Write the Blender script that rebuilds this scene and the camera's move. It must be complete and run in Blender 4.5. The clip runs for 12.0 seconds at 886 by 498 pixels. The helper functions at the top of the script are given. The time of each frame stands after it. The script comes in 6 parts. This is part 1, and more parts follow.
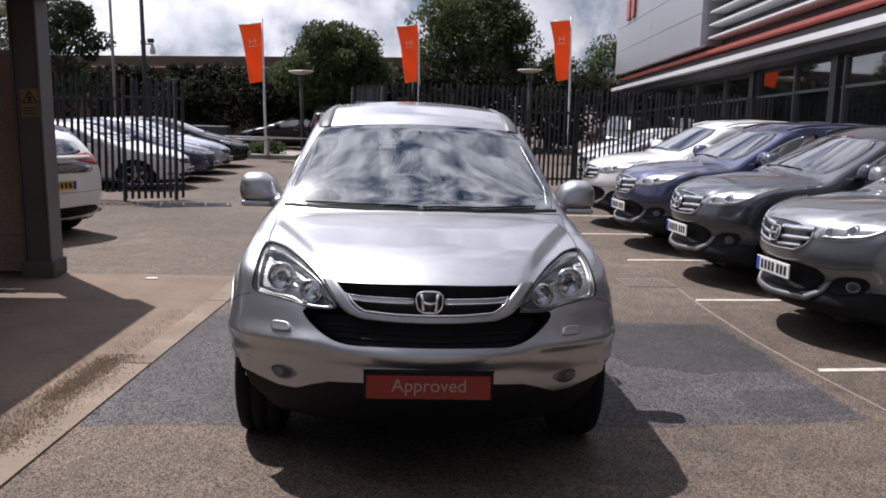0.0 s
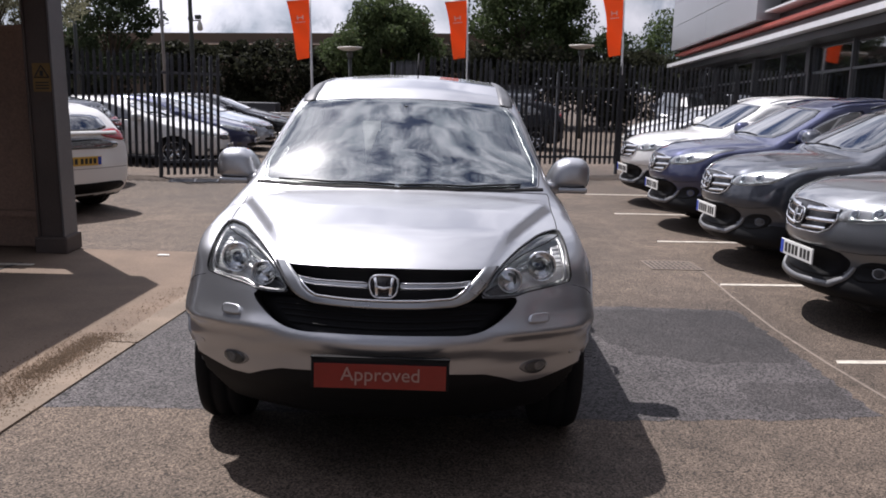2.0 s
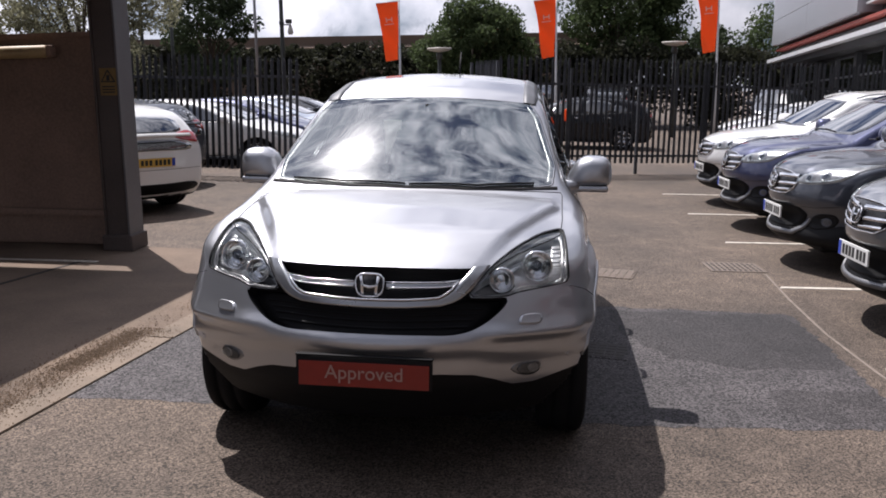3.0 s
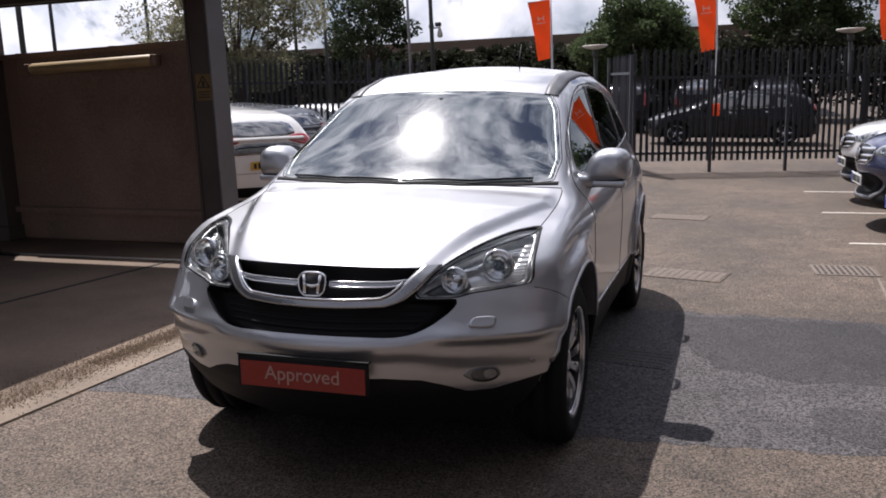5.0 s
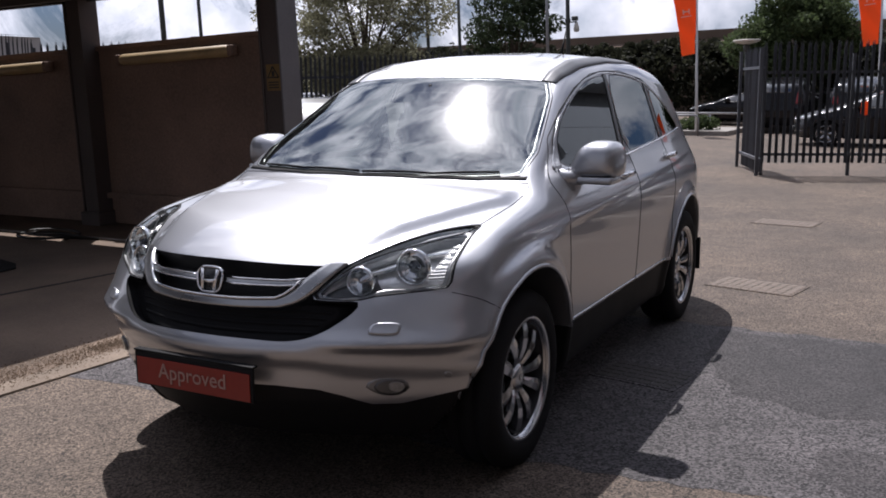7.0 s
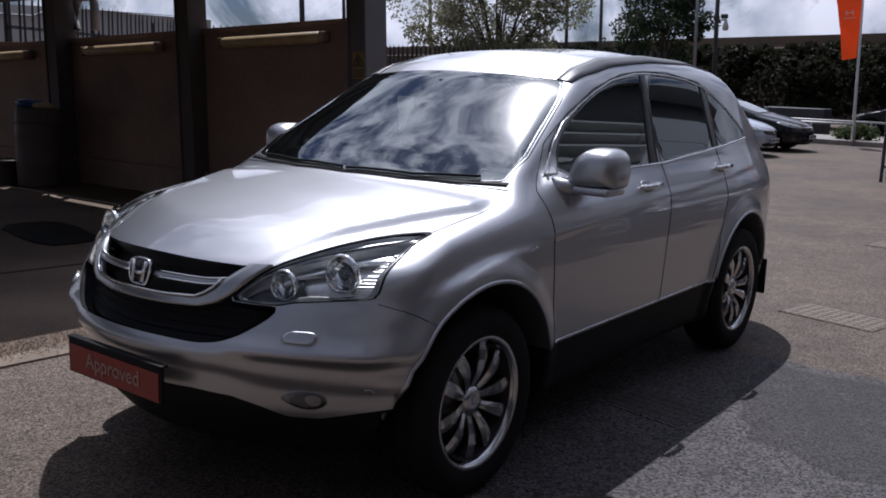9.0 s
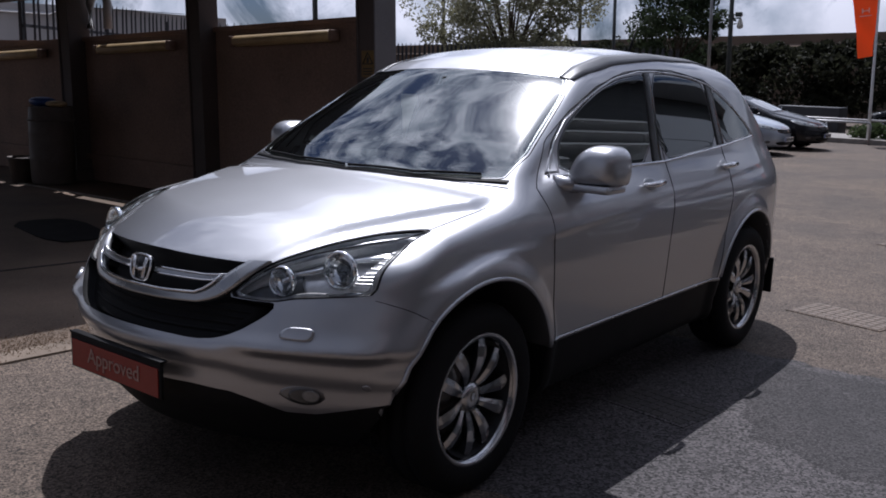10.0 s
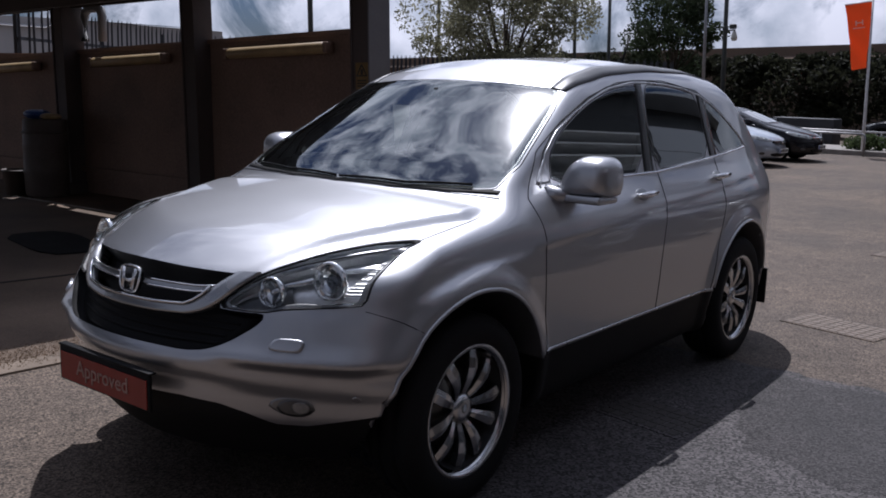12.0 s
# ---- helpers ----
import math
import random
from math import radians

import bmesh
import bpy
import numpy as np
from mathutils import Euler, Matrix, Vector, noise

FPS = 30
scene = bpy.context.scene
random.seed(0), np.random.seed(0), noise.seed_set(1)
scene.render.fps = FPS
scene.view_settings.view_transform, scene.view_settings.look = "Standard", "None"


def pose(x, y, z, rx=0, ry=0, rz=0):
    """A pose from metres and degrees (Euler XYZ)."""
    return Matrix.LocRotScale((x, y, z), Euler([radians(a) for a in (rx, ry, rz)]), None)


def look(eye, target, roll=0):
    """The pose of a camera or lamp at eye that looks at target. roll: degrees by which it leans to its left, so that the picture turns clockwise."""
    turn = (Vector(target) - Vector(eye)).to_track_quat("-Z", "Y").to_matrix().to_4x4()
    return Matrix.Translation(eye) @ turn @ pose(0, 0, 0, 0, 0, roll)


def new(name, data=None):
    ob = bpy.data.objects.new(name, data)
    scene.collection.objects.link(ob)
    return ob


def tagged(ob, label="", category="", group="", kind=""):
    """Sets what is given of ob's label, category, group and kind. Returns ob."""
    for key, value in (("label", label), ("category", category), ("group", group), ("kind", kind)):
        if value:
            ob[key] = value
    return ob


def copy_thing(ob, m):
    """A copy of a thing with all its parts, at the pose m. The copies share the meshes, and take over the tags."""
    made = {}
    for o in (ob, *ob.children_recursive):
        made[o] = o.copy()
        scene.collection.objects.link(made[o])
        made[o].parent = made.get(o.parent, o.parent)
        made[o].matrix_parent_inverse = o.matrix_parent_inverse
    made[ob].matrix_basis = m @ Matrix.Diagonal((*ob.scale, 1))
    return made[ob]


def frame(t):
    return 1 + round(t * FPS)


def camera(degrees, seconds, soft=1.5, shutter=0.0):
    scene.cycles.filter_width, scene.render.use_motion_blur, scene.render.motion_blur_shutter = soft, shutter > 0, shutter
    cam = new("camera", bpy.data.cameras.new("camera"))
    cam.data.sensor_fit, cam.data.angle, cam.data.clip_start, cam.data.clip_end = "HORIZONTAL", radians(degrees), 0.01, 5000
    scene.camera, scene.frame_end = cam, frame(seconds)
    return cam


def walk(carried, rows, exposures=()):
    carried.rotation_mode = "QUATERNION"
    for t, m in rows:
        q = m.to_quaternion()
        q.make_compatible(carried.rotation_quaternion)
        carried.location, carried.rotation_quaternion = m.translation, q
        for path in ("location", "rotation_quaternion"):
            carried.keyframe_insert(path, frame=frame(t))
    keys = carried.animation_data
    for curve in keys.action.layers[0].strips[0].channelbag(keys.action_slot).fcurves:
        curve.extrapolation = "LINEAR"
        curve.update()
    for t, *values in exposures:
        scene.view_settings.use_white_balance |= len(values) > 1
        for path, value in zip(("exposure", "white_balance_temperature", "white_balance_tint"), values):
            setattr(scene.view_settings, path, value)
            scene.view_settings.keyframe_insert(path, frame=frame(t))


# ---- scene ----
cam = camera(51.0, 12.0, soft=1.8)
PATH = [
    (0, (-0.199, -3.752, 1.655), (-0.072, -1.778, 1.358), 1.8),
    (0.5, (-0.126, -3.75, 1.652), (0.003, -1.777, 1.354), 1.5),
    (1, (-0.017, -3.733, 1.654), (0.061, -1.76, 1.336), 1.5),
    (1.5, (0.098, -3.626, 1.64), (0.135, -1.652, 1.319), 2.0),
    (2, (0.234, -3.518, 1.644), (0.233, -1.548, 1.296), 1.8),
    (2.5, (0.437, -3.459, 1.64), (0.342, -1.493, 1.287), 0.4),
    (3, (0.693, -3.455, 1.641), (0.473, -1.498, 1.289), 1.0),
    (3.2, (0.767, -3.428, 1.638), (0.523, -1.475, 1.28), 0.6),
    (4.8, (1.501, -3.146, 1.599), (0.936, -1.259, 1.258), -0.9),
    (5, (1.553, -3.075, 1.594), (0.952, -1.199, 1.245), -0.8),
    (5.5, (1.694, -2.87, 1.556), (1.031, -1.016, 1.205), -0.4),
    (6, (1.869, -2.727, 1.554), (1.135, -0.902, 1.197), -0.6),
    (6.5, (2.122, -2.568, 1.547), (1.265, -0.794, 1.201), 0.0),
    (7, (2.263, -2.386, 1.524), (1.344, -0.644, 1.174), -0.5),
    (7.2, (2.331, -2.315, 1.543), (1.389, -0.585, 1.194), 0.1),
    (8.8, (2.755, -1.792, 1.549), (1.577, -0.217, 1.186), 1.9),
    (9, (2.735, -1.754, 1.541), (1.544, -0.19, 1.172), 1.8),
    (9.5, (2.784, -1.75, 1.539), (1.574, -0.199, 1.179), 1.9),
    (10, (2.787, -1.729, 1.54), (1.572, -0.185, 1.167), 1.8),
    (10.5, (2.779, -1.729, 1.539), (1.558, -0.185, 1.186), 1.9),
    (11, (2.807, -1.73, 1.541), (1.59, -0.181, 1.197), 1.8),
    (11.5, (2.827, -1.734, 1.54), (1.606, -0.188, 1.196), 1.5),
    (12, (2.797, -1.708, 1.533), (1.584, -0.156, 1.186), 1.7),
]
walk(cam, [(t, look(eye, target, roll)) for t, eye, target, roll in PATH],
     [(0, 0.30, 6100, 16), (4.0, 0.29, 6100, 16), (7.2, 0.17, 5950, 16), (8.8, -0.25, 5650, 16), (12, -0.30, 5650, 16)])

# ---- light ----
SUN_TO = Vector((-0.335, 0.40, 0.885)).normalized()
elev = math.asin(SUN_TO.z)
sun = new("sun", bpy.data.lights.new("sun", "SUN"))
sun.data.energy, sun.data.angle, sun.data.color = 5.0, radians(0.55), (1.0, 0.94, 0.85)
sun.matrix_world = look(SUN_TO * 60, (0, 0, 0))

world = bpy.data.worlds.new("world")
scene.world = world
world.use_nodes = True
wn, wl = world.node_tree.nodes, world.node_tree.links
wn.clear()
sky = wn.new("ShaderNodeTexSky")
sky.sky_type, sky.sun_disc = "NISHITA", False
sky.sun_elevation, sky.sun_rotation = elev, math.atan2(SUN_TO.x, SUN_TO.y)
sky.air_density, sky.dust_density, sky.ozone_density = 1.0, 1.2, 1.5
tc = wn.new("ShaderNodeTexCoord")
mp = wn.new("ShaderNodeMapping")
mp.inputs["Scale"].default_value = (1.0, 1.0, 1.0)
cn = wn.new("ShaderNodeTexNoise")
cn.inputs["Scale"].default_value, cn.inputs["Detail"].default_value, cn.inputs["Roughness"].default_value = 8.5, 10, 0.65
cn.inputs["Distortion"].default_value = 0.5
cr = wn.new("ShaderNodeValToRGB")
cr.color_ramp.elements[0].position, cr.color_ramp.elements[1].position = 0.41, 0.58
cn2 = wn.new("ShaderNodeTexNoise")
cn2.inputs["Scale"].default_value, cn2.inputs["Detail"].default_value = 17.0, 8
cr2 = wn.new("ShaderNodeValToRGB")
cr2.color_ramp.elements[0].position, cr2.color_ramp.elements[1].position = 0.32, 0.66
cr2.color_ramp.elements[0].color, cr2.color_ramp.elements[1].color = (8.2, 8.8, 9.6, 1), (17.0, 16.6, 17.0, 1)
tone = wn.new("ShaderNodeMixRGB")
tone.blend_type = "MULTIPLY"
tone.inputs["Fac"].default_value, tone.inputs["Color2"].default_value = 1.0, (0.46, 0.54, 0.72, 1)
mix = wn.new("ShaderNodeMixRGB")
bg = wn.new("ShaderNodeBackground")
bg.inputs["Strength"].default_value = 0.052
wo = wn.new("ShaderNodeOutputWorld")
wl.new(tc.outputs["Generated"], mp.inputs["Vector"])
wl.new(mp.outputs["Vector"], cn.inputs["Vector"])
wl.new(mp.outputs["Vector"], cn2.inputs["Vector"])
# thicker, brighter cloud towards the horizon, broken and greyer overhead
sep = wn.new("ShaderNodeSeparateXYZ")
low = wn.new("ShaderNodeMapRange")
low.inputs["From Min"].default_value, low.inputs["From Max"].default_value = 0.10, 0.55
low.inputs["To Min"].default_value, low.inputs["To Max"].default_value = 0.08, 0.025
dim = wn.new("ShaderNodeMapRange")
dim.inputs["From Min"].default_value, dim.inputs["From Max"].default_value = 0.15, 0.6
dim.inputs["To Min"].default_value, dim.inputs["To Max"].default_value = 0.92, 0.60
# cloud shines brighter round the sun behind it
near_sun = wn.new("ShaderNodeVectorMath")
near_sun.operation, near_sun.inputs[1].default_value = "DOT_PRODUCT", SUN_TO
glow = wn.new("ShaderNodeMapRange")
glow.interpolation_type = "SMOOTHSTEP"
glow.inputs["From Min"].default_value, glow.inputs["From Max"].default_value = 0.25, 1.0
glow.inputs["To Min"].default_value, glow.inputs["To Max"].default_value = 0.60, 2.5
shine = wn.new("ShaderNodeMath")
shine.operation = "MULTIPLY"
cover = wn.new("ShaderNodeMath")
cover.operation = "ADD"
cloud = wn.new("ShaderNodeVectorMath")
cloud.operation = "SCALE"
wl.new(tc.outputs["Generated"], sep.inputs[0])
wl.new(sep.outputs["Z"], low.inputs["Value"])
wl.new(sep.outputs["Z"], dim.inputs["Value"])
wl.new(cn.outputs["Fac"], cover.inputs[0])
wl.new(low.outputs["Result"], cover.inputs[1])
wl.new(cover.outputs[0], cr.inputs["Fac"])
wl.new(cn2.outputs["Fac"], cr2.inputs["Fac"])
wl.new(cr2.outputs["Color"], cloud.inputs[0])
wl.new(tc.outputs["Generated"], near_sun.inputs[0])
wl.new(near_sun.outputs["Value"], glow.inputs["Value"])
wl.new(dim.outputs["Result"], shine.inputs[0])
wl.new(glow.outputs["Result"], shine.inputs[1])
wl.new(shine.outputs[0], cloud.inputs["Scale"])
wl.new(cr.outputs["Color"], mix.inputs["Fac"])
wl.new(sky.outputs["Color"], tone.inputs["Color1"])
wl.new(tone.outputs["Color"], mix.inputs["Color1"])
wl.new(cloud.outputs["Vector"], mix.inputs["Color2"])
wl.new(mix.outputs["Color"], bg.inputs["Color"])
wl.new(bg.outputs["Background"], wo.inputs["Surface"])

# ---- materials ----
def solid(name, col, rough=0.6, metal=0.0, var=0.2, scale=4.0, fine=60.0, bump=0.05, coat=0.0, rand=0.0, spec=0.5, alt=None):
    """A procedural surface: two scales of colour change, uneven gloss, fine relief."""
    m = bpy.data.materials.new(name)
    m.use_nodes = True
    n, l = m.node_tree.nodes, m.node_tree.links
    b = n["Principled BSDF"]
    t = n.new("ShaderNodeTexCoord")
    n1 = n.new("ShaderNodeTexNoise")
    n1.inputs["Scale"].default_value, n1.inputs["Detail"].default_value = scale, 6
    n2 = n.new("ShaderNodeTexNoise")
    n2.inputs["Scale"].default_value, n2.inputs["Detail"].default_value = fine, 3
    l.new(t.outputs["Object"], n1.inputs["Vector"])
    l.new(t.outputs["Object"], n2.inputs["Vector"])
    add = n.new("ShaderNodeMath")
    add.operation = "MULTIPLY_ADD"
    add.inputs[1].default_value = 0.65
    sc = n.new("ShaderNodeMath")
    sc.operation = "MULTIPLY"
    sc.inputs[1].default_value = 0.35
    l.new(n2.outputs["Fac"], sc.inputs[0])
    l.new(n1.outputs["Fac"], add.inputs[0])
    l.new(sc.outputs[0], add.inputs[2])
    r = n.new("ShaderNodeValToRGB")
    r.color_ramp.elements[0].position, r.color_ramp.elements[1].position = 0.3, 0.7
    lo = [c * (1 - var) for c in col] if alt is None else alt
    r.color_ramp.elements[0].color = (*lo, 1)
    r.color_ramp.elements[1].color = (*[min(1, c * (1 + var)) for c in col], 1)
    l.new(add.outputs[0], r.inputs["Fac"])
    out = r.outputs["Color"]
    if rand:
        oi = n.new("ShaderNodeObjectInfo")
        hs = n.new("ShaderNodeHueSaturation")
        mr = n.new("ShaderNodeMapRange")
        mr.inputs["To Min"].default_value, mr.inputs["To Max"].default_value = 1 - rand, 1 + rand
        l.new(oi.outputs["Random"], mr.inputs["Value"])
        l.new(mr.outputs["Result"], hs.inputs["Value"])
        l.new(out, hs.inputs["Color"])
        out = hs.outputs["Color"]
    l.new(out, b.inputs["Base Color"])
    rr = n.new("ShaderNodeMapRange")
    rr.inputs["To Min"].default_value, rr.inputs["To Max"].default_value = max(0.02, rough * 0.85), min(1, rough * 1.15)
    l.new(n1.outputs["Fac"], rr.inputs["Value"])
    l.new(rr.outputs["Result"], b.inputs["Roughness"])
    b.inputs["Metallic"].default_value = metal
    b.inputs["Specular IOR Level"].default_value = spec
    b.inputs["Coat Weight"].default_value, b.inputs["Coat Roughness"].default_value = coat, 0.03
    if bump:
        bp = n.new("ShaderNodeBump")
        bp.inputs["Strength"].default_value, bp.inputs["Distance"].default_value = bump, 0.01
        l.new(n2.outputs["Fac"], bp.inputs["Height"])
        l.new(bp.outputs["Normal"], b.inputs["Normal"])
    return m


def car_paint(name, col, metal=0.75, rough=0.38):
    """Clear-coated metallic paint with fine flake and faint road film."""
    m = solid(name, col, rough, metal, var=0.04, scale=1.5, fine=900, bump=0.012, coat=1.0)
    m.node_tree.nodes["Principled BSDF"].inputs["Coat Roughness"].default_value = 0.04
    return m


def glazing(name, tint, rough=0.0, ior=1.5, wide_gloss=0.0):
    """A thin pane: tinted see-through with mirror gloss that grows at grazing angles."""
    m = bpy.data.materials.new(name)
    m.use_nodes = True
    n, l = m.node_tree.nodes, m.node_tree.links
    n.clear()
    o = n.new("ShaderNodeOutputMaterial")
    mx = n.new("ShaderNodeMixShader")
    tr = n.new("ShaderNodeBsdfTransparent")
    gl = n.new("ShaderNodeBsdfGlossy")
    fr = n.new("ShaderNodeFresnel")
    fr.inputs["IOR"].default_value = ior
    tr.inputs["Color"].default_value = (*tint, 1)
    gl.inputs["Roughness"].default_value = rough
    gl.inputs["Color"].default_value = (0.95, 1, 1, 1)
    l.new(fr.outputs[0], mx.inputs[0])
    l.new(tr.outputs[0], mx.inputs[1])
    l.new(gl.outputs[0], mx.inputs[2])
    out = mx.outputs[0]
    # a little rougher gloss, added to spread the sun's reflection into a broad glare
    if wide_gloss:
        film, md = n.new("ShaderNodeBsdfGlossy"), n.new("ShaderNodeMixShader")
        film.inputs["Roughness"].default_value = 0.2
        md.inputs[0].default_value = wide_gloss
        l.new(out, md.inputs[1])
        l.new(film.outputs[0], md.inputs[2])
        out = md.outputs[0]
    l.new(out, o.inputs["Surface"])
    return m


def asphalt(name, dark, light, grain=150.0, stain=0.5, rough=0.85):
    """Rolled stone in bitumen: light chips in a dark binder, broad worn and oily areas."""
    m = bpy.data.materials.new(name)
    m.use_nodes = True
    n, l = m.node_tree.nodes, m.node_tree.links
    b = n["Principled BSDF"]
    t = n.new("ShaderNodeTexCoord")
    v = n.new("ShaderNodeTexVoronoi")
    v.inputs["Scale"].default_value = grain
    g = n.new("ShaderNodeTexNoise")
    g.inputs["Scale"].default_value, g.inputs["Detail"].default_value = grain * 0.6, 4
    s = n.new("ShaderNodeTexNoise")
    s.inputs["Scale"].default_value, s.inputs["Detail"].default_value, s.inputs["Roughness"].default_value = 0.5, 8, 0.62
    s2 = n.new("ShaderNodeTexNoise")
    s2.inputs["Scale"].default_value, s2.inputs["Detail"].default_value = 5.0, 6
    for k in (v, g, s, s2):
        l.new(t.outputs["Object"], k.inputs["Vector"])
    chip = n.new("ShaderNodeValToRGB")
    chip.color_ramp.elements[0].color, chip.color_ramp.elements[1].color = (*dark, 1), (*light, 1)
    chip.color_ramp.elements[0].position, chip.color_ramp.elements[1].position = 0.18, 1.0
    l.new(v.outputs["Color"], chip.inputs["Fac"])
    worn = n.new("ShaderNodeValToRGB")
    worn.color_ramp.elements[0].position, worn.color_ramp.elements[1].position = 0.34, 0.66
    worn.color_ramp.elements[0].color, worn.color_ramp.elements[1].color = (1 - stain, 1 - stain, 1 - stain, 1), (1.15, 1.14, 1.12, 1)
    l.new(s.outputs["Fac"], worn.inputs["Fac"])
    w2 = n.new("ShaderNodeValToRGB")
    w2.color_ramp.elements[0].position, w2.color_ramp.elements[1].position = 0.35, 0.6
    w2.color_ramp.elements[0].color, w2.color_ramp.elements[1].color = (0.78, 0.78, 0.78, 1), (1, 1, 1, 1)
    l.new(s2.outputs["Fac"], w2.inputs["Fac"])
    m1, m2 = n.new("ShaderNodeMixRGB"), n.new("ShaderNodeMixRGB")
    m1.blend_type = m2.blend_type = "MULTIPLY"
    m1.inputs["Fac"].default_value = m2.inputs["Fac"].default_value = 1.0
    l.new(chip.outputs["Color"], m1.inputs["Color1"])
    l.new(worn.outputs["Color"], m1.inputs["Color2"])
    l.new(m1.outputs["Color"], m2.inputs["Color1"])
    l.new(w2.outputs["Color"], m2.inputs["Color2"])
    l.new(m2.outputs["Color"], b.inputs["Base Color"])
    rr = n.new("ShaderNodeMapRange")
    rr.inputs["To Min"].default_value, rr.inputs["To Max"].default_value = rough - 0.2, min(1, rough + 0.1)
    l.new(s.outputs["Fac"], rr.inputs["Value"])
    l.new(rr.outputs["Result"], b.inputs["Roughness"])
    b.inputs["Specular IOR Level"].default_value = 0.35
    bp = n.new("ShaderNodeBump")
    bp.inputs["Strength"].default_value, bp.inputs["Distance"].default_value = 0.6, 0.004
    l.new(v.outputs["Distance"], bp.inputs["Height"])
    l.new(bp.outputs["Normal"], b.inputs["Normal"])
    return m


SILVER = car_paint("silver_paint", (0.43, 0.436, 0.46), 0.93, 0.41)
WHITE = car_paint("white_paint", (0.78, 0.78, 0.77), 0.0, 0.35)
NAVY = car_paint("navy_paint", (0.036, 0.043, 0.105), 0.55, 0.36)
GRAPHITE = car_paint("graphite_paint", (0.048, 0.054, 0.070), 0.6, 0.36)
GREYMET = car_paint("grey_metallic_paint", (0.20, 0.208, 0.222), 0.85, 0.38)
BLACKP = solid("black_paint", (0.006, 0.006, 0.009), 0.18, 0.0, var=0.1, scale=1.5, bump=0.0, spec=0.4)
BLUEGREY = car_paint("pale_blue_paint", (0.42, 0.47, 0.55), 0.7, 0.36)
PLASTIC = solid("black_plastic", (0.007, 0.007, 0.008), 0.6, var=0.2, bump=0.08, fine=300, spec=0.16)
GLOSSBLACK = solid("gloss_black", (0.008, 0.008, 0.009), 0.25, var=0.1, bump=0.0)
RUBBER = solid("rubber", (0.009, 0.009, 0.010), 0.8, var=0.25, bump=0.15, fine=120, spec=0.15)
CHROME = solid("chrome", (0.82, 0.82, 0.83), 0.09, 1.0, var=0.04, bump=0.0)
SATIN = solid("satin_silver_trim", (0.40, 0.405, 0.415), 0.28, 0.9, var=0.06, bump=0.0, coat=0.5)
ALLOY = solid("alloy", (0.50, 0.51, 0.53), 0.22, 1.0, var=0.08, bump=0.01, coat=0.6)
BRAKE = solid("brake_steel", (0.2, 0.19, 0.18), 0.4, 1.0, var=0.3)
CLOTH = solid("cabin_cloth", (0.02, 0.02, 0.022), 0.9, var=0.3, bump=0.2, fine=400)
LENSDARK = solid("dark_lens", (0.03, 0.035, 0.05), 0.04, var=0.2, bump=0, coat=1.0, spec=0.8)
ROOFTRIM = solid("roof_trim", (0.11, 0.112, 0.118), 0.4, 0.3, var=0.15, bump=0.02)
REFLECTOR = solid("lamp_reflector", (0.85, 0.86, 0.87), 0.12, 1.0, var=0.15, scale=9, bump=0.02)
LAMPBOWL = solid("lamp_bowl", (0.74, 0.74, 0.75), 0.32, 0.6, var=0.25, scale=14)
LAMPGREY = solid("lamp_interior", (0.30, 0.30, 0.31), 0.3, 0.6, var=0.45, scale=16)
LAMPDARK = solid("lamp_housing", (0.10, 0.10, 0.105), 0.3, 0.7, var=0.3, scale=12)
BOARDRED = solid("red_board", (0.20, 0.014, 0.009), 0.22, var=0.1, scale=8, bump=0.01)
LETTER = solid("pale_letters", (0.33, 0.20, 0.17), 0.4, var=0.05, bump=0)
REDLENS = solid("red_lens", (0.35, 0.012, 0.012), 0.12, var=0.15, coat=1.0, bump=0)
TAGPAPER = solid("thin_paper", (0.78, 0.78, 0.76), 0.7, var=0.05, bump=0)
pn, pl_ = TAGPAPER.node_tree.nodes, TAGPAPER.node_tree.links
pt, pm = pn.new("ShaderNodeBsdfTranslucent"), pn.new("ShaderNodeMixShader")
pt.inputs["Color"].default_value, pm.inputs[0].default_value = (0.85, 0.85, 0.82, 1), 0.5
pl_.new(pn["Principled BSDF"].outputs[0], pm.inputs[1])
pl_.new(pt.outputs[0], pm.inputs[2])
pl_.new(pm.outputs[0], pn["Material Output"].inputs["Surface"])
PLATEW = solid("plate_white", (0.72, 0.72, 0.70), 0.4, var=0.05, bump=0)
PLATEY = solid("plate_yellow", (0.60, 0.38, 0.06), 0.4, var=0.05, bump=0)
PLATEINK = solid("plate_ink", (0.015, 0.015, 0.015), 0.5, var=0.05, bump=0)
PLATEBLUE = solid("plate_blue", (0.02, 0.06, 0.42), 0.4, var=0.05, bump=0)
SCREEN = glazing("windscreen_glass", (0.60, 0.66, 0.64), 0.0, 3.2, 0.015)
TINT = glazing("side_glass", (0.11, 0.12, 0.12), 0.0, 1.9)
PRIVACY = glazing("privacy_glass", (0.04, 0.042, 0.042), 0.0, 1.9)
CLEAR = glazing("lamp_cover", (0.93, 0.94, 0.95), 0.0, 1.45)
WELL = solid("wheel_well_dark", (0.022, 0.022, 0.024), 0.6, 0.0, var=0.3, scale=10, bump=0.02, spec=0.2)
SKID = solid("grey_bumper_trim", (0.18, 0.182, 0.19), 0.4, 0.5, var=0.1, bump=0.01)
CARGLASS = solid("dark_car_glass", (0.012, 0.014, 0.016), 0.03, var=0.1, bump=0, coat=1.0, spec=0.8)
CARGLASS.node_tree.nodes["Principled BSDF"].inputs["Coat IOR"].default_value = 2.4

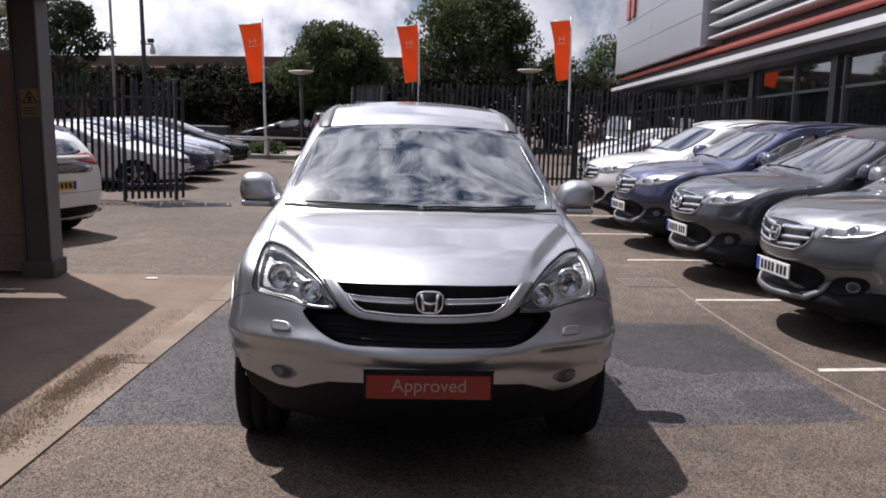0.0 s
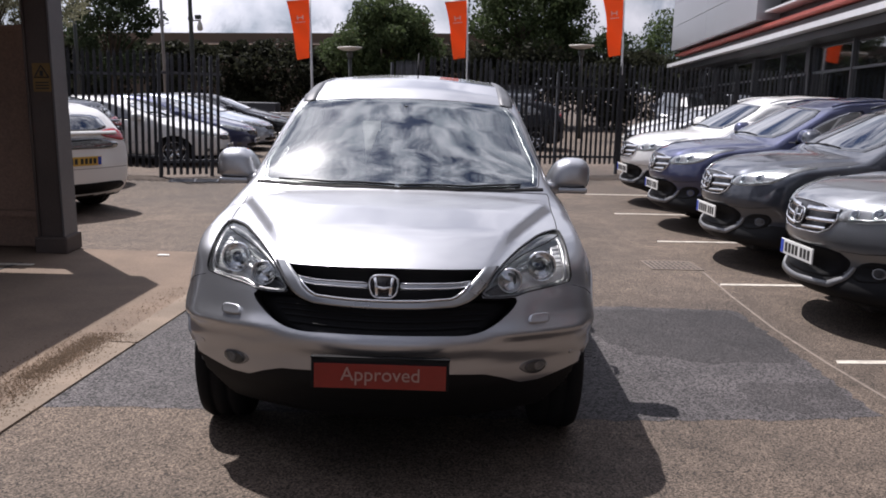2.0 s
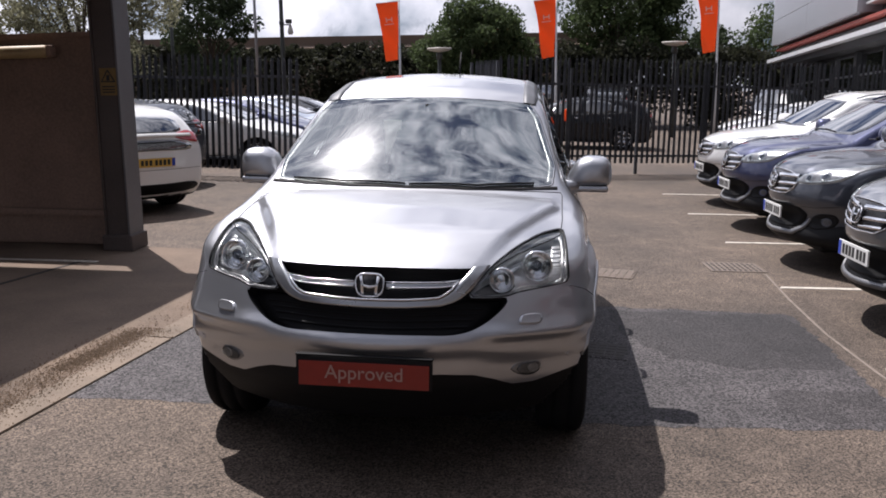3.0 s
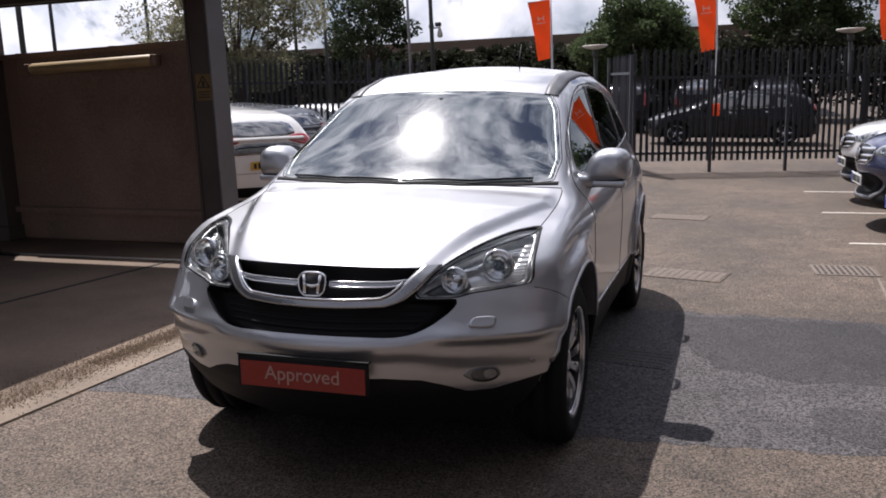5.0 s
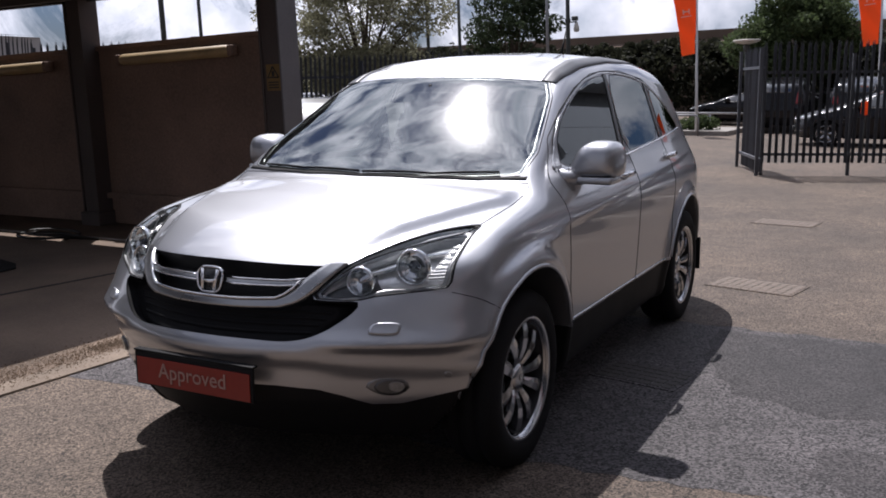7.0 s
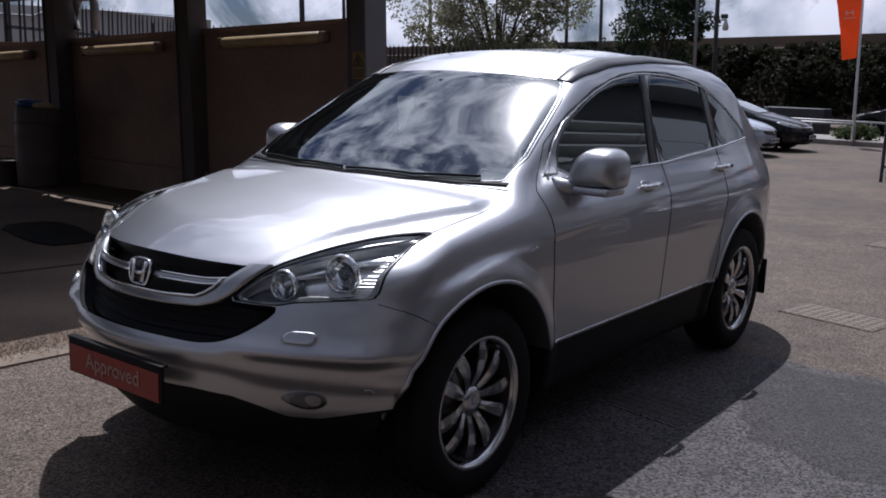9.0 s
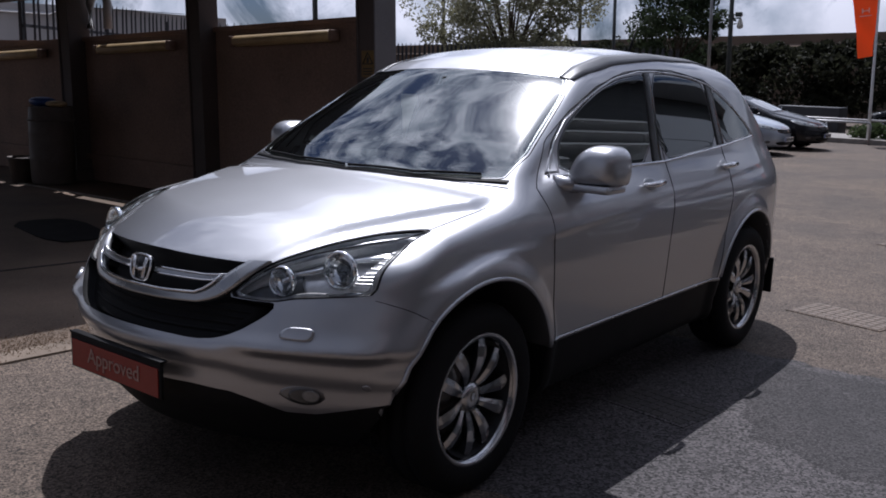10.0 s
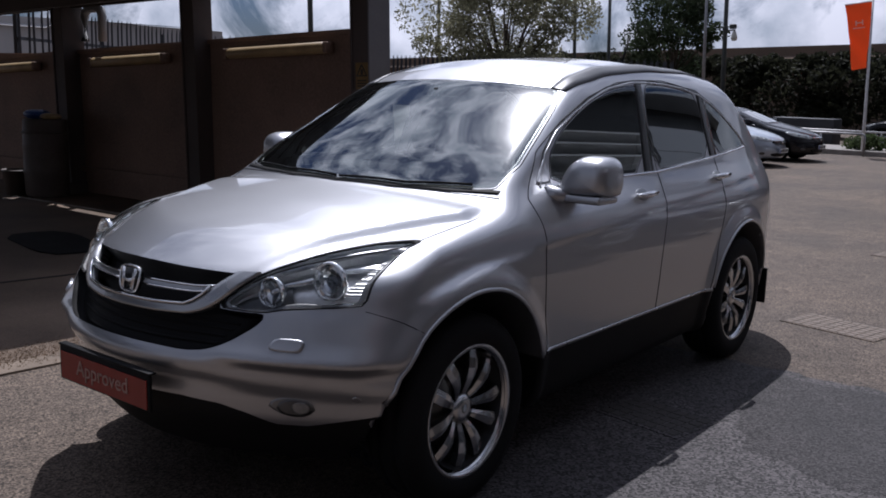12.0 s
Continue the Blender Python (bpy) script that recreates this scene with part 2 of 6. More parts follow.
# ---- tools ----
LEAN = Matrix(((1, 0, -0.030, 0), (0, 1, -0.012, 0), (0.030, 0.012, 1, 0), (0, 0, 0, 1)))   # true upright over ground that falls to the gully


def mesh(name, vf, material, smooth=True):
    v, f = vf
    me = bpy.data.meshes.new(name)
    me.from_pydata([tuple(p) for p in v], [], [tuple(q) for q in f])
    me.materials.append(material)
    if smooth:
        me.polygons.foreach_set("use_smooth", [True] * len(me.polygons))
    me.update()
    return me


def part(name, vf, material, parent, label="", smooth=True):
    ob = new(name, mesh(name, vf, material, smooth))
    ob.parent = parent
    return tagged(ob, label)


def thing(name, vf, material, label, category, group="", kind="", smooth=True, at=None):
    ob = new(name, mesh(name, vf, material, smooth) if vf else None)
    if at is not None:
        ob.matrix_world = at
    return tagged(ob, label, category, group, kind)


def join(*sets):
    v, f = [], []
    for a, b in sets:
        k = len(v)
        v += [tuple(p) for p in a]
        f += [tuple(i + k for i in q) for q in b]
    return v, f


def moved(vf, m):
    return [tuple(m @ Vector(p)) for p in vf[0]], vf[1]


def block(sx, sy, sz, at=(0, 0, 0), bev=0.0, seg=2):
    """A box with its middle at `at`, its edges rounded by bev."""
    bm = bmesh.new()
    bmesh.ops.create_cube(bm, size=1)
    for v in bm.verts:
        v.co = Vector((v.co.x * sx, v.co.y * sy, v.co.z * sz))
    if bev:
        bmesh.ops.bevel(bm, geom=list(bm.edges), offset=bev, segments=seg, affect="EDGES", profile=0.6)
    bm.verts.index_update()
    out = [tuple(v.co + Vector(at)) for v in bm.verts], [tuple(v.index for v in q.verts) for q in bm.faces]
    bm.free()
    return out


def lathe(profile, seg=24, axis="z"):
    """Turns (radius, height) pairs about an axis."""
    v, f = [], []
    for r, h in profile:
        for k in range(seg):
            a = 2 * math.pi * k / seg
            p = (r * math.cos(a), r * math.sin(a), h)
            v.append(p if axis == "z" else (h, p[0], p[1]) if axis == "x" else (p[0], h, p[1]))
    for i in range(len(profile) - 1):
        for k in range(seg):
            a, b = i * seg + k, i * seg + (k + 1) % seg
            f.append((a, b, b + seg, a + seg))
    f.append(tuple(range(seg))[::-1])
    f.append(tuple(range((len(profile) - 1) * seg, len(profile) * seg)))
    return v, f


def tube(pts, rad, sides=6, closed=False):
    """A round bar along a line of points; rad may be a list."""
    pts = [Vector(p) for p in pts]
    n = len(pts)
    v, f = [], []
    up = Vector((0, 0, 1))
    for i, p in enumerate(pts):
        a = pts[(i - 1) % n] if closed or i > 0 else p
        b = pts[(i + 1) % n] if closed or i < n - 1 else p
        d = (b - a).normalized()
        s = d.cross(up)
        if s.length < 0.05:
            s = d.cross(Vector((1, 0, 0)))
        s.normalize()
        w = d.cross(s)
        r = rad[i] if isinstance(rad, (list, tuple)) else rad
        for k in range(sides):
            t = 2 * math.pi * k / sides
            v.append(tuple(p + r * (math.cos(t) * s + math.sin(t) * w)))
    for i in range(n if closed else n - 1):
        for k in range(sides):
            a, b = i * sides + k, i * sides + (k + 1) % sides
            c, e = ((i + 1) % n) * sides + k, ((i + 1) % n) * sides + (k + 1) % sides
            f.append((a, b, e, c))
    if not closed:
        f.append(tuple(range(sides))[::-1])
        f.append(tuple(range((n - 1) * sides, n * sides)))
    return v, f


def prism(poly, z0, z1):
    """An upright slab over an outline."""
    n = len(poly)
    v = [(x, y, z0) for x, y in poly] + [(x, y, z1) for x, y in poly]
    f = [tuple(range(n))[::-1], tuple(range(n, 2 * n))]
    f += [(i, (i + 1) % n, (i + 1) % n + n, i + n) for i in range(n)]
    return v, f


def text_mesh(word, size, depth=0.0015):
    cu = bpy.data.curves.new("letters", "FONT")
    cu.body, cu.size, cu.extrude, cu.align_x, cu.align_y = word, size, depth, "CENTER", "CENTER"
    ob = bpy.data.objects.new("letters", cu)
    scene.collection.objects.link(ob)
    me = bpy.data.meshes.new_from_object(ob.evaluated_get(bpy.context.evaluated_depsgraph_get()))
    vf = [tuple(v.co) for v in me.vertices], [tuple(p.vertices) for p in me.polygons]
    bpy.data.objects.remove(ob)
    bpy.data.meshes.remove(me)
    return vf


# ---- smooth solids ----
def curve(keys, soft=0.05):
    """A softened line through (place, value) keys."""
    x = [k[0] for k in keys]
    g = np.linspace(x[0] - 1, x[-1] + 1, 1400)
    v = np.interp(g, x, [k[1] for k in keys])
    step = g[1] - g[0]
    n = max(1, int(3 * soft / step))
    ker = np.exp(-0.5 * (np.arange(-n, n + 1) * step / soft) ** 2)
    v = np.convolve(np.pad(v, n, mode="edge"), ker / ker.sum(), mode="valid")
    return lambda t: np.interp(t, g, v)


def smax(a, b, k):
    h = np.maximum(k - np.abs(a - b), 0) / k
    return np.maximum(a, b) + h * h * k * 0.25


def step01(t):
    t = np.clip(t, 0, 1)
    return t * t * (3 - 2 * t)


def net(f, lo, hi, h):
    """Quads over the surface f = 0 (f < 0 inside)."""
    ax = [np.arange(lo[i], hi[i] + h, h) for i in range(3)]
    g = np.stack(np.meshgrid(*ax, indexing="ij"), -1)
    val = f(g[..., 0], g[..., 1], g[..., 2])
    s = val < 0
    n = np.array(val.shape) - 1
    acc, cnt = np.zeros((*n, 3)), np.zeros(n)

    def cut(a, o):
        return a[o[0]:o[0] + n[0], o[1]:o[1] + n[1], o[2]:o[2] + n[2]]
    for d in range(3):
        e = [k for k in range(3) if k != d]
        for p in (0, 1):
            for q in (0, 1):
                o0 = [0, 0, 0]
                o0[e[0]], o0[e[1]] = p, q
                o1 = list(o0)
                o1[d] = 1
                a, b = cut(val, o0), cut(val, o1)
                x = cut(s, o0) != cut(s, o1)
                t = np.where(x, a / np.where(x, a - b, 1), 0)
                pos = np.stack([np.full(n, float(o0[0])), np.full(n, float(o0[1])), np.full(n, float(o0[2]))], -1)
                pos[..., d] += t
                acc += pos * x[..., None]
                cnt += x
    act = cnt > 0
    idx = np.full(n, -1)
    idx[act] = np.arange(act.sum())
    cell = np.argwhere(act)
    v = (acc[act] / cnt[act][:, None] + cell) * h + np.array([a[0] for a in ax])
    quads = []
    for d in range(3):
        e = [(d + 1) % 3, (d + 2) % 3]
        sl0, sl1 = [slice(None)] * 3, [slice(None)] * 3
        sl0[d], sl1[d] = slice(0, -1), slice(1, None)
        s0, s1 = s[tuple(sl0)], s[tuple(sl1)]
        for i, j, k in np.argwhere(s0 != s1):
            c = np.array([i, j, k])
            if c[e[0]] < 1 or c[e[1]] < 1 or c[e[0]] >= n[e[0]] or c[e[1]] >= n[e[1]]:
                continue
            q = []
            for p, r in ((0, 0), (-1, 0), (-1, -1), (0, -1)):
                w = c.copy()
                w[e[0]] += p
                w[e[1]] += r
                q.append(idx[tuple(w)])
            quads.append(q if s0[i, j, k] else q[::-1])
    q = np.array(quads)
    for _ in range(3):
        v = settle(f, v)
    return v, q[:, ::-1]


def slope(f, p, e=0.004):
    g = np.stack([(f(*(p + e * d).T) - f(*(p - e * d).T)) for d in np.eye(3)], -1) / (2 * e)
    return g


def settle(f, p, lim=0.01):
    g = slope(f, p)
    st = f(*p.T) / np.maximum((g * g).sum(-1), 0.05)
    return p - np.clip(st, -lim, lim)[:, None] * g


def onto(f, uv, way):
    """Drops plan points on the surface from the front (y), the back (r), a side (x, X for the far side) or above (z)."""
    uv = np.asarray(uv, float)
    o = np.zeros((len(uv), 3))
    if way in "yr":
        o[:, 0], o[:, 2] = uv.T
        o[:, 1], d = (-0.6, (0, 1, 0)) if way == "y" else (5.4, (0, -1, 0))
    elif way in "xX":
        o[:, 1], o[:, 2] = uv.T
        o[:, 0], d = (1.25, (-1, 0, 0)) if way == "x" else (-1.25, (1, 0, 0))
    else:
        o[:, :2] = uv
        o[:, 2], d = 2.2, (0, 0, -1)
    d = np.array(d, float)
    t = np.linspace(0, 2.4, 49)
    g = o[:, None] + t[None, :, None] * d
    neg = f(g[..., 0], g[..., 1], g[..., 2]) < 0
    k = np.where(neg.any(1), neg.argmax(1), 30)
    b = t[k]
    a = b - (t[1] - t[0])
    for _ in range(24):
        c = (a + b) / 2
        p = o + c[:, None] * d
        inside = f(*p.T) < 0
        b, a = np.where(inside, c, b), np.where(inside, a, c)
    p = o + b[:, None] * d
    nn = slope(f, p)
    return p, nn / np.maximum(np.linalg.norm(nn, axis=1), 1e-6)[:, None]


def rounded(poly, times=2, closed=True):
    p = [np.array(q, float) for q in poly]
    for _ in range(times):
        out = [] if closed else [p[0]]
        for i in range(len(p) if closed else len(p) - 1):
            a, b = p[i], p[(i + 1) % len(p)]
            out += [0.8 * a + 0.2 * b, 0.2 * a + 0.8 * b]
        p = out if closed else out + [p[-1]]
    return p


def spaced(poly, gap=0.02, closed=True, count=0):
    p = np.array(list(poly) + ([poly[0]] if closed else []), float)
    s = np.r_[0, np.cumsum(np.linalg.norm(np.diff(p, axis=0), axis=1))]
    n = count or max(4, int(s[-1] / gap))
    t = np.linspace(0, s[-1], n + 1 if closed else n)
    q = np.stack([np.interp(t, s, p[:, i]) for i in range(p.shape[1])], -1)
    return q[:-1] if closed else q


def patch(f, poly, way, off=0.003, skirt=0.012, rings=8, soft=1, gap=0.02, middle=None):
    """A piece of skin over an outline, standing off the surface, with a turned-in edge."""
    b = spaced(rounded(poly, soft) if soft else poly, gap)
    c = np.mean(b, axis=0) if middle is None else np.array(middle, float)
    uv = np.concatenate([c + (b - c) * (1 - k / rings) for k in range(rings)] + [c[None]])
    p, n = onto(f, uv, way)
    q = p + off * n
    m = len(b)
    v, fc = [tuple(x) for x in q], []
    for k in range(rings - 1):
        for i in range(m):
            j = (i + 1) % m
            fc.append((k * m + i, k * m + j, (k + 1) * m + j, (k + 1) * m + i))
    for i in range(m):
        fc.append(((rings - 1) * m + i, (rings - 1) * m + (i + 1) % m, rings * m))
    if skirt:
        k0 = len(v)
        v += [tuple(x) for x in q[:m] - skirt * n[:m]]
        fc += [(i, k0 + i, k0 + (i + 1) % m, (i + 1) % m) for i in range(m)]
    return outward((v, fc), n, rings * m + 1)


def outward(vf, n, count):
    v, f = vf
    s = 0
    for q in f[:200]:
        if max(q) < count:
            a, b, c = (Vector(v[i]) for i in q[:3])
            s += (b - a).cross(c - a).dot(Vector(n[q[0]]))
    return (v, f) if s >= 0 else (v, [q[::-1] for q in f])


def band(f, a, b, way, off=0.004, skirt=0.01, across=3, gap=0.025, closed=False):
    """A strip of skin between two lines."""
    m = max(len(spaced(a, gap, closed)), 3)
    a, b = spaced(a, closed=closed, count=m), spaced(b, closed=closed, count=m)
    uv = np.concatenate([a + (b - a) * k / across for k in range(across + 1)])
    p, n = onto(f, uv, way)
    q = p + off * n
    v, fc = [tuple(x) for x in q], []
    w = m if closed else m - 1
    for k in range(across):
        for i in range(w):
            j = (i + 1) % m
            fc.append((k * m + i, k * m + j, (k + 1) * m + j, (k + 1) * m + i))
    if skirt:
        k0 = len(v)
        v += [tuple(x) for x in (q - skirt * n)[:m]] + [tuple(x) for x in (q - skirt * n)[-m:]]
        for i in range(w):
            j = (i + 1) % m
            fc.append((i, k0 + i, k0 + j, j))
            fc.append((across * m + j, k0 + m + j, k0 + m + i, across * m + i))
    return outward((v, fc), n, m * (across + 1))


def seam(f, line, way, rad=0.0028, off=0.0, closed=False, gap=0.03):
    p, n = onto(f, spaced(line, gap, closed), way)
    return tube([tuple(x) for x in p + off * n], rad, 5, closed)


def within(poly, p):
    """Which points lie in an outline, the nearest place on its edge, and how far that is."""
    a = np.array(poly, float)
    b = np.roll(a, -1, axis=0)
    ins = np.zeros(len(p), bool)
    best, near = np.full(len(p), 9.0), np.zeros((len(p), 2))
    for u, w in zip(a, b):
        c = (u[1] > p[:, 1]) != (w[1] > p[:, 1])
        x = (w[0] - u[0]) * (p[:, 1] - u[1]) / (w[1] - u[1] if w[1] != u[1] else 1e-9) + u[0]
        ins ^= c & (p[:, 0] < x)
        d = w - u
        t = np.clip(((p - u) @ d) / max(d @ d, 1e-9), 0, 1)
        q = u + t[:, None] * d
        e = np.linalg.norm(p - q, axis=1)
        k = e < best
        best[k], near[k] = e[k], q[k]
    return ins, near, best


def flat(p, way):
    return p[:, [0, 2]] if way in "yr" else p[:, [1, 2]] if way in "xX" else p[:, [0, 1]]


def facing(n, way):
    return {"y": -n[:, 1], "r": n[:, 1], "x": n[:, 0], "X": -n[:, 0], "z": n[:, 2]}[way] > (0.06 if way == "y" else 0.2)


def clip(f, v, tri, poly, way):
    """Cuts a skin along an outline: the points, the triangles inside, those outside."""
    used = np.unique(tri)
    p = flat(v, way)
    lo, hi = np.min(poly, axis=0) - 0.05, np.max(poly, axis=0) + 0.05
    near = used[((p[used] > lo) & (p[used] < hi)).all(1)]
    s, ok = np.full(len(v), 1.0), np.zeros(len(v), bool)
    if len(near):
        ok[near] = facing(unit(slope(f, v[near])), way)
        near = near[ok[near]]
        ins, _, d = within(poly, p[near])
        s[near] = np.where(ins, -d, d)
    s = np.where(np.abs(s) < 1e-5, 1e-5, s)
    good = ok[tri].all(1)
    neg = (s[tri] < 0)
    cnt = neg.sum(1)
    inside = good & (cnt == 3)
    mixed = good & (cnt > 0) & (cnt < 3)
    outside = ~(inside | mixed)
    m = tri[mixed]
    if not len(m):
        return v, tri[inside], tri[outside]
    n = neg[mixed]
    lone = np.where(n.sum(1) == 1, n.argmax(1), (~n).argmax(1))
    r = np.arange(len(m))
    a, b, c = m[r, lone], m[r, (lone + 1) % 3], m[r, (lone + 2) % 3]
    pairs = np.sort(np.concatenate([np.stack([a, b], 1), np.stack([a, c], 1)]), axis=1)
    uq, inv = np.unique(pairs, axis=0, return_inverse=True)
    inv = inv.reshape(-1)
    w = s[uq[:, 0]] / (s[uq[:, 0]] - s[uq[:, 1]])
    fresh = settle(f, v[uq[:, 0]] + w[:, None] * (v[uq[:, 1]] - v[uq[:, 0]]), 0.003)
    ab, ac = len(v) + inv[:len(m)], len(v) + inv[len(m):]
    v = np.concatenate([v, fresh])
    tip, rest = np.stack([a, ab, ac], 1), np.concatenate([np.stack([ab, b, c], 1), np.stack([ab, c, ac], 1)])
    one = n.sum(1) == 1
    one2 = np.r_[one, one]
    return v, np.concatenate([tri[inside], tip[one], rest[~one2]]), np.concatenate([tri[outside], tip[~one], rest[one2]])


def unit(n):
    return n / np.maximum(np.linalg.norm(n, axis=1), 1e-6)[:, None]


def threes(q):
    return np.concatenate([q[:, [0, 1, 2]], q[:, [0, 2, 3]]])


def subset(v, q, keep=None):
    q = q if keep is None else q[keep]
    used = np.unique(q)
    m = np.full(len(v), -1)
    m[used] = np.arange(len(used))
    return v[used].tolist(), m[q].tolist()


def islands(tri, least):
    """Parts a skin into its large pieces and the loose scraps."""
    lab = np.arange(tri.max() + 1)
    while True:
        m = lab[tri].min(1)
        new_lab = lab.copy()
        for k in range(3):
            np.minimum.at(new_lab, tri[:, k], m)
        new_lab = new_lab[new_lab]
        if (new_lab == lab).all():
            break
        lab = new_lab
    own = lab[tri[:, 0]]
    ids, n = np.unique(own, return_counts=True)
    big = np.isin(own, ids[n >= least])
    return tri[big], tri[~big]

# ---- cars ----
def car_form(top, prof, plan, nose, tail, bow=0.55, rake=0.15, crown=0.115, hoodcrown=0.05, wheels=(0.925, 3.545), arch=0.415, wz=0.36, crease=0.030, base=0.24, edge=False, flare=(0.016, 0.14), fold=0.0, taper=0.0):
    """The skin of a car as one function, under 0 inside: nose, tail, flanks, top and wheel arches."""
    ridge = curve([(0.2, 0.0), (0.50, -0.25), (0.535, 0.30), (0.555, 0.36), (0.588, -0.25), (0.602, -0.2), (0.635, 1.0), (0.70, 0.70), (0.80, 0.0), (1.2, 0.0)], 0.009)
    top, prof, plan, nose, tail = curve(top, 0.03), curve(prof, 0.02), curve(plan, 0.12), curve(nose, 0.012), curve(tail, 0.05)

    def f(x, y, z):
        a = np.abs(x)
        back = step01((2.5 - y) / 0.5)
        yy = y - rake * a * a * back
        cr = hoodcrown + (crown - hoodcrown) * step01((yy - 1.15) / 0.6)
        t = top(yy) - cr * a * a
        if crease:
            c = np.minimum(0.42 + (y - 0.26) * 0.40, 0.735) if edge else 0.415 + (y - 0.26) * 0.30
            t = t + crease * (step01((c + 0.03 - a) / 0.06) - 0.5) * step01((1.25 - y) / 0.2) * step01((y - 0.1) / 0.15)
        s = prof(z) * plan(y)
        if edge:
            line = 0.895 + 0.058 * (y - 1.0) - 0.06 * step01((1.0 - y) / 0.5)
            s = s + (-0.006 + 0.030 * step01((1.45 - y) / 0.5)) * (step01((line + 0.02 - z) / 0.035) - 0.6) * step01((y - 0.5) / 0.3) * step01((4.1 - y) / 0.5)
        for w in wheels:
            r = np.sqrt((y - w) ** 2 + (z - wz) ** 2)
            s = s + flare[0] * step01((arch + flare[1] - r) / (flare[1] - 0.02))
        push = 0.0
        if taper:
            s = s - taper * step01((z - 1.0) / 0.15) * np.clip((2.56 - y) / 1.16, 0, 1.1)
        if fold:
            push = fold * ridge(z - 0.06 * (0.8 - a)) * step01((a - 0.36) / 0.22) * step01((0.66 - y) / 0.12)
            s = s + 0.45 * push
        up = z - t
        side = a - s
        fr = nose(z) + bow * a * a - y - push
        re = y - (tail(z) - 0.22 * a * a)
        k = 0.042 + 0.045 * step01((yy - 1.8) / 0.4)
        d = smax(up * 0.86, side, k)
        d = smax(d, fr * 0.9, 0.07)
        d = smax(d, re * 0.95, 0.10)
        d = smax(d, base - z, 0.05)
        for w in wheels:
            r = np.sqrt((y - w) ** 2 + (z - wz) ** 2)
            d = np.maximum(d, np.minimum(arch - r, a - 0.52))
        return d
    return f


TOP = [(-0.2, 0.86), (0.1, 0.885), (0.17, 0.915), (0.3, 0.965), (0.5, 1.01), (0.8, 1.06), (1.10, 1.100), (1.13, 1.115), (1.25, 1.203), (1.36, 1.276), (1.46, 1.338), (1.6, 1.420), (1.7, 1.475), (1.83, 1.544), (2.0, 1.617), (2.3, 1.675), (2.8, 1.702), (3.3, 1.688), (3.8, 1.63), (4.3, 1.54), (4.7, 1.45)]
PROF = [(0.1, 0.79), (0.3, 0.865), (0.46, 0.89), (0.50, 0.895), (0.62, 0.90), (0.80, 0.905), (0.94, 0.90), (0.99, 0.885), (1.05, 0.855), (1.10, 0.828), (1.16, 0.795), (1.56, 0.642), (1.75, 0.56)]
PLAN = [(-0.2, 0.86), (0.35, 0.955), (0.65, 0.985), (0.95, 1.0), (3.4, 1.0), (3.9, 0.975), (4.2, 0.90), (4.5, 0.78), (4.7, 0.7)]
NOSE = [(0.15, 0.32), (0.24, 0.22), (0.36, 0.115), (0.43, 0.068), (0.50, 0.052), (0.555, 0.047), (0.595, 0.016), (0.635, 0.012), (0.66, 0.032), (0.70, 0.06), (0.78, 0.088), (0.86, 0.125), (0.90, 0.155), (0.96, 0.26), (1.1, 0.5)]
TAIL = [(0.2, 4.40), (0.4, 4.52), (0.7, 4.55), (0.9, 4.50), (1.1, 4.42), (1.25, 4.31), (1.4, 4.10), (1.6, 3.83), (1.7, 3.65)]


def mirror2(poly):
    return [(-x, y) for x, y in poly][::-1]


def both(half):
    """A closed outline from its right half, given from the middle line round to the middle line."""
    return half + [(-x, y) for x, y in half[::-1] if abs(x) > 1e-6]


def oval(c, rx, ry, n=24):
    return [(c[0] + rx * math.cos(2 * math.pi * k / n), c[1] + ry * math.sin(2 * math.pi * k / n)) for k in range(n)]


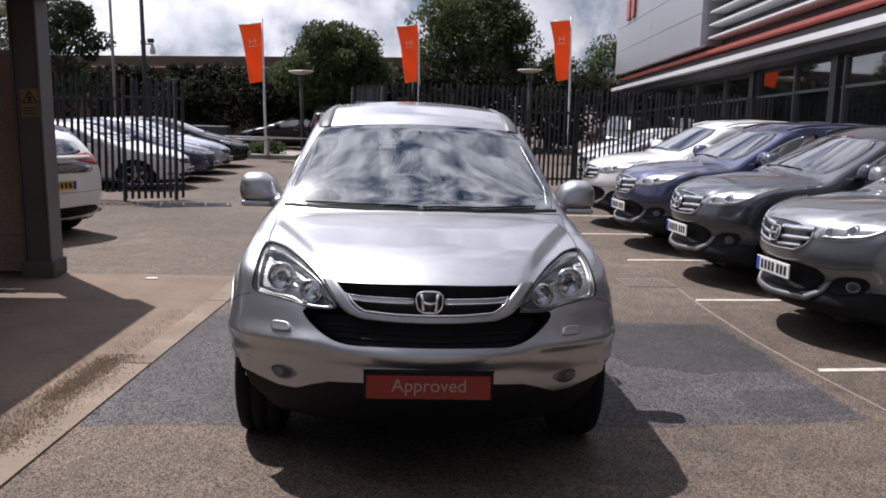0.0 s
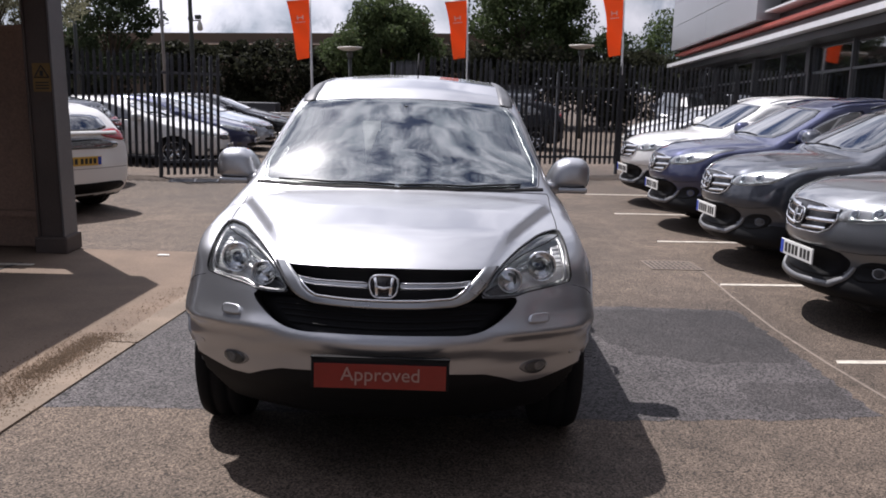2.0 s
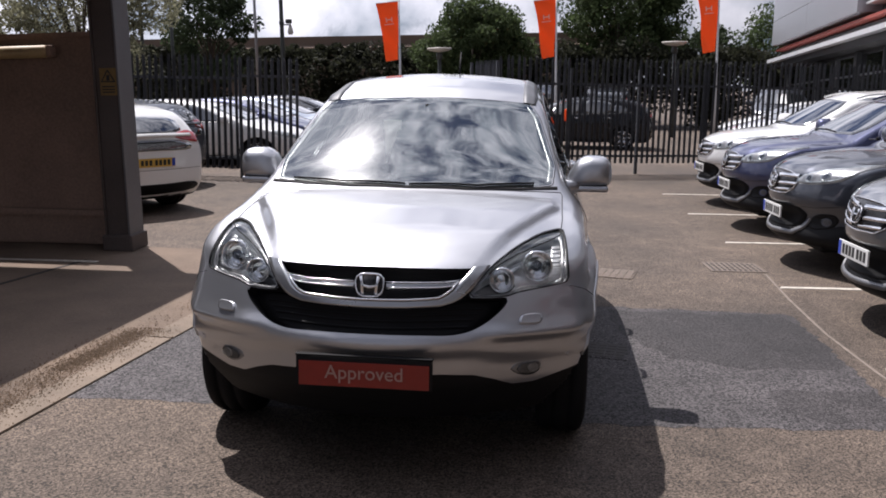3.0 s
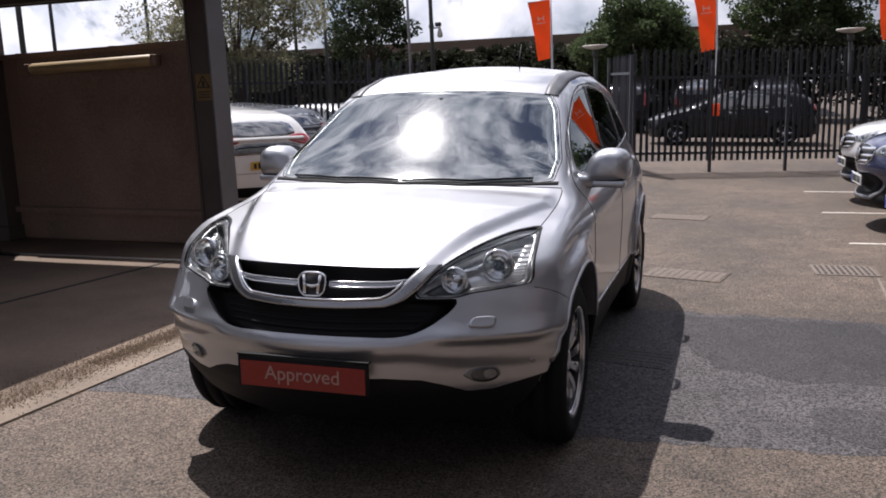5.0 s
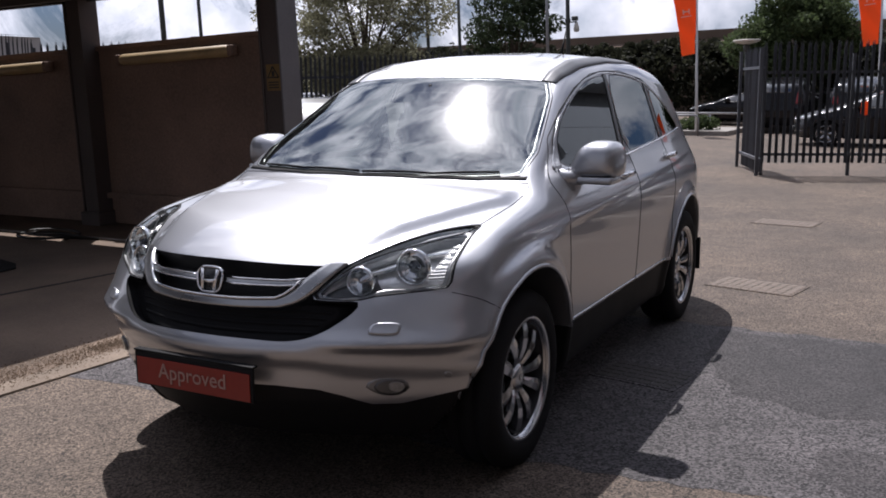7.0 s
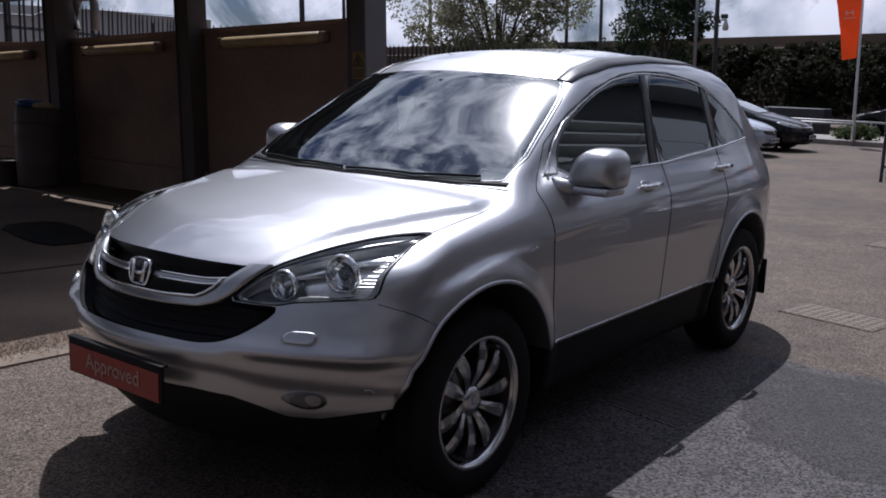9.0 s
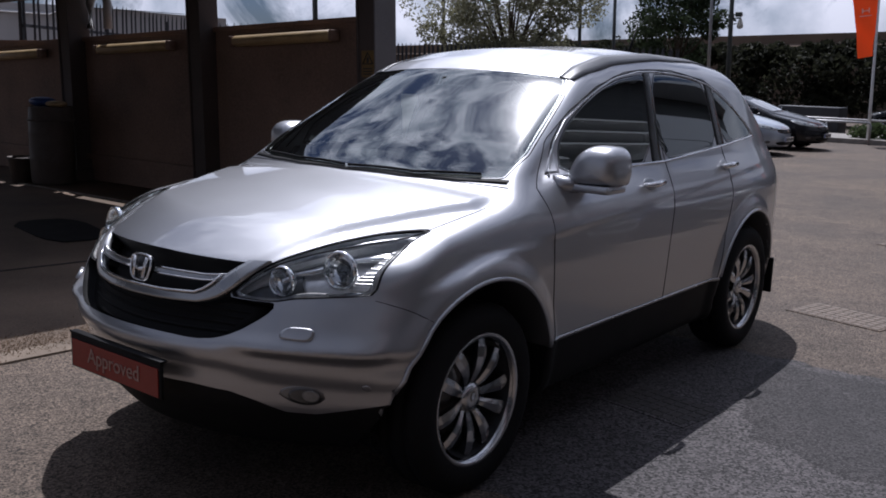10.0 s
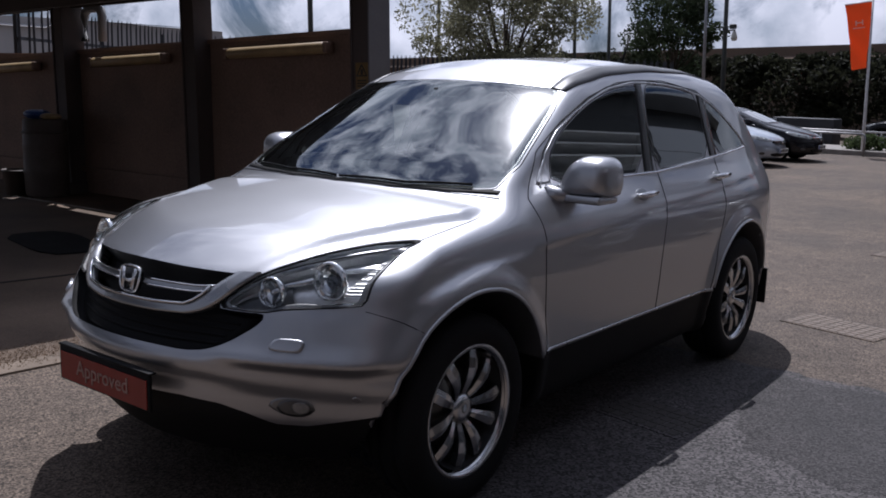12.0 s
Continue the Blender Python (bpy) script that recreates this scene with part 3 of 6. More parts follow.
def make_wheel(car, x, y, z, side, spokes=10, rad=0.36, rim=0.245, detail=True):
    """Tyre with tread, alloy rim and spokes, hub and brake disc. side: 1 or -1, which way it faces."""
    w = 0.11
    prof = [(rim - 0.012, -w * 0.86), (rim + 0.01, -w), (rad * 0.85, -w * 1.05), (rad * 0.96, -w * 0.92), (rad, -w * 0.66), (rad, -0.045), (rad - 0.008, -0.042), (rad - 0.008, -0.03),
            (rad, -0.027), (rad, 0.027), (rad - 0.008, 0.03), (rad - 0.008, 0.042), (rad, 0.045), (rad, w * 0.66), (rad * 0.96, w * 0.92), (rad * 0.85, w * 1.05), (rim + 0.01, w), (rim - 0.012, w * 0.86)]
    v, f = lathe(prof, 48, "x")
    tyre = part("wheel", (v, f[:-2]), RUBBER, car, "black rubber tyre on a silver alloy wheel")
    tyre.matrix_local = pose(x, y, z)
    s = side
    v, f = lathe([(rim - 0.03, -s * 0.07), (rim - 0.012, -s * 0.02), (rim - 0.010, s * 0.06), (rim - 0.002, s * 0.094), (rim + 0.012, s * 0.098), (rim + 0.006, s * 0.108), (rim - 0.008, s * 0.104), (rim - 0.022, s * 0.06), (rim - 0.035, -s * 0.06)], 48, "x")
    part("rim", (v, f[:-2]), ALLOY, tyre, "bright alloy rim")
    v, f = lathe([(rim - 0.024, s * 0.088), (rim - 0.038, s * 0.05), (rim - 0.048, -s * 0.06), (0.05, -s * 0.065)], 40, "x")
    part("barrel", (v, f[:-2]), WELL, tyre, "dark wheel barrel")
    if not detail:
        spokes = 5
    for k in range(spokes):
        sg = 1 if k % 2 else -1
        tw = sg * 0.05 if detail else 0
        a0 = 2 * math.pi * k / spokes + 0.16
        pts = []
        for i in range(6):
            u = i / 5
            r = 0.045 + u * (rim - 0.055)
            wd = (0.013 + 0.017 * min(u, 0.72) / 0.72 - 0.008 * max(0, u - 0.72) / 0.28) if detail else 0.03
            a = a0 + tw * u
            h = s * (0.058 + 0.028 * math.sin(math.pi * min(1, u * 0.9)) + 0.006 * u)
            for ww, dh in ((-wd, -0.026), (-wd * 0.92, -0.001), (wd * 0.15 * sg, 0.006), (wd * 0.92, -0.001), (wd, -0.026)):
                pts.append((h + s * dh, r * math.cos(a) - ww * math.sin(a), r * math.sin(a) + ww * math.cos(a)))
        fc = [(i * 5 + j, i * 5 + j + 1, i * 5 + j + 6, i * 5 + j + 5) for i in range(5) for j in range(4)]
        part("spoke", (pts, fc if s > 0 else [q[::-1] for q in fc]), ALLOY, tyre, smooth=False)
    part("hub_cap", lathe([(0.058, s * 0.05), (0.056, s * 0.072), (0.03, s * 0.078), (0.0, s * 0.079)], 20, "x"), ALLOY, tyre)
    part("brake_disc", lathe([(0.0, s * 0.0), (0.155, s * 0.0), (0.155, s * 0.02), (0.0, s * 0.02)], 28, "x"), BRAKE, tyre)
    for k in range(5 if detail else 0):
        a = 2 * math.pi * k / 5 + 0.3
        part("wheel_nut", moved(lathe([(0.010, 0), (0.010, s * 0.012), (0.0, s * 0.013)], 6, "x"), pose(s * 0.062, 0.04 * math.cos(a), 0.04 * math.sin(a))), BRAKE, tyre)
    return tyre


def ellip(c, r, seg=20, power=2.6):
    """A rounded pebble shape."""
    v, f = [], []
    sg = lambda t, p: math.copysign(abs(t) ** p, t)
    e = 2 / power
    for i in range(seg // 2 + 1):
        t = math.pi * i / (seg // 2) - math.pi / 2
        for k in range(seg):
            p = 2 * math.pi * k / seg
            v.append((c[0] + r[0] * sg(math.cos(t), e) * sg(math.cos(p), e), c[1] + r[1] * sg(math.cos(t), e) * sg(math.sin(p), e), c[2] + r[2] * sg(math.sin(t), e)))
    for i in range(seg // 2):
        for k in range(seg):
            a, b = i * seg + k, i * seg + (k + 1) % seg
            f.append((a, b, b + seg, a + seg))
    return v, f


HEAD = [(0.385, 0.795), (0.43, 0.855), (0.475, 0.908), (0.57, 0.962), (0.66, 0.99), (0.77, 1.0), (0.785, 0.96), (0.80, 0.83), (0.785, 0.815), (0.68, 0.806), (0.575, 0.797), (0.555, 0.787), (0.47, 0.789)]
OPENING = both([(0, 0.662), (0.20, 0.660), (0.33, 0.655), (0.40, 0.664), (0.46, 0.69), (0.53, 0.742), (0.556, 0.786), (0.47, 0.787), (0.383, 0.793), (0.428, 0.855), (0.466, 0.897), (0.30, 0.900), (0, 0.905)])
SCREEN_OUT = both([(0, 1.130), (0.3, 1.155), (0.55, 1.216), (0.75, 1.299), (0.597, 1.962), (0.451, 1.915), (0.2, 1.868), (0, 1.856)])
WIN_F = [(1.593, 1.147), (1.631, 1.255), (1.753, 1.341), (1.918, 1.415), (2.078, 1.474), (2.276, 1.528), (2.523, 1.558), (2.546, 1.55), (2.394, 1.153), (1.975, 1.154)]
WIN_R = [(2.507, 1.159), (2.63, 1.56), (2.84, 1.557), (3.046, 1.543), (3.251, 1.515), (3.209, 1.197), (2.887, 1.175)]
WIN_Q = [(3.322, 1.206), (3.348, 1.493), (3.468, 1.443), (3.599, 1.371), (3.717, 1.3), (3.787, 1.236), (3.559, 1.218)]
BONNET = both([(0, 0.138), (0.30, 0.189), (0.466, 0.264), (0.57, 0.415), (0.70, 0.585), (0.755, 0.68), (0.765, 0.90), (0.765, 1.252), (0.55, 1.192), (0.3, 1.134), (0, 1.110)])
DOOR_F = [(1.375, 1.10), (1.385, 0.80), (1.415, 0.485), (2.43, 0.475), (2.455, 0.80), (2.532, 1.153), (2.579, 1.586), (2.375, 1.569), (2.071, 1.499), (1.799, 1.398), (1.552, 1.277)]
DOOR_R = [(2.43, 0.475), (2.455, 0.80), (2.532, 1.153), (2.579, 1.586), (2.887, 1.589), (3.292, 1.54), (3.27, 1.193), (3.23, 0.92), (3.15, 0.72), (3.06, 0.475)]
BUMPLOW = both([(0, 0.49), (0.29, 0.49), (0.42, 0.478), (0.50, 0.450), (0.575, 0.414), (0.66, 0.411), (0.77, 0.436), (0.90, 0.462), (0.95, 0.10), (0, 0.10)])

CORNERLOW = [(0.32, 0.410), (0.42, 0.436), (0.50, 0.456), (0.66, 0.462), (0.66, 0.15), (0.32, 0.15)]
TAILLOW = [(3.7, 0.46), (4.7, 0.46), (4.7, 0.15), (3.7, 0.15)]
SILLS = [(1.27, 0.478), (3.20, 0.478), (3.20, 0.2), (1.27, 0.2)]
BUMPER = both([(0, 0.3), (0.80, 0.3), (0.80, 0.812), (0.66, 0.804), (0.57, 0.796), (0.55, 0.70), (0, 0.70)])
BUMPSIDE = [(0.0, 0.3), (0.62, 0.3), (0.62, 0.715), (0.46, 0.80), (0.0, 0.815)]


def true_normals(f, me):
    """Shades a panel by the form itself, free of the facets of its net."""
    fn = np.zeros(len(me.polygons) * 3)
    fc = np.zeros(len(me.polygons) * 3)
    me.polygons.foreach_get("normal", fn)
    me.polygons.foreach_get("center", fc)
    if (slope(f, fc.reshape(-1, 3)) * fn.reshape(-1, 3)).sum() < 0:
        me.flip_normals()
    co = np.zeros(len(me.vertices) * 3)
    me.vertices.foreach_get("co", co)
    n = slope(f, co.reshape(-1, 3), 0.008)
    n /= np.maximum(np.linalg.norm(n, axis=1), 1e-9)[:, None]
    me.normals_split_custom_set_from_vertices(n.tolist())


def hero_car():
    f = car_form(TOP, PROF, PLAN, NOSE, TAIL, crown=0.135, rake=0.165, arch=0.455, edge=True, flare=(0.022, 0.10), fold=0.036, taper=0.03)
    h = 0.0165
    v, q = net(f, (-1.0, -0.1, 0.15), (1.0, 4.65, 1.78), h)
    car = thing("estate_car", None, None, "silver metallic compact SUV with red sale board on asphalt", "car")
    head, headm = HEAD, mirror2(HEAD)
    cuts = [(OPENING, "y"), (head, "y"), (headm, "y"), (SCREEN_OUT, "z")] + [(w, s) for w in (WIN_F, WIN_R, WIN_Q) for s in "xX"]
    plate = [(BONNET, "z", "bonnet"), (DOOR_F, "x", "front_door"), (DOOR_R, "x", "rear_door"), (DOOR_F, "X", "front_door"), (DOOR_R, "X", "rear_door")]
    q = threes(q)
    soft = {id(p): [tuple(x) for x in spaced(rounded(p, 1), 0.02)] for p, *_ in cuts}
    for p, w in cuts:
        v, _, q = clip(f, v, q, soft[id(p)], w)
    # black lower cladding: bumper valance, sills, arches
    v, low, q = clip(f, v, q, BUMPLOW, "y")
    c = v[low].mean(1)
    q, low = np.concatenate([q, low[c[:, 1] > 0.62]]), low[c[:, 1] <= 0.62]
    for p in (SILLS, CORNERLOW, TAILLOW):
        for w in "xX":
            v, k, q = clip(f, v, q, p, w)
            low = np.concatenate([low, k])
    c = v[q].mean(1)
    under = (c[:, 2] < 0.30) | ((c[:, 1] < 0.75) & (c[:, 2] < 0.405)) | ((c[:, 1] > 1.25) & (c[:, 1] < 3.3) & (c[:, 2] < 0.47))
    for w in (0.925, 3.545):
        under |= np.hypot(c[:, 1] - w, c[:, 2] - 0.36) < 0.442
    low, q = np.concatenate([low, q[under]]), q[~under]
    part("cladding", subset(v, low), PLASTIC, car, "black plastic lower cladding")
    made = {}
    for p, w, name in plate:
        v, k, q = clip(f, v, q, p, w)
        made.setdefault(name, []).append(part(name, subset(v, k), SILVER, car))
    v, bump, q = clip(f, v, q, BUMPER, "y")
    bump, scraps = islands(bump, 2000)
    q = np.concatenate([q, scraps])
    part("front_bumper", subset(v, bump), SILVER, car)
    for w in "xX":
        v, k, q = clip(f, v, q, BUMPSIDE, w)
        k, scraps = islands(k, 300)
        q = np.concatenate([q, scraps])
        part("bumper_corner", subset(v, k), SILVER, car)
    part("body", subset(v, q), SILVER, car)
    # shut lines
    i = [k for k, p in enumerate(BONNET) if p[1] > 0.26]
    part("shut_line", seam(f, [BONNET[k] for k in i], "z", 0.0026, -0.0004), PLASTIC, car)
    for d in (DOOR_F, DOOR_R):
        for s in "xX":
            part("shut_line", seam(f, d, s, 0.0028, -0.0006, True), PLASTIC, car)
    for s in "xX":
        part("shut_line", seam(f, [(0.45, 0.802), (0.54, 0.765), (0.615, 0.720)], s, 0.0017, 0.0002), PLASTIC, car)
    # glass, each pane with its black edge
    def pane(name, poly, way, mat, rim=0.022, lab=""):
        b = np.array(spaced(rounded(poly, 1), 0.02))
        m = b.mean(0)
        g = part(name, patch(f, b, way, 0.001, 0.005, 10, 0), mat, car, lab)
        g.visible_shadow = False
        d = b - m
        inner_line = m + d * (1 - rim / np.maximum(np.linalg.norm(d, axis=1), 0.05))[:, None]
        outer = m + d * (1 + 0.008 / np.maximum(np.linalg.norm(d, axis=1), 0.05))[:, None]
        part("frit", band(f, outer, inner_line, way, -0.004, 0.004, 2, 0.02, True), GLOSSBLACK, g)
        part("seal", seam(f, outer, way, 0.003, -0.001, True, 0.02), PLASTIC, g)
        return g
    ws = pane("windscreen", SCREEN_OUT, "z", SCREEN, 0.028)
    for s in "xX":
        pane("door_window", WIN_F, s, TINT)
        pane("door_window", WIN_R, s, PRIVACY)
        pane("quarter_window", WIN_Q, s, PRIVACY)
        # black pillar covers and bright waist strip
        part("pillar_cover", band(f, [(2.547, 1.566), (2.397, 1.143)], [(2.622, 1.568), (2.501, 1.151)], s, 0.002, 0.006, 3), GLOSSBLACK, car)
        part("pillar_cover", band(f, [(3.256, 1.522), (3.214, 1.193)], [(3.343, 1.501), (3.317, 1.198)], s, 0.002, 0.006, 3), GLOSSBLACK, car)
        part("waist_strip", band(f, [(1.53, 1.131), (1.876, 1.138), (2.523, 1.141), (3.193, 1.179), (3.803, 1.221)], [(1.53, 1.139), (1.876, 1.146), (2.523, 1.149), (3.193, 1.187), (3.803, 1.229)], s, 0.005, 0.008, 2), CHROME, car)
        arc = [(1.492, 1.139), (1.597, 1.267), (1.734, 1.357), (1.909, 1.43), (2.075, 1.488), (2.273, 1.542), (2.52, 1.575), (2.683, 1.579), (2.89, 1.573), (3.096, 1.556), (3.302, 1.522), (3.468, 1.461), (3.613, 1.387), (3.739, 1.307), (3.826, 1.228)]
        part("window_trim", band(f, arc, [(y + (0.004 if y < 2 else -0.004 if y > 3.2 else 0), z - 0.007) for y, z in arc], s, 0.004, 0.007, 2), SATIN, car)
        part("window_edge", seam(f, [(y - (0.006 if y < 2 else 0), z + 0.006) for y, z in arc], s, 0.0035, 0.0, False, 0.03), PLASTIC, car)
        part("mirror_sail", patch(f, [(1.475, 1.147), (1.572, 1.247), (1.583, 1.147)], s, 0.004, 0.008, 3, 0), SILVER, car)
    rear_glass = both([(0, 1.18), (0.48, 1.18), (0.52, 1.24), (0.44, 1.44), (0, 1.47)])
    part("rear_window", patch(f, rear_glass, "r", 0.003, 0.01, 8), CARGLASS, car, "dark tinted rear window")
    # cabin: dark lining, dash, seats, wheel, mirror
    ck = net(lambda x, y, z: np.maximum(f(x, y, z) + 0.035, np.maximum(0.55 - z, 1.02 - y)), (-0.95, 0.9, 0.5), (0.95, 4.5, 1.75), 0.045)
    cv, cq = ck
    cc = cv[cq].mean(1)
    op = np.zeros(len(cq), bool)
    for p, w in [(SCREEN_OUT, "z")] + [(x, s) for x in (WIN_F, WIN_R, WIN_Q) for s in "xX"]:
        pc = flat(cc, w)
        ins, _, dist = within(p, pc)
        op |= (ins | (dist < 0.05)) & facing(slope(f, cc), w) & (cc[:, 2] > 1.0)
    part("cabin_lining", subset(cv, cq[:, ::-1], ~op), CLOTH, car, "dark cabin lining")
    part("dashboard", join(block(1.40, 0.42, 0.16, (0, 1.50, 1.02), 0.06, 3), block(0.34, 0.30, 0.10, (-0.37, 1.62, 1.10), 0.04, 3)), CLOTH, car)
    for sx in (-0.37, 0.37):
        part("front_seat", join(block(0.52, 0.52, 0.16, (sx, 2.25, 0.72), 0.05, 3), moved(block(0.5, 0.14, 0.62, (0, 0, 0.31), 0.06, 3), pose(sx, 2.5, 0.78, -14)), moved(block(0.27, 0.10, 0.19, (0, 0, 0), 0.04, 3), pose(sx, 2.67, 1.46, -10))), CLOTH, car)
    part("rear_seat", join(block(1.3, 0.5, 0.16, (0, 3.2, 0.75), 0.05, 3), moved(block(1.3, 0.14, 0.6, (0, 0, 0.3), 0.05, 3), pose(0, 3.45, 0.8, -16)), block(0.26, 0.1, 0.18, (-0.4, 3.66, 1.42), 0.04), block(0.26, 0.1, 0.18, (0.4, 3.66, 1.42), 0.04)), CLOTH, car)
    ring = [(0.185 * math.cos(a), 0, 0.185 * math.sin(a)) for a in np.linspace(0, 2 * math.pi, 24, endpoint=False)]
    part("steering_wheel", moved(join(tube(ring, 0.015, 6, True), block(0.34, 0.03, 0.05, bev=0.01), block(0.12, 0.05, 0.12, bev=0.02)), pose(-0.37, 1.86, 1.03, -24)), PLASTIC, car)
    part("interior_mirror", join(block(0.24, 0.035, 0.07, (0, 1.80, 1.45), 0.015), tube([(0, 1.80, 1.46), (0, 1.78, 1.52)], 0.012)), PLASTIC, car)
    part("paper_tag", moved(join(block(0.10, 0.002, 0.055, (0, 0, 0)), ([(-0.045, 0, -0.028), (0.035, 0, -0.028), (-0.03, 0, -0.21), (-0.045, 0.002, -0.028), (0.035, 0.002, -0.028), (-0.03, 0.002, -0.21)], [(0, 1, 2), (5, 4, 3), (0, 3, 4, 1), (1, 4, 5, 2), (2, 5, 3, 0)])), pose(-0.19, 1.75, 1.405)), TAGPAPER, car, "white folded paper tag hung behind the windscreen", False)
    # grille opening, bars and badge
    part("grille_backing", patch(f, OPENING, "y", -0.075, -0.076, 8, 1, middle=(0, 0.76)), PLASTIC, car)
    lowgrille = both([(0, 0.668), (0.33, 0.662), (0.40, 0.672), (0.455, 0.697), (0.52, 0.745), (0.543, 0.782), (0.47, 0.783), (0.40, 0.785), (0.30, 0.755), (0, 0.754)])
    part("lower_grille", patch(f, lowgrille, "y", -0.045, 0.02, 8, 1, middle=(0, 0.71)), PLASTIC, car, "gloss black lower grille")
    for k in range(4):
        z = 0.690 + 0.020 * k
        part("grille_slat", band(f, [(-0.40 - 0.02 * k, z), (0.40 + 0.02 * k, z)], [(-0.40 - 0.02 * k, z + 0.007), (0.40 + 0.02 * k, z + 0.007)], "y", -0.040, 0.012, 1, 0.05), PLASTIC, car)
    outer = [(0.468, 0.902), (0.43, 0.858), (0.395, 0.815), (0.35, 0.782), (0.29, 0.764), (0.15, 0.759), (0, 0.758)]
    innr = [(0.405, 0.902), (0.378, 0.876), (0.350, 0.848), (0.322, 0.812), (0.282, 0.790), (0.15, 0.784), (0, 0.783)]
    outer, innr = outer + [(-x, z) for x, z in outer[-2::-1]], innr + [(-x, z) for x, z in innr[-2::-1]]
    part("grille_surround", band(f, outer, innr, "y", 0.006, 0.03, 4), SATIN, car, "satin silver grille surround")
    lip = [(x * 0.985, z + 0.004) for x, z in innr[2:-2]]
    part("chrome_edge", seam(f, lip, "y", 0.005, 0.008), CHROME, car)
    for a in (-1, 1):
        p0 = [(0.066 * a, 0.834), (0.30 * a, 0.834), (0.346 * a, 0.842)]
        p1 = [(0.066 * a, 0.851), (0.30 * a, 0.851), (0.362 * a, 0.858)]
        part("grille_bar", band(f, p0, p1, "y", 0.0, 0.02, 3), SATIN, car, "silver grille bar")
        part("chrome_edge", seam(f, [(x, z + 0.001) for x, z in p1], "y", 0.003, 0.002), CHROME, car)
        part("chrome_edge", seam(f, p0, "y", 0.003, 0.002), CHROME, car)
    by, bz = -0.012 + float(onto(f, [(0, 0.842)], "y")[0][0, 1]), 0.842
    badge = part("badge", moved(prism(spaced(rounded([(-0.064, 0.046), (0.064, 0.046), (0.052, -0.05), (-0.052, -0.05)], 2), 0.008), 0, 0.012), pose(0, by + 0.014, bz, 78)), GLOSSBLACK, car, "chrome-framed badge")
    fr = [(x, y, 0.012) for x, y in spaced(rounded([(-0.061, 0.043), (0.061, 0.043), (0.05, -0.047), (-0.05, -0.047)], 2), 0.008)]
    part("badge_frame", moved(tube(fr, 0.0045, 6, True), pose(0, by + 0.014, bz, 78)), CHROME, badge)
    mark = join(tube([(-0.036, 0.034, 0.015), (-0.030, 0.0, 0.015), (-0.026, -0.038, 0.015)], [0.0085, 0.007, 0.0085], 6), tube([(0.036, 0.034, 0.015), (0.030, 0.0, 0.015), (0.026, -0.038, 0.015)], [0.0085, 0.007, 0.0085], 6), tube([(-0.03, -0.004, 0.015), (0, -0.010, 0.015), (0.03, -0.004, 0.015)], 0.007, 6))
    part("badge_mark", moved(mark, pose(0, by + 0.014, bz, 78)), CHROME, badge)
    # headlamps
    for poly, sx in ((head, 1), (headm, -1)):
        mid = (sx * 0.61, 0.885)
        lamp = part("headlight", patch(f, poly, "y", -0.075, -0.074, 8, 1, middle=mid), LAMPBOWL, car, "clear-lensed headlight with twin lamps")
        cover = part("lens_cover", patch(f, poly, "y", -0.001, 0.006, 9, 1, middle=mid), CLEAR, lamp)
        cover.visible_shadow = False
        lb = np.array(spaced(rounded(poly, 1), 0.02))
        dd = lb - np.array(mid)
        part("lamp_seal", band(f, lb, np.array(mid) + dd * (1 - 0.006 / np.linalg.norm(dd, axis=1))[:, None], "y", 0.001, 0.006, 1, 0.02, True), PLASTIC, lamp)
        part("lamp_rim", band(f, np.array(mid) + dd * (1 - 0.007 / np.linalg.norm(dd, axis=1))[:, None], np.array(mid) + dd * (1 - 0.022 / np.linalg.norm(dd, axis=1))[:, None], "y", -0.014, 0.012, 2, 0.02, True), LAMPGREY, lamp)
        for (cx, cz), r, dep in (((0.655, 0.888), 0.062, 0.055), ((0.513, 0.848), 0.050, 0.05)):
            p = onto(f, [(sx * cx, cz)], "y")[0][0]
            at = pose(p[0] + sx * 0.004, p[1] + dep - 0.016, p[2] - 0.004, -4, 0, sx * 8)
            part("reflector", moved(lathe([(r * 1.06, 0.012), (r * 1.08, 0.0), (r * 1.0, -0.010), (r * 0.92, -0.004), (r * 0.80, 0.018), (r * 0.62, 0.030), (r * 0.58, 0.034), (0, 0.036)], 32, "y"), at), REFLECTOR, lamp)
            part("lamp_ring", moved(lathe([(r * 0.60, 0.028), (r * 0.62, 0.012), (r * 0.67, 0.008), (r * 0.70, 0.014), (r * 0.66, 0.030)], 28, "y"), at), CHROME, lamp)
            if cx > 0.6:
                part("projector_lens", moved(ellip((0, 0.026, 0), (r * 0.52, r * 0.34, r * 0.52), 24, 2), at), LENSDARK, lamp)
            else:
                part("bulb", moved(lathe([(0.011, 0.03), (0.011, 0.004), (0.006, 0.0), (0, -0.001)], 14, "y"), at), CHROME, lamp)
                part("facet_ring", moved(lathe([(r * 0.36, 0.03), (r * 0.38, 0.014), (r * 0.42, 0.012), (r * 0.44, 0.03)], 20, "y"), at), REFLECTOR, lamp)
        part("side_reflector", band(f, [(sx * 0.722, 0.838), (sx * 0.728, 0.90), (sx * 0.728, 0.972)], [(sx * 0.788, 0.838), (sx * 0.782, 0.90), (sx * 0.776, 0.978)], "y", -0.042, 0.008, 3, 0.02), LAMPBOWL, lamp, "bright ribbed reflector")
        for k in range(9):
            z = 0.846 + 0.0145 * k
            part("lens_rib", band(f, [(sx * 0.730, z), (sx * 0.780, z)], [(sx * 0.730, z + 0.005), (sx * 0.780, z + 0.005)], "y", -0.0395, 0.003, 1, 0.02), LAMPBOWL, lamp)
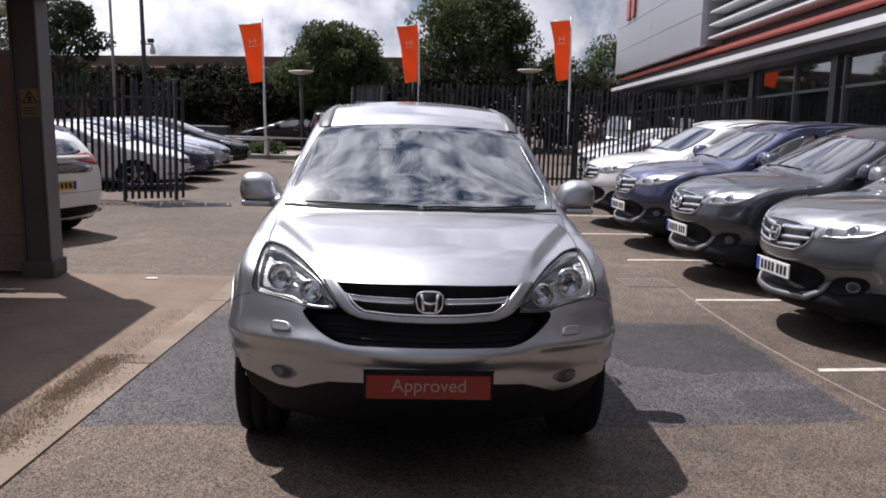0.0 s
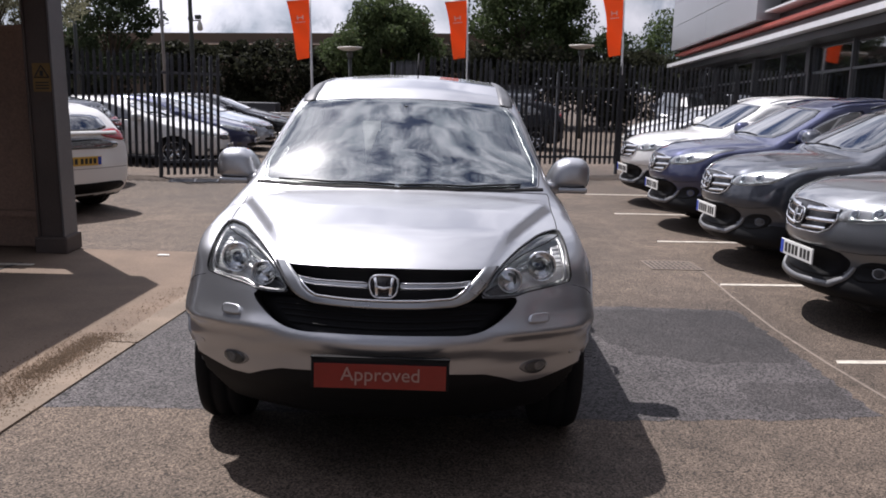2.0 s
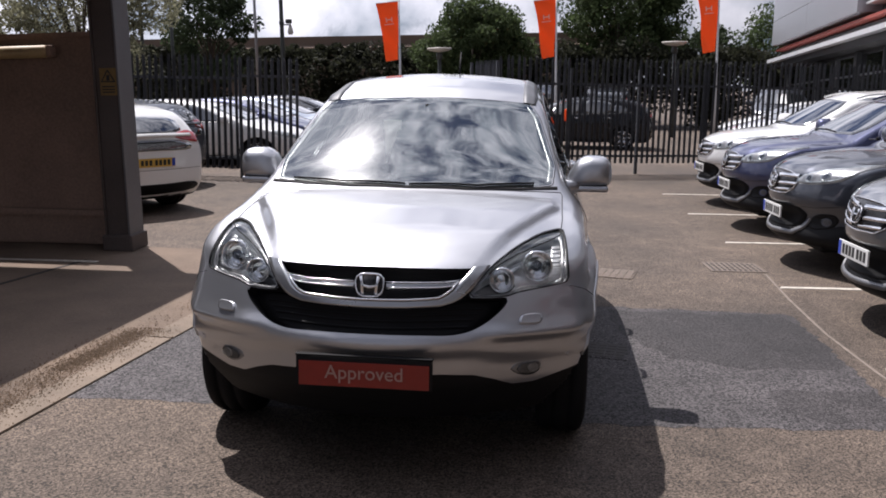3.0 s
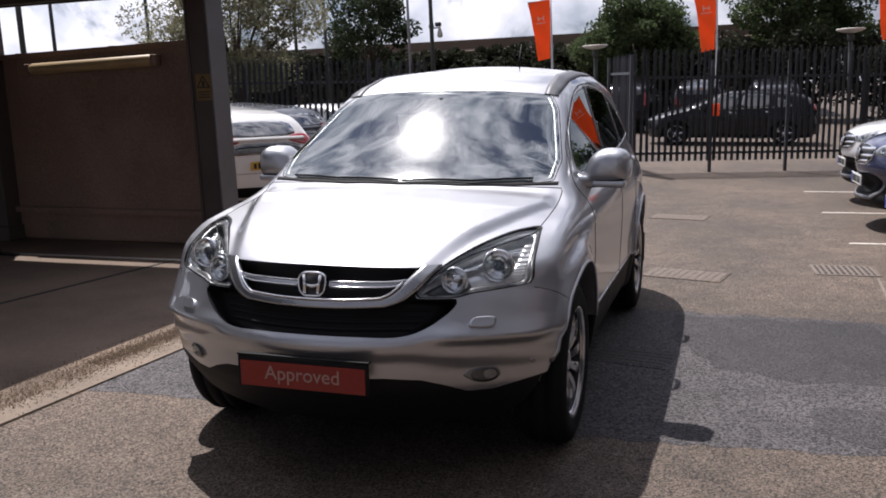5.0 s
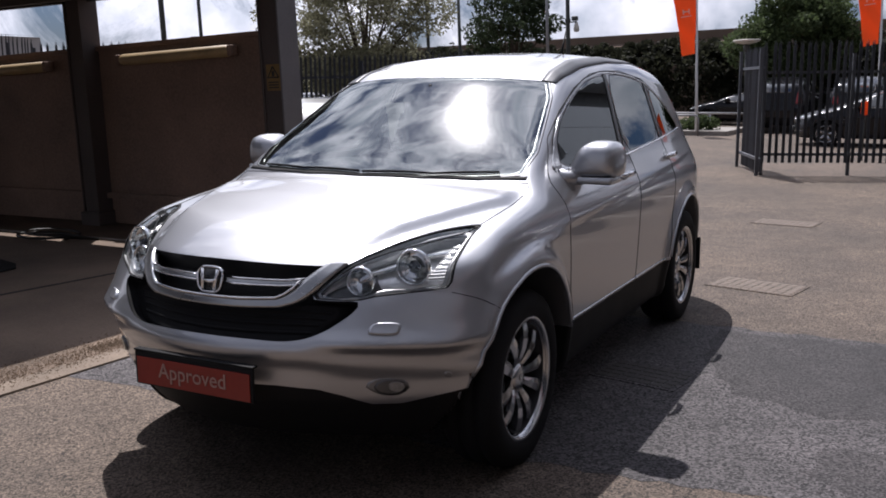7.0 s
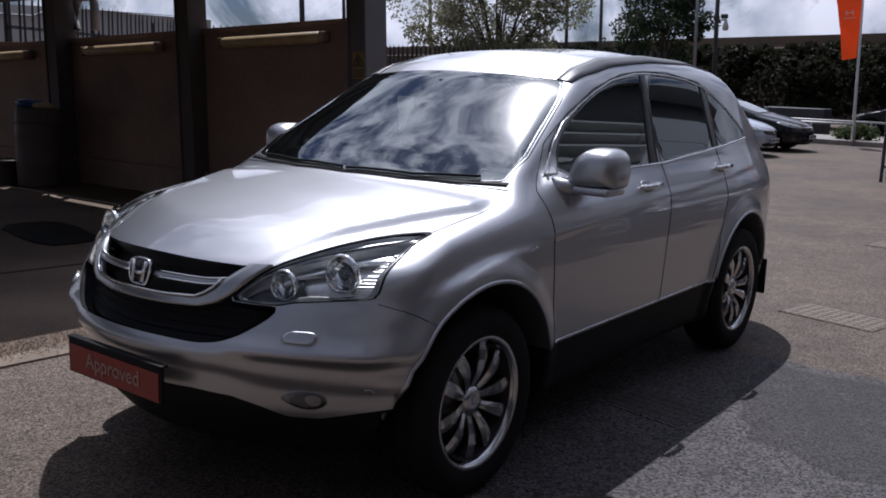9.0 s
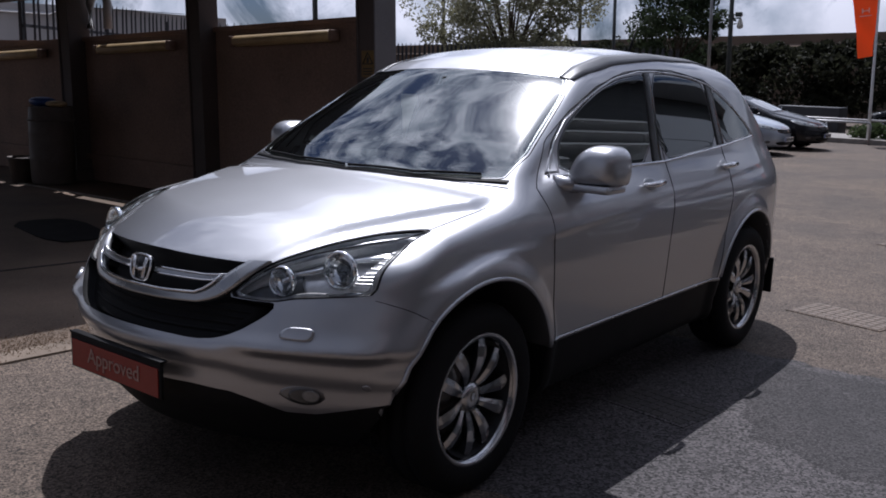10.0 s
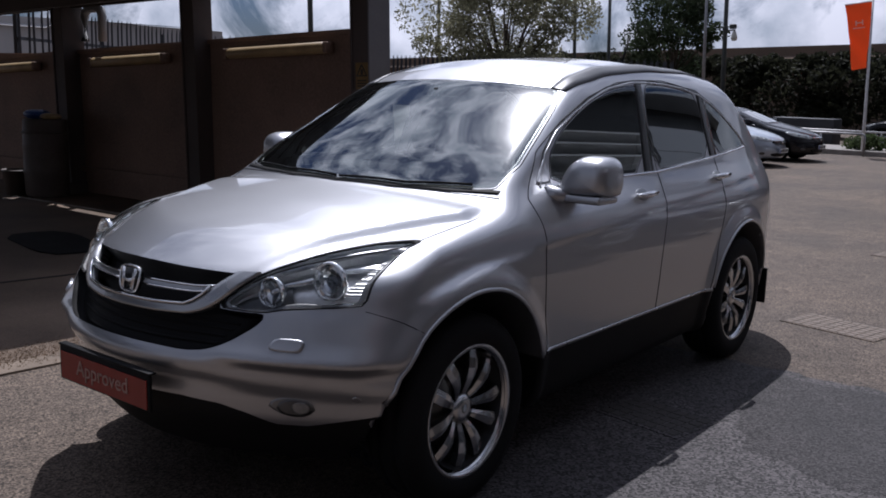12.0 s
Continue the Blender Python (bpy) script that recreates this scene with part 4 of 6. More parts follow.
        part("upper_reflector", band(f, [(sx * 0.50, 0.900), (sx * 0.575, 0.938), (sx * 0.66, 0.962), (sx * 0.735, 0.975)], [(sx * 0.505, 0.880), (sx * 0.59, 0.912), (sx * 0.66, 0.945), (sx * 0.73, 0.950)], "y", -0.045, 0.015, 3, 0.02), REFLECTOR, lamp)
        part("lamp_mask", band(f, [(sx * 0.405, 0.802), (sx * 0.45, 0.835), (sx * 0.56, 0.90)], [(sx * 0.47, 0.795), (sx * 0.56, 0.80), (sx * 0.60, 0.83)], "y", -0.055, 0.02, 4), LAMPDARK, lamp)
        part("lamp_bezel", band(f, [(sx * 0.42, 0.812), (sx * 0.50, 0.795), (sx * 0.62, 0.812), (sx * 0.72, 0.826), (sx * 0.785, 0.835)], [(sx * 0.40, 0.80), (sx * 0.50, 0.788), (sx * 0.62, 0.80), (sx * 0.72, 0.812), (sx * 0.79, 0.822)], "y", -0.02, 0.03, 2), REFLECTOR, lamp)
        # fog lamp, its slot, and the washer flap
        fog = part("fog_light", patch(f, [(sx * x, z) for x, z in [(0.560, 0.488), (0.592, 0.458), (0.63, 0.444), (0.672, 0.448), (0.698, 0.478), (0.682, 0.508), (0.63, 0.515), (0.59, 0.509)]], "y", 0.0008, 0.006, 6, 1), GREYMET, car, "oval fog light in a grey recess")
        part("fog_shell", patch(f, oval((sx * 0.640, 0.480), 0.050, 0.029), "y", 0.003, 0.004, 5, 0), LAMPDARK, fog)
        part("fog_reflector", patch(f, oval((sx * 0.655, 0.480), 0.024, 0.021), "y", 0.006, 0.004, 5, 0, 0.01), LAMPGREY, fog)
        fc = part("fog_cover", patch(f, oval((sx * 0.640, 0.480), 0.049, 0.028), "y", 0.008, 0.006, 6, 0), CLEAR, fog)
        fc.visible_shadow = False
        part("washer_flap", patch(f, [(sx * x, z) for x, z in [(0.595, 0.682), (0.68, 0.676), (0.686, 0.690), (0.68, 0.713), (0.605, 0.716), (0.595, 0.70)]], "y", 0.010, 0.014, 5, 2, 0.008), SILVER, car)
        part("parking_sensor", patch(f, oval((sx * 0.805, 0.515), 0.011, 0.011, 14), "y", 0.002, 0.004, 3, 0, 0.004), SILVER, car)
        part("wheel_arch_lip", arch_lip(f, 0.925, sx, 0.459, 0.36, 0.009), SILVER, car)
        part("wheel_arch_lip", arch_lip(f, 3.545, sx, 0.459, 0.36, 0.009), SILVER, car)
        part("mud_flap", block(0.20, 0.02, 0.22, (sx * 0.79, 4.02, 0.36), 0.008), PLASTIC, car)
        # door mirrors
        mir = part("door_mirror", mirror_shell(sx), SILVER, car, "silver door mirror with side repeater")
        part("mirror_base", join(tube([(sx * 0.765, 1.545, 1.106), (sx * 0.82, 1.585, 1.100), (sx * 0.90, 1.645, 1.094)], [0.042, 0.034, 0.022], 10), block(0.195, 0.16, 0.034, (sx * 0.918, 1.655, 1.092), 0.015, 3)), SILVER, mir)
        part("mirror_gap", block(0.17, 0.13, 0.012, (sx * 0.918, 1.655, 1.106), 0.004), PLASTIC, mir)
        part("mirror_glass", moved(prism(spaced(rounded([(-0.085, -0.06), (0.085, -0.055), (0.08, 0.06), (-0.07, 0.06)], 2), 0.01), 0, 0.006), pose(sx * 0.925, 1.731, 1.172, -90)), CHROME, mir)
        part("indicator", moved(block(0.075, 0.014, 0.034, (0, 0, 0), 0.006, 2), pose(sx * 0.990, 1.620, 1.146, 4, 0, sx * 32)), LAMPGREY, mir)
        # door handles
        for k, (y0, z0) in enumerate(((2.295, 1.056), (3.235, 1.090))):
            p, n = onto(f, [(y0, z0)], "x" if sx > 0 else "X")
            p, n = p[0], n[0]
            d = made["front_door" if k == 0 else "rear_door"][0 if sx > 0 else 1]
            part("handle", moved(join(tube([(0.008, -0.085, -0.002), (0.028, -0.07, 0), (0.036, 0, 0.003), (0.030, 0.075, 0.005), (0.008, 0.095, 0.005)], [0.012, 0.014, 0.016, 0.016, 0.012], 8)) if sx > 0 else join(tube([(-0.008, -0.085, -0.002), (-0.028, -0.07, 0), (-0.036, 0, 0.003), (-0.030, 0.075, 0.005), (-0.008, 0.095, 0.005)], [0.012, 0.014, 0.016, 0.016, 0.012], 8)), pose(*p)), CHROME, d, "chrome door handle")
            part("handle_cup", patch(f, oval((y0 - 0.01, z0), 0.06, 0.028), "x" if sx > 0 else "X", 0.0015, 0.003, 4, 0), GREYMET, d)
        # sill edge strip
        part("sill_strip", band(f, [(1.405, 0.478), (3.085, 0.478)], [(1.405, 0.492), (3.085, 0.492)], "x" if sx > 0 else "X", 0.006, 0.008, 2), SATIN, car)
        # roof rail and tail lamp
        p0 = [(sx * 0.606, 1.955), (sx * 0.612, 2.05), (sx * 0.600, 2.4), (sx * 0.585, 3.0), (sx * 0.56, 3.5), (sx * 0.54, 3.75)]
        p1 = [(sx * 0.535, 1.945), (sx * 0.530, 2.05), (sx * 0.525, 2.4), (sx * 0.52, 3.0), (sx * 0.51, 3.5), (sx * 0.505, 3.75)]
        part("roof_strip", band(f, p0, p1, "z", 0.006, 0.010, 3), ROOFTRIM, car, "dark grey roof strip")
        part("tail_light", patch(f, [(sx * 0.50, 0.95), (sx * 0.64, 0.95), (sx * 0.62, 1.26), (sx * 0.56, 1.40), (sx * 0.50, 1.26)], "r", 0.006, 0.015, 6), REDLENS, car, "red tail light")
    # wipers, cowl
    cowl = [(-0.74, 1.262), (-0.55, 1.198), (-0.3, 1.140), (0, 1.116), (0.3, 1.140), (0.55, 1.198), (0.74, 1.262)]
    part("cowl_panel", band(f, cowl, [(x, y + 0.020) for x, y in cowl], "z", 0.002, 0.01, 2), PLASTIC, car, "black cowl panel")
    for pts in ([(-0.62, 1.252), (-0.35, 1.180), (-0.02, 1.142)], [(0.0, 1.140), (0.34, 1.174), (0.62, 1.258)]):
        pp, nn = onto(f, spaced(pts, closed=False, count=14), "z")
        part("wiper", join(tube([tuple(x) for x in pp + 0.011 * nn], 0.0042, 6), tube([tuple(x) for x in pp + 0.006 * nn], 0.003, 5)), PLASTIC, car, "black wiper")
    # sale board
    bo = part("number_board", block(0.545, 0.012, 0.125, (0, -0.002, 0.512), 0.004), PLASTIC, car, "black-framed red sale board with the word Approved")
    part("board_face", block(0.520, 0.004, 0.100, (0.0, -0.0095, 0.506), 0.001), BOARDRED, bo, "red face", False)
    part("board_word", moved(text_mesh("Approved", 0.078), pose(0.002, -0.0130, 0.512, 90)), LETTER, bo, "pale lettering", False)
    part("board_ledge", block(0.55, 0.03, 0.008, (0, 0.004, 0.579), 0.003), PLASTIC, bo)
    # wheels, underbody
    for sx in (1, -1):
        for y in (0.925, 3.545):
            make_wheel(car, sx * 0.785, y, 0.36, sx)
    part("underbody", join(block(1.30, 3.5, 0.12, (0, 2.6, 0.31), 0.03), tube([(-0.74, 0.925, 0.36), (0.74, 0.925, 0.36)], 0.04, 8), tube([(-0.74, 3.545, 0.36), (0.74, 3.545, 0.36)], 0.05, 8)), PLASTIC, car)
    for o in car.children:
        if o.data and o.name.split(".")[0] in ("body", "bonnet", "front_door", "rear_door", "front_bumper", "bumper_corner", "windscreen", "door_window", "quarter_window"):
            true_normals(f, o.data)
    aer, _ = onto(f, [(0, 3.6)], "z")
    part("aerial", tube([tuple(aer[0]), tuple(aer[0] + np.array([0, 0.12, 0.22]))], [0.012, 0.004], 6), PLASTIC, car)
    return car


def arch_lip(f, y, sx, r=0.421, z=0.36, fat=0.015):
    a = np.linspace(0.25, 2.85, 26)
    p, _ = onto(f, np.stack([y + r * np.cos(a), z + r * np.sin(a)], -1), "x" if sx > 0 else "X")
    return tube([tuple(q) for q in p], fat, 6)


def mirror_shell(sx):
    """A mirror housing: a crisp outline behind, a full rounded front, the inner top corner cut back."""
    edge = spaced(rounded([(-0.110, -0.074), (-0.134, -0.050), (-0.116, 0.002), (-0.080, 0.062), (-0.020, 0.095), (0.085, 0.092), (0.122, 0.055), (0.128, -0.020), (0.112, -0.074)], 2), 0.014)
    rows = [(0.050, 0.93), (0.055, 0.97), (0.048, 1.0), (0.0, 1.0), (-0.034, 0.965), (-0.058, 0.89), (-0.074, 0.76), (-0.084, 0.56), (-0.088, 0.30), (-0.089, 0.02)]
    c, m = np.array([0.025, -0.012]), len(edge)
    v, f = [], []
    for y, k in rows:
        for x, z in c + (edge - c) * k:
            v.append((sx * (0.916 + 0.95 * x), 1.675 + (1.0 if y > 0 else 1.2) * y + 0.05 * max(0.0, x), 1.172 + z))
    for i in range(len(rows) - 1):
        for k in range(m):
            a, b = i * m + k, i * m + (k + 1) % m
            f.append((a, a + m, b + m, b))
    f.append(tuple(range((len(rows) - 1) * m, len(rows) * m))[::-1])
    return v, (f if sx > 0 else [q[::-1] for q in f])


# ---- site materials ----
def leaf_mat(name, col):
    m = bpy.data.materials.new(name)
    m.use_nodes = True
    n, l = m.node_tree.nodes, m.node_tree.links
    b = n["Principled BSDF"]
    g = n.new("ShaderNodeNewGeometry")
    r = n.new("ShaderNodeValToRGB")
    r.color_ramp.elements[0].color = (*[c * 0.65 for c in col], 1)
    r.color_ramp.elements[1].color = (*[min(1, c * 1.35) for c in col], 1)
    l.new(g.outputs["Random Per Island"], r.inputs["Fac"])
    l.new(r.outputs["Color"], b.inputs["Base Color"])
    b.inputs["Roughness"].default_value = 0.7
    b.inputs["Specular IOR Level"].default_value = 0.15
    tr = n.new("ShaderNodeBsdfTranslucent")
    l.new(r.outputs["Color"], tr.inputs["Color"])
    mx = n.new("ShaderNodeMixShader")
    mx.inputs[0].default_value = 0.42
    l.new(b.outputs[0], mx.inputs[1])
    l.new(tr.outputs[0], mx.inputs[2])
    l.new(mx.outputs[0], n["Material Output"].inputs["Surface"])
    return m


TARMAC = asphalt("asphalt", (0.024, 0.018, 0.014), (0.285, 0.22, 0.173), 135, 0.45)
FRESH = asphalt("dark_asphalt", (0.005, 0.0045, 0.005), (0.185, 0.168, 0.174), 105, 0.55, 0.80)
CONCRETE = solid("concrete", (0.17, 0.125, 0.093), 0.85, var=0.5, scale=1.1, fine=90, bump=0.25, spec=0.3)
EDGING = solid("edging_concrete", (0.20, 0.158, 0.122), 0.9, var=0.4, scale=2.5, fine=110, bump=0.25, spec=0.3)
LITTER = leaf_mat("dead_leaves", (0.115, 0.076, 0.046))
LINEPAINT = solid("worn_line_paint", (0.50, 0.46, 0.40), 0.8, var=0.45, scale=14, fine=120, bump=0.1)
JOINT = solid("joint_mortar", (0.20, 0.165, 0.138), 0.95, var=0.4, scale=8)
# darkened copy of the cast iron: the car's shade put into the colour
IRONSHADE = solid("shaded_iron", (0.05, 0.045, 0.042), 0.8, 0.0, var=0.4, scale=20)
IRON = solid("cast_iron", (0.165, 0.132, 0.108), 0.75, 0.2, var=0.4, scale=20)
DARKVOID = solid("gully_dark", (0.03, 0.025, 0.022), 0.95, var=0.1)
BOARDS = solid("brown_boards", (0.25, 0.165, 0.125), 0.75, var=0.4, scale=1.2, fine=40, bump=0.12)
STEELB = solid("painted_steel", (0.075, 0.058, 0.052), 0.7, 0.0, var=0.3, scale=2, bump=0.05)
STEELG = solid("grey_steel", (0.16, 0.155, 0.16), 0.55, 0.4, var=0.2, scale=2, bump=0.04)
ROOFING = solid("shed_roofing", (0.05, 0.045, 0.04), 0.8, var=0.3, scale=1)
TUBECOVER = solid("yellowed_lamp_cover", (0.42, 0.30, 0.15), 0.5, var=0.2, scale=5, bump=0.02)
# yellow darkened, the shade on the sign put into its colour
SIGNY = solid("sign_yellow", (0.19, 0.115, 0.035), 0.6, var=0.3, bump=0)
SIGNK = solid("sign_black", (0.02, 0.02, 0.02), 0.5, var=0.1, bump=0)
BARREL = solid("grimy_plastic_barrel", (0.10, 0.08, 0.07), 0.6, var=0.3, scale=6)
BLUEP = solid("blue_plastic", (0.02, 0.06, 0.22), 0.45, var=0.2)
PIPE = solid("grey_pipe", (0.30, 0.30, 0.30), 0.5, var=0.15)
FENCE = solid("weathered_fence_steel", (0.055, 0.058, 0.066), 0.55, 0.35, var=0.3, scale=1.5, rand=0.25)
FENCEG = solid("grey_fence_steel", (0.10, 0.105, 0.12), 0.5, 0.4, var=0.25, scale=1.5, rand=0.2)
FLAGM = solid("orange_flag", (0.88, 0.19, 0.04), 0.75, var=0.1, scale=2, fine=200, bump=0.05)
fn, fl_ = FLAGM.node_tree.nodes, FLAGM.node_tree.links
ft, fm = fn.new("ShaderNodeBsdfTranslucent"), fn.new("ShaderNodeMixShader")
ft.inputs["Color"].default_value, fm.inputs[0].default_value = (0.95, 0.24, 0.05, 1), 0.5
fl_.new(fn["Principled BSDF"].outputs[0], fm.inputs[1])
fl_.new(ft.outputs[0], fm.inputs[2])
fl_.new(fm.outputs[0], fn["Material Output"].inputs["Surface"])
FLAGW = solid("flag_print", (0.85, 0.55, 0.45), 0.8, var=0.05, bump=0)
POLEW = solid("white_pole", (0.62, 0.62, 0.62), 0.4, 0.1, var=0.1)
POLED = solid("dark_pole", (0.06, 0.065, 0.06), 0.5, 0.3, var=0.2)
LAMPHEAD = solid("pale_lamp_head", (0.55, 0.52, 0.46), 0.5, var=0.15)
CLADD = solid("silver_cladding", (0.42, 0.43, 0.46), 0.4, 0.5, var=0.06, scale=0.6, bump=0.01)
FIN = solid("white_fin", (0.68, 0.69, 0.71), 0.4, 0.1, var=0.08)
REDT = solid("red_trim", (0.34, 0.075, 0.055), 0.4, var=0.12)
DARKWALL = solid("dark_facade", (0.03, 0.031, 0.034), 0.5, var=0.2, scale=1)
SHOPGLASS = solid("showroom_glass", (0.012, 0.014, 0.016), 0.04, var=0.2, scale=0.5, bump=0.0, coat=1.0)
MULLION = solid("grey_mullion", (0.14, 0.145, 0.155), 0.4, 0.6, var=0.1)
FARWALL = solid("far_roof_brown", (0.16, 0.115, 0.085), 0.85, var=0.25, scale=0.4)
FARWHITE = solid("far_shed_grey", (0.40, 0.39, 0.39), 0.6, var=0.1, scale=0.4)
BARK = solid("bark", (0.07, 0.05, 0.035), 0.9, var=0.4, scale=6, bump=0.3)
KERB = solid("kerb_stone", (0.28, 0.26, 0.24), 0.85, var=0.25, scale=4, bump=0.15)
HOSE = solid("black_hose", (0.012, 0.012, 0.012), 0.5, var=0.2)
PAPER = solid("paper_scrap", (0.7, 0.68, 0.64), 0.8, var=0.1)
TAPEG = solid("galvanised_rail", (0.33, 0.33, 0.34), 0.45, 0.8, var=0.2)


LEAF = leaf_mat("leaves", (0.072, 0.098, 0.042))
LEAFD = leaf_mat("dark_leaves", (0.040, 0.055, 0.028))
LEAFH = leaf_mat("hedge_leaves", (0.030, 0.032, 0.020))
LEAFP = leaf_mat("pale_leaves", (0.24, 0.235, 0.15))

# ---- ground ----
def ragged(poly, amp, gap, seed):
    rng = random.Random(seed)
    return [(x + rng.uniform(-amp, amp), y + rng.uniform(-amp, amp)) for x, y in spaced(poly, gap)]


thing("ground", ([(-400, -300, 0), (400, -300, 0), (400, 500, 0), (-400, 500, 0)], [(0, 1, 2, 3)]), TARMAC, "worn brown-grey asphalt of a car dealer's yard", "ground", kind="structure")
thing("asphalt_patch", prism(ragged([(-1.60, 3.50), (1.66, 3.47), (2.50, 3.47), (2.56, 1.12), (1.28, 0.96), (-1.76, 0.92)], 0.024, 0.07, 3), -0.01, 0.0013), FRESH, "darker, coarser patch of newer asphalt", "ground", kind="structure", smooth=False)
DAMP = asphalt("damp_asphalt", (0.008, 0.0075, 0.008), (0.120, 0.108, 0.112), 120, 0.55, 0.82)
thing("damp_stain", prism(ragged([(1.18, 3.36), (2.44, 3.40), (2.53, 2.75), (2.50, 2.12), (1.95, 2.02), (1.45, 2.22), (1.22, 2.75)], 0.035, 0.10, 8), -0.008, 0.0022), DAMP, "damp dark area on the newer asphalt", "stain", kind="structure", smooth=False)
thing("damp_stain", prism(ragged([(1.95, 1.62), (2.50, 1.72), (2.53, 1.22), (2.2, 1.16), (1.9, 1.30)], 0.035, 0.10, 9), -0.008, 0.0022), DAMP, "damp dark area on the newer asphalt", "stain", kind="structure", smooth=False)
SLABX = [(-1.60, 5.17), (-1.67, 4.0), (-1.98, 0.1), (-2.32, -4.0), (-2.67, -8.0)]
thing("wash_slab", prism(SLABX + [(-12.5, -8.0), (-12.5, 4.95), (-3.0, 5.15)], -0.02, 0.006), CONCRETE, "stained brown concrete slab of the wash bay", "ground", kind="structure", smooth=False)
for k in range(4):
    a, b = SLABX[k], SLABX[k + 1]
    n = max(1, round(math.hypot(a[0] - b[0], a[1] - b[1]) / 1.8))
    for i in range(n):
        p = [(a[0] + (b[0] - a[0]) * (i + u) / n, a[1] + (b[1] - a[1]) * (i + u) / n) for u in (0.006, 0.994)]
        thing("edging_stone", prism([p[0], p[1], (p[1][0] + 0.17, p[1][1]), (p[0][0] + 0.17, p[0][1])], -0.03, 0.010 + 0.002 * (i % 2)), EDGING, "flush pale concrete edging stone", "kerb", "edging stones", "structure", smooth=False)
thing("slot_drain", prism([(-3.42, 4.40), (-3.46, 4.40), (-3.92, 1.4), (-4.5, -2.0), (-4.46, -2.0), (-3.88, 1.4)], -0.02, 0.009), DARKVOID, "dark slot drain across the wash slab", "drain", kind="structure", smooth=False)
thing("wall_line", prism([(-3.3, 4.30), (-3.3, 4.36), (-8.6, 4.12), (-8.6, 4.06)], 0, 0.010), LINEPAINT, "worn white line along the wash bay wall", "line", kind="structure", smooth=False)
for k, (x, y, l) in enumerate(((2.72, 2.13, 4.6), (2.65, 4.43, 4.6), (2.60, 6.70, 4.6), (2.52, 8.95, 4.6), (2.45, 11.2, 4.6))):
    thing("bay_line", prism(ragged([(x, y - 0.035), (x + l, y + 0.40 * l / 4.6 - 0.035), (x + l, y + 0.40 * l / 4.6 + 0.035), (x, y + 0.035)], 0.004, 0.09, 20 + k), 0, 0.004), LINEPAINT, "worn white parking bay line", "line", "parking bay lines", "structure", smooth=False)
jr = [(2.66, 5.0), (2.62, 4.0), (2.61, 2.95), (2.66, 2.1), (2.76, 1.1), (2.86, 0.0), (3.0, -2.5)]
thing("trench_joint", prism([(x - 0.010, y) for x, y in jr] + [(x + 0.010, y) for x, y in jr[::-1]], 0, 0.0035), JOINT, "pale mortar joint running from the gully", "joint", kind="structure", smooth=False)


def gully(at):
    g = thing("gully_grate", prism([(-0.24, -0.20), (0.24, -0.20), (0.24, 0.20), (-0.24, 0.20)], -0.05, 0.002), DARKVOID, "rusty iron gully grate set in the asphalt", "drain", smooth=False, at=at)
    part("frame", join(block(0.50, 0.03, 0.014, (0, -0.205, -0.003)), block(0.50, 0.03, 0.014, (0, 0.205, -0.003)), block(0.03, 0.44, 0.012, (-0.235, 0, -0.003)), block(0.03, 0.44, 0.012, (0.235, 0, -0.003))), IRON, g, smooth=False)
    for k in range(9):
        part("bar", block(0.024, 0.38, 0.010, (-0.19 + 0.0475 * k, 0, 0.000)), IRON, g, smooth=False)
    for k in range(3):
        part("cross_bar", block(0.42, 0.022, 0.008, (0, -0.1 + 0.1 * k, 0.0015)), IRON, g, smooth=False)


gully(pose(2.43, 5.26, 0.002, 0, 0, 4))


def cobble_cover(at, nx, ny, w, ground, metal):
    c = thing("cover_slab", prism([(-w * nx / 2 - 0.02, -w * ny / 2 - 0.02), (w * nx / 2 + 0.02, -w * ny / 2 - 0.02), (w * nx / 2 + 0.02, w * ny / 2 + 0.02), (-w * nx / 2 - 0.02, w * ny / 2 + 0.02)], -0.02, 0.0022), ground, "worn raised-square manhole cover in the asphalt", "cover", smooth=False, at=at)
    for i in range(nx):
        for j in range(ny):
            part("stud", block(w * 0.84, w * 0.84, 0.004, ((i + 0.5 - nx / 2) * w, (j + 0.5 - ny / 2) * w, 0.0025), 0.001, 1), metal, c, smooth=False)


cobble_cover(pose(1.16, 4.78, 0.003, 0, 0, -12), 10, 6, 0.062, TARMAC, IRON)
cobble_cover(pose(0.9, 8.2, 0.003, 0, 0, -8), 10, 6, 0.062, TARMAC, IRON)
# cover beside the car, its studs coloured dark for the shade there
cobble_cover(pose(1.0, 2.28, 0.003, 0, 0, -10), 7, 5, 0.062, FRESH, IRONSHADE)
thing("paper_scrap", prism([(-0.05, -0.03), (0.06, -0.02), (0.05, 0.03), (-0.04, 0.035)], 0.008, 0.016), PAPER, "small white paper scrap on the concrete", "litter", smooth=False, at=pose(-2.36, 4.93, 0))

rng = np.random.default_rng(5)
lv, lf = [], []
for count, wide, y0, y1, off in ((900, 0.07, 3.6, -0.3, 0.04), (3200, 0.10, 2.25, 0.45, 0.03), (1800, 0.045, 2.15, 1.30, 0.05)):
    py = rng.uniform(y1, y0, count)
    px = -1.99 + 0.078 * py - 0.06 - off + rng.normal(0, wide, count)
    for x, y in zip(px, py):
        w, d, r, tip = rng.uniform(0.002, 0.007), rng.uniform(0.0015, 0.004), rng.uniform(0, 3.14), rng.uniform(0.0005, 0.003)
        k = len(lv)
        for u, t in ((-1, -1), (1, -1), (1, 1), (-1, 1)):
            lv.append((x + u * w * math.cos(r) - t * d * math.sin(r), y + u * w * math.sin(r) + t * d * math.cos(r), 0.0135 + tip * u))
        lf.append((k, k + 1, k + 2, k + 3))
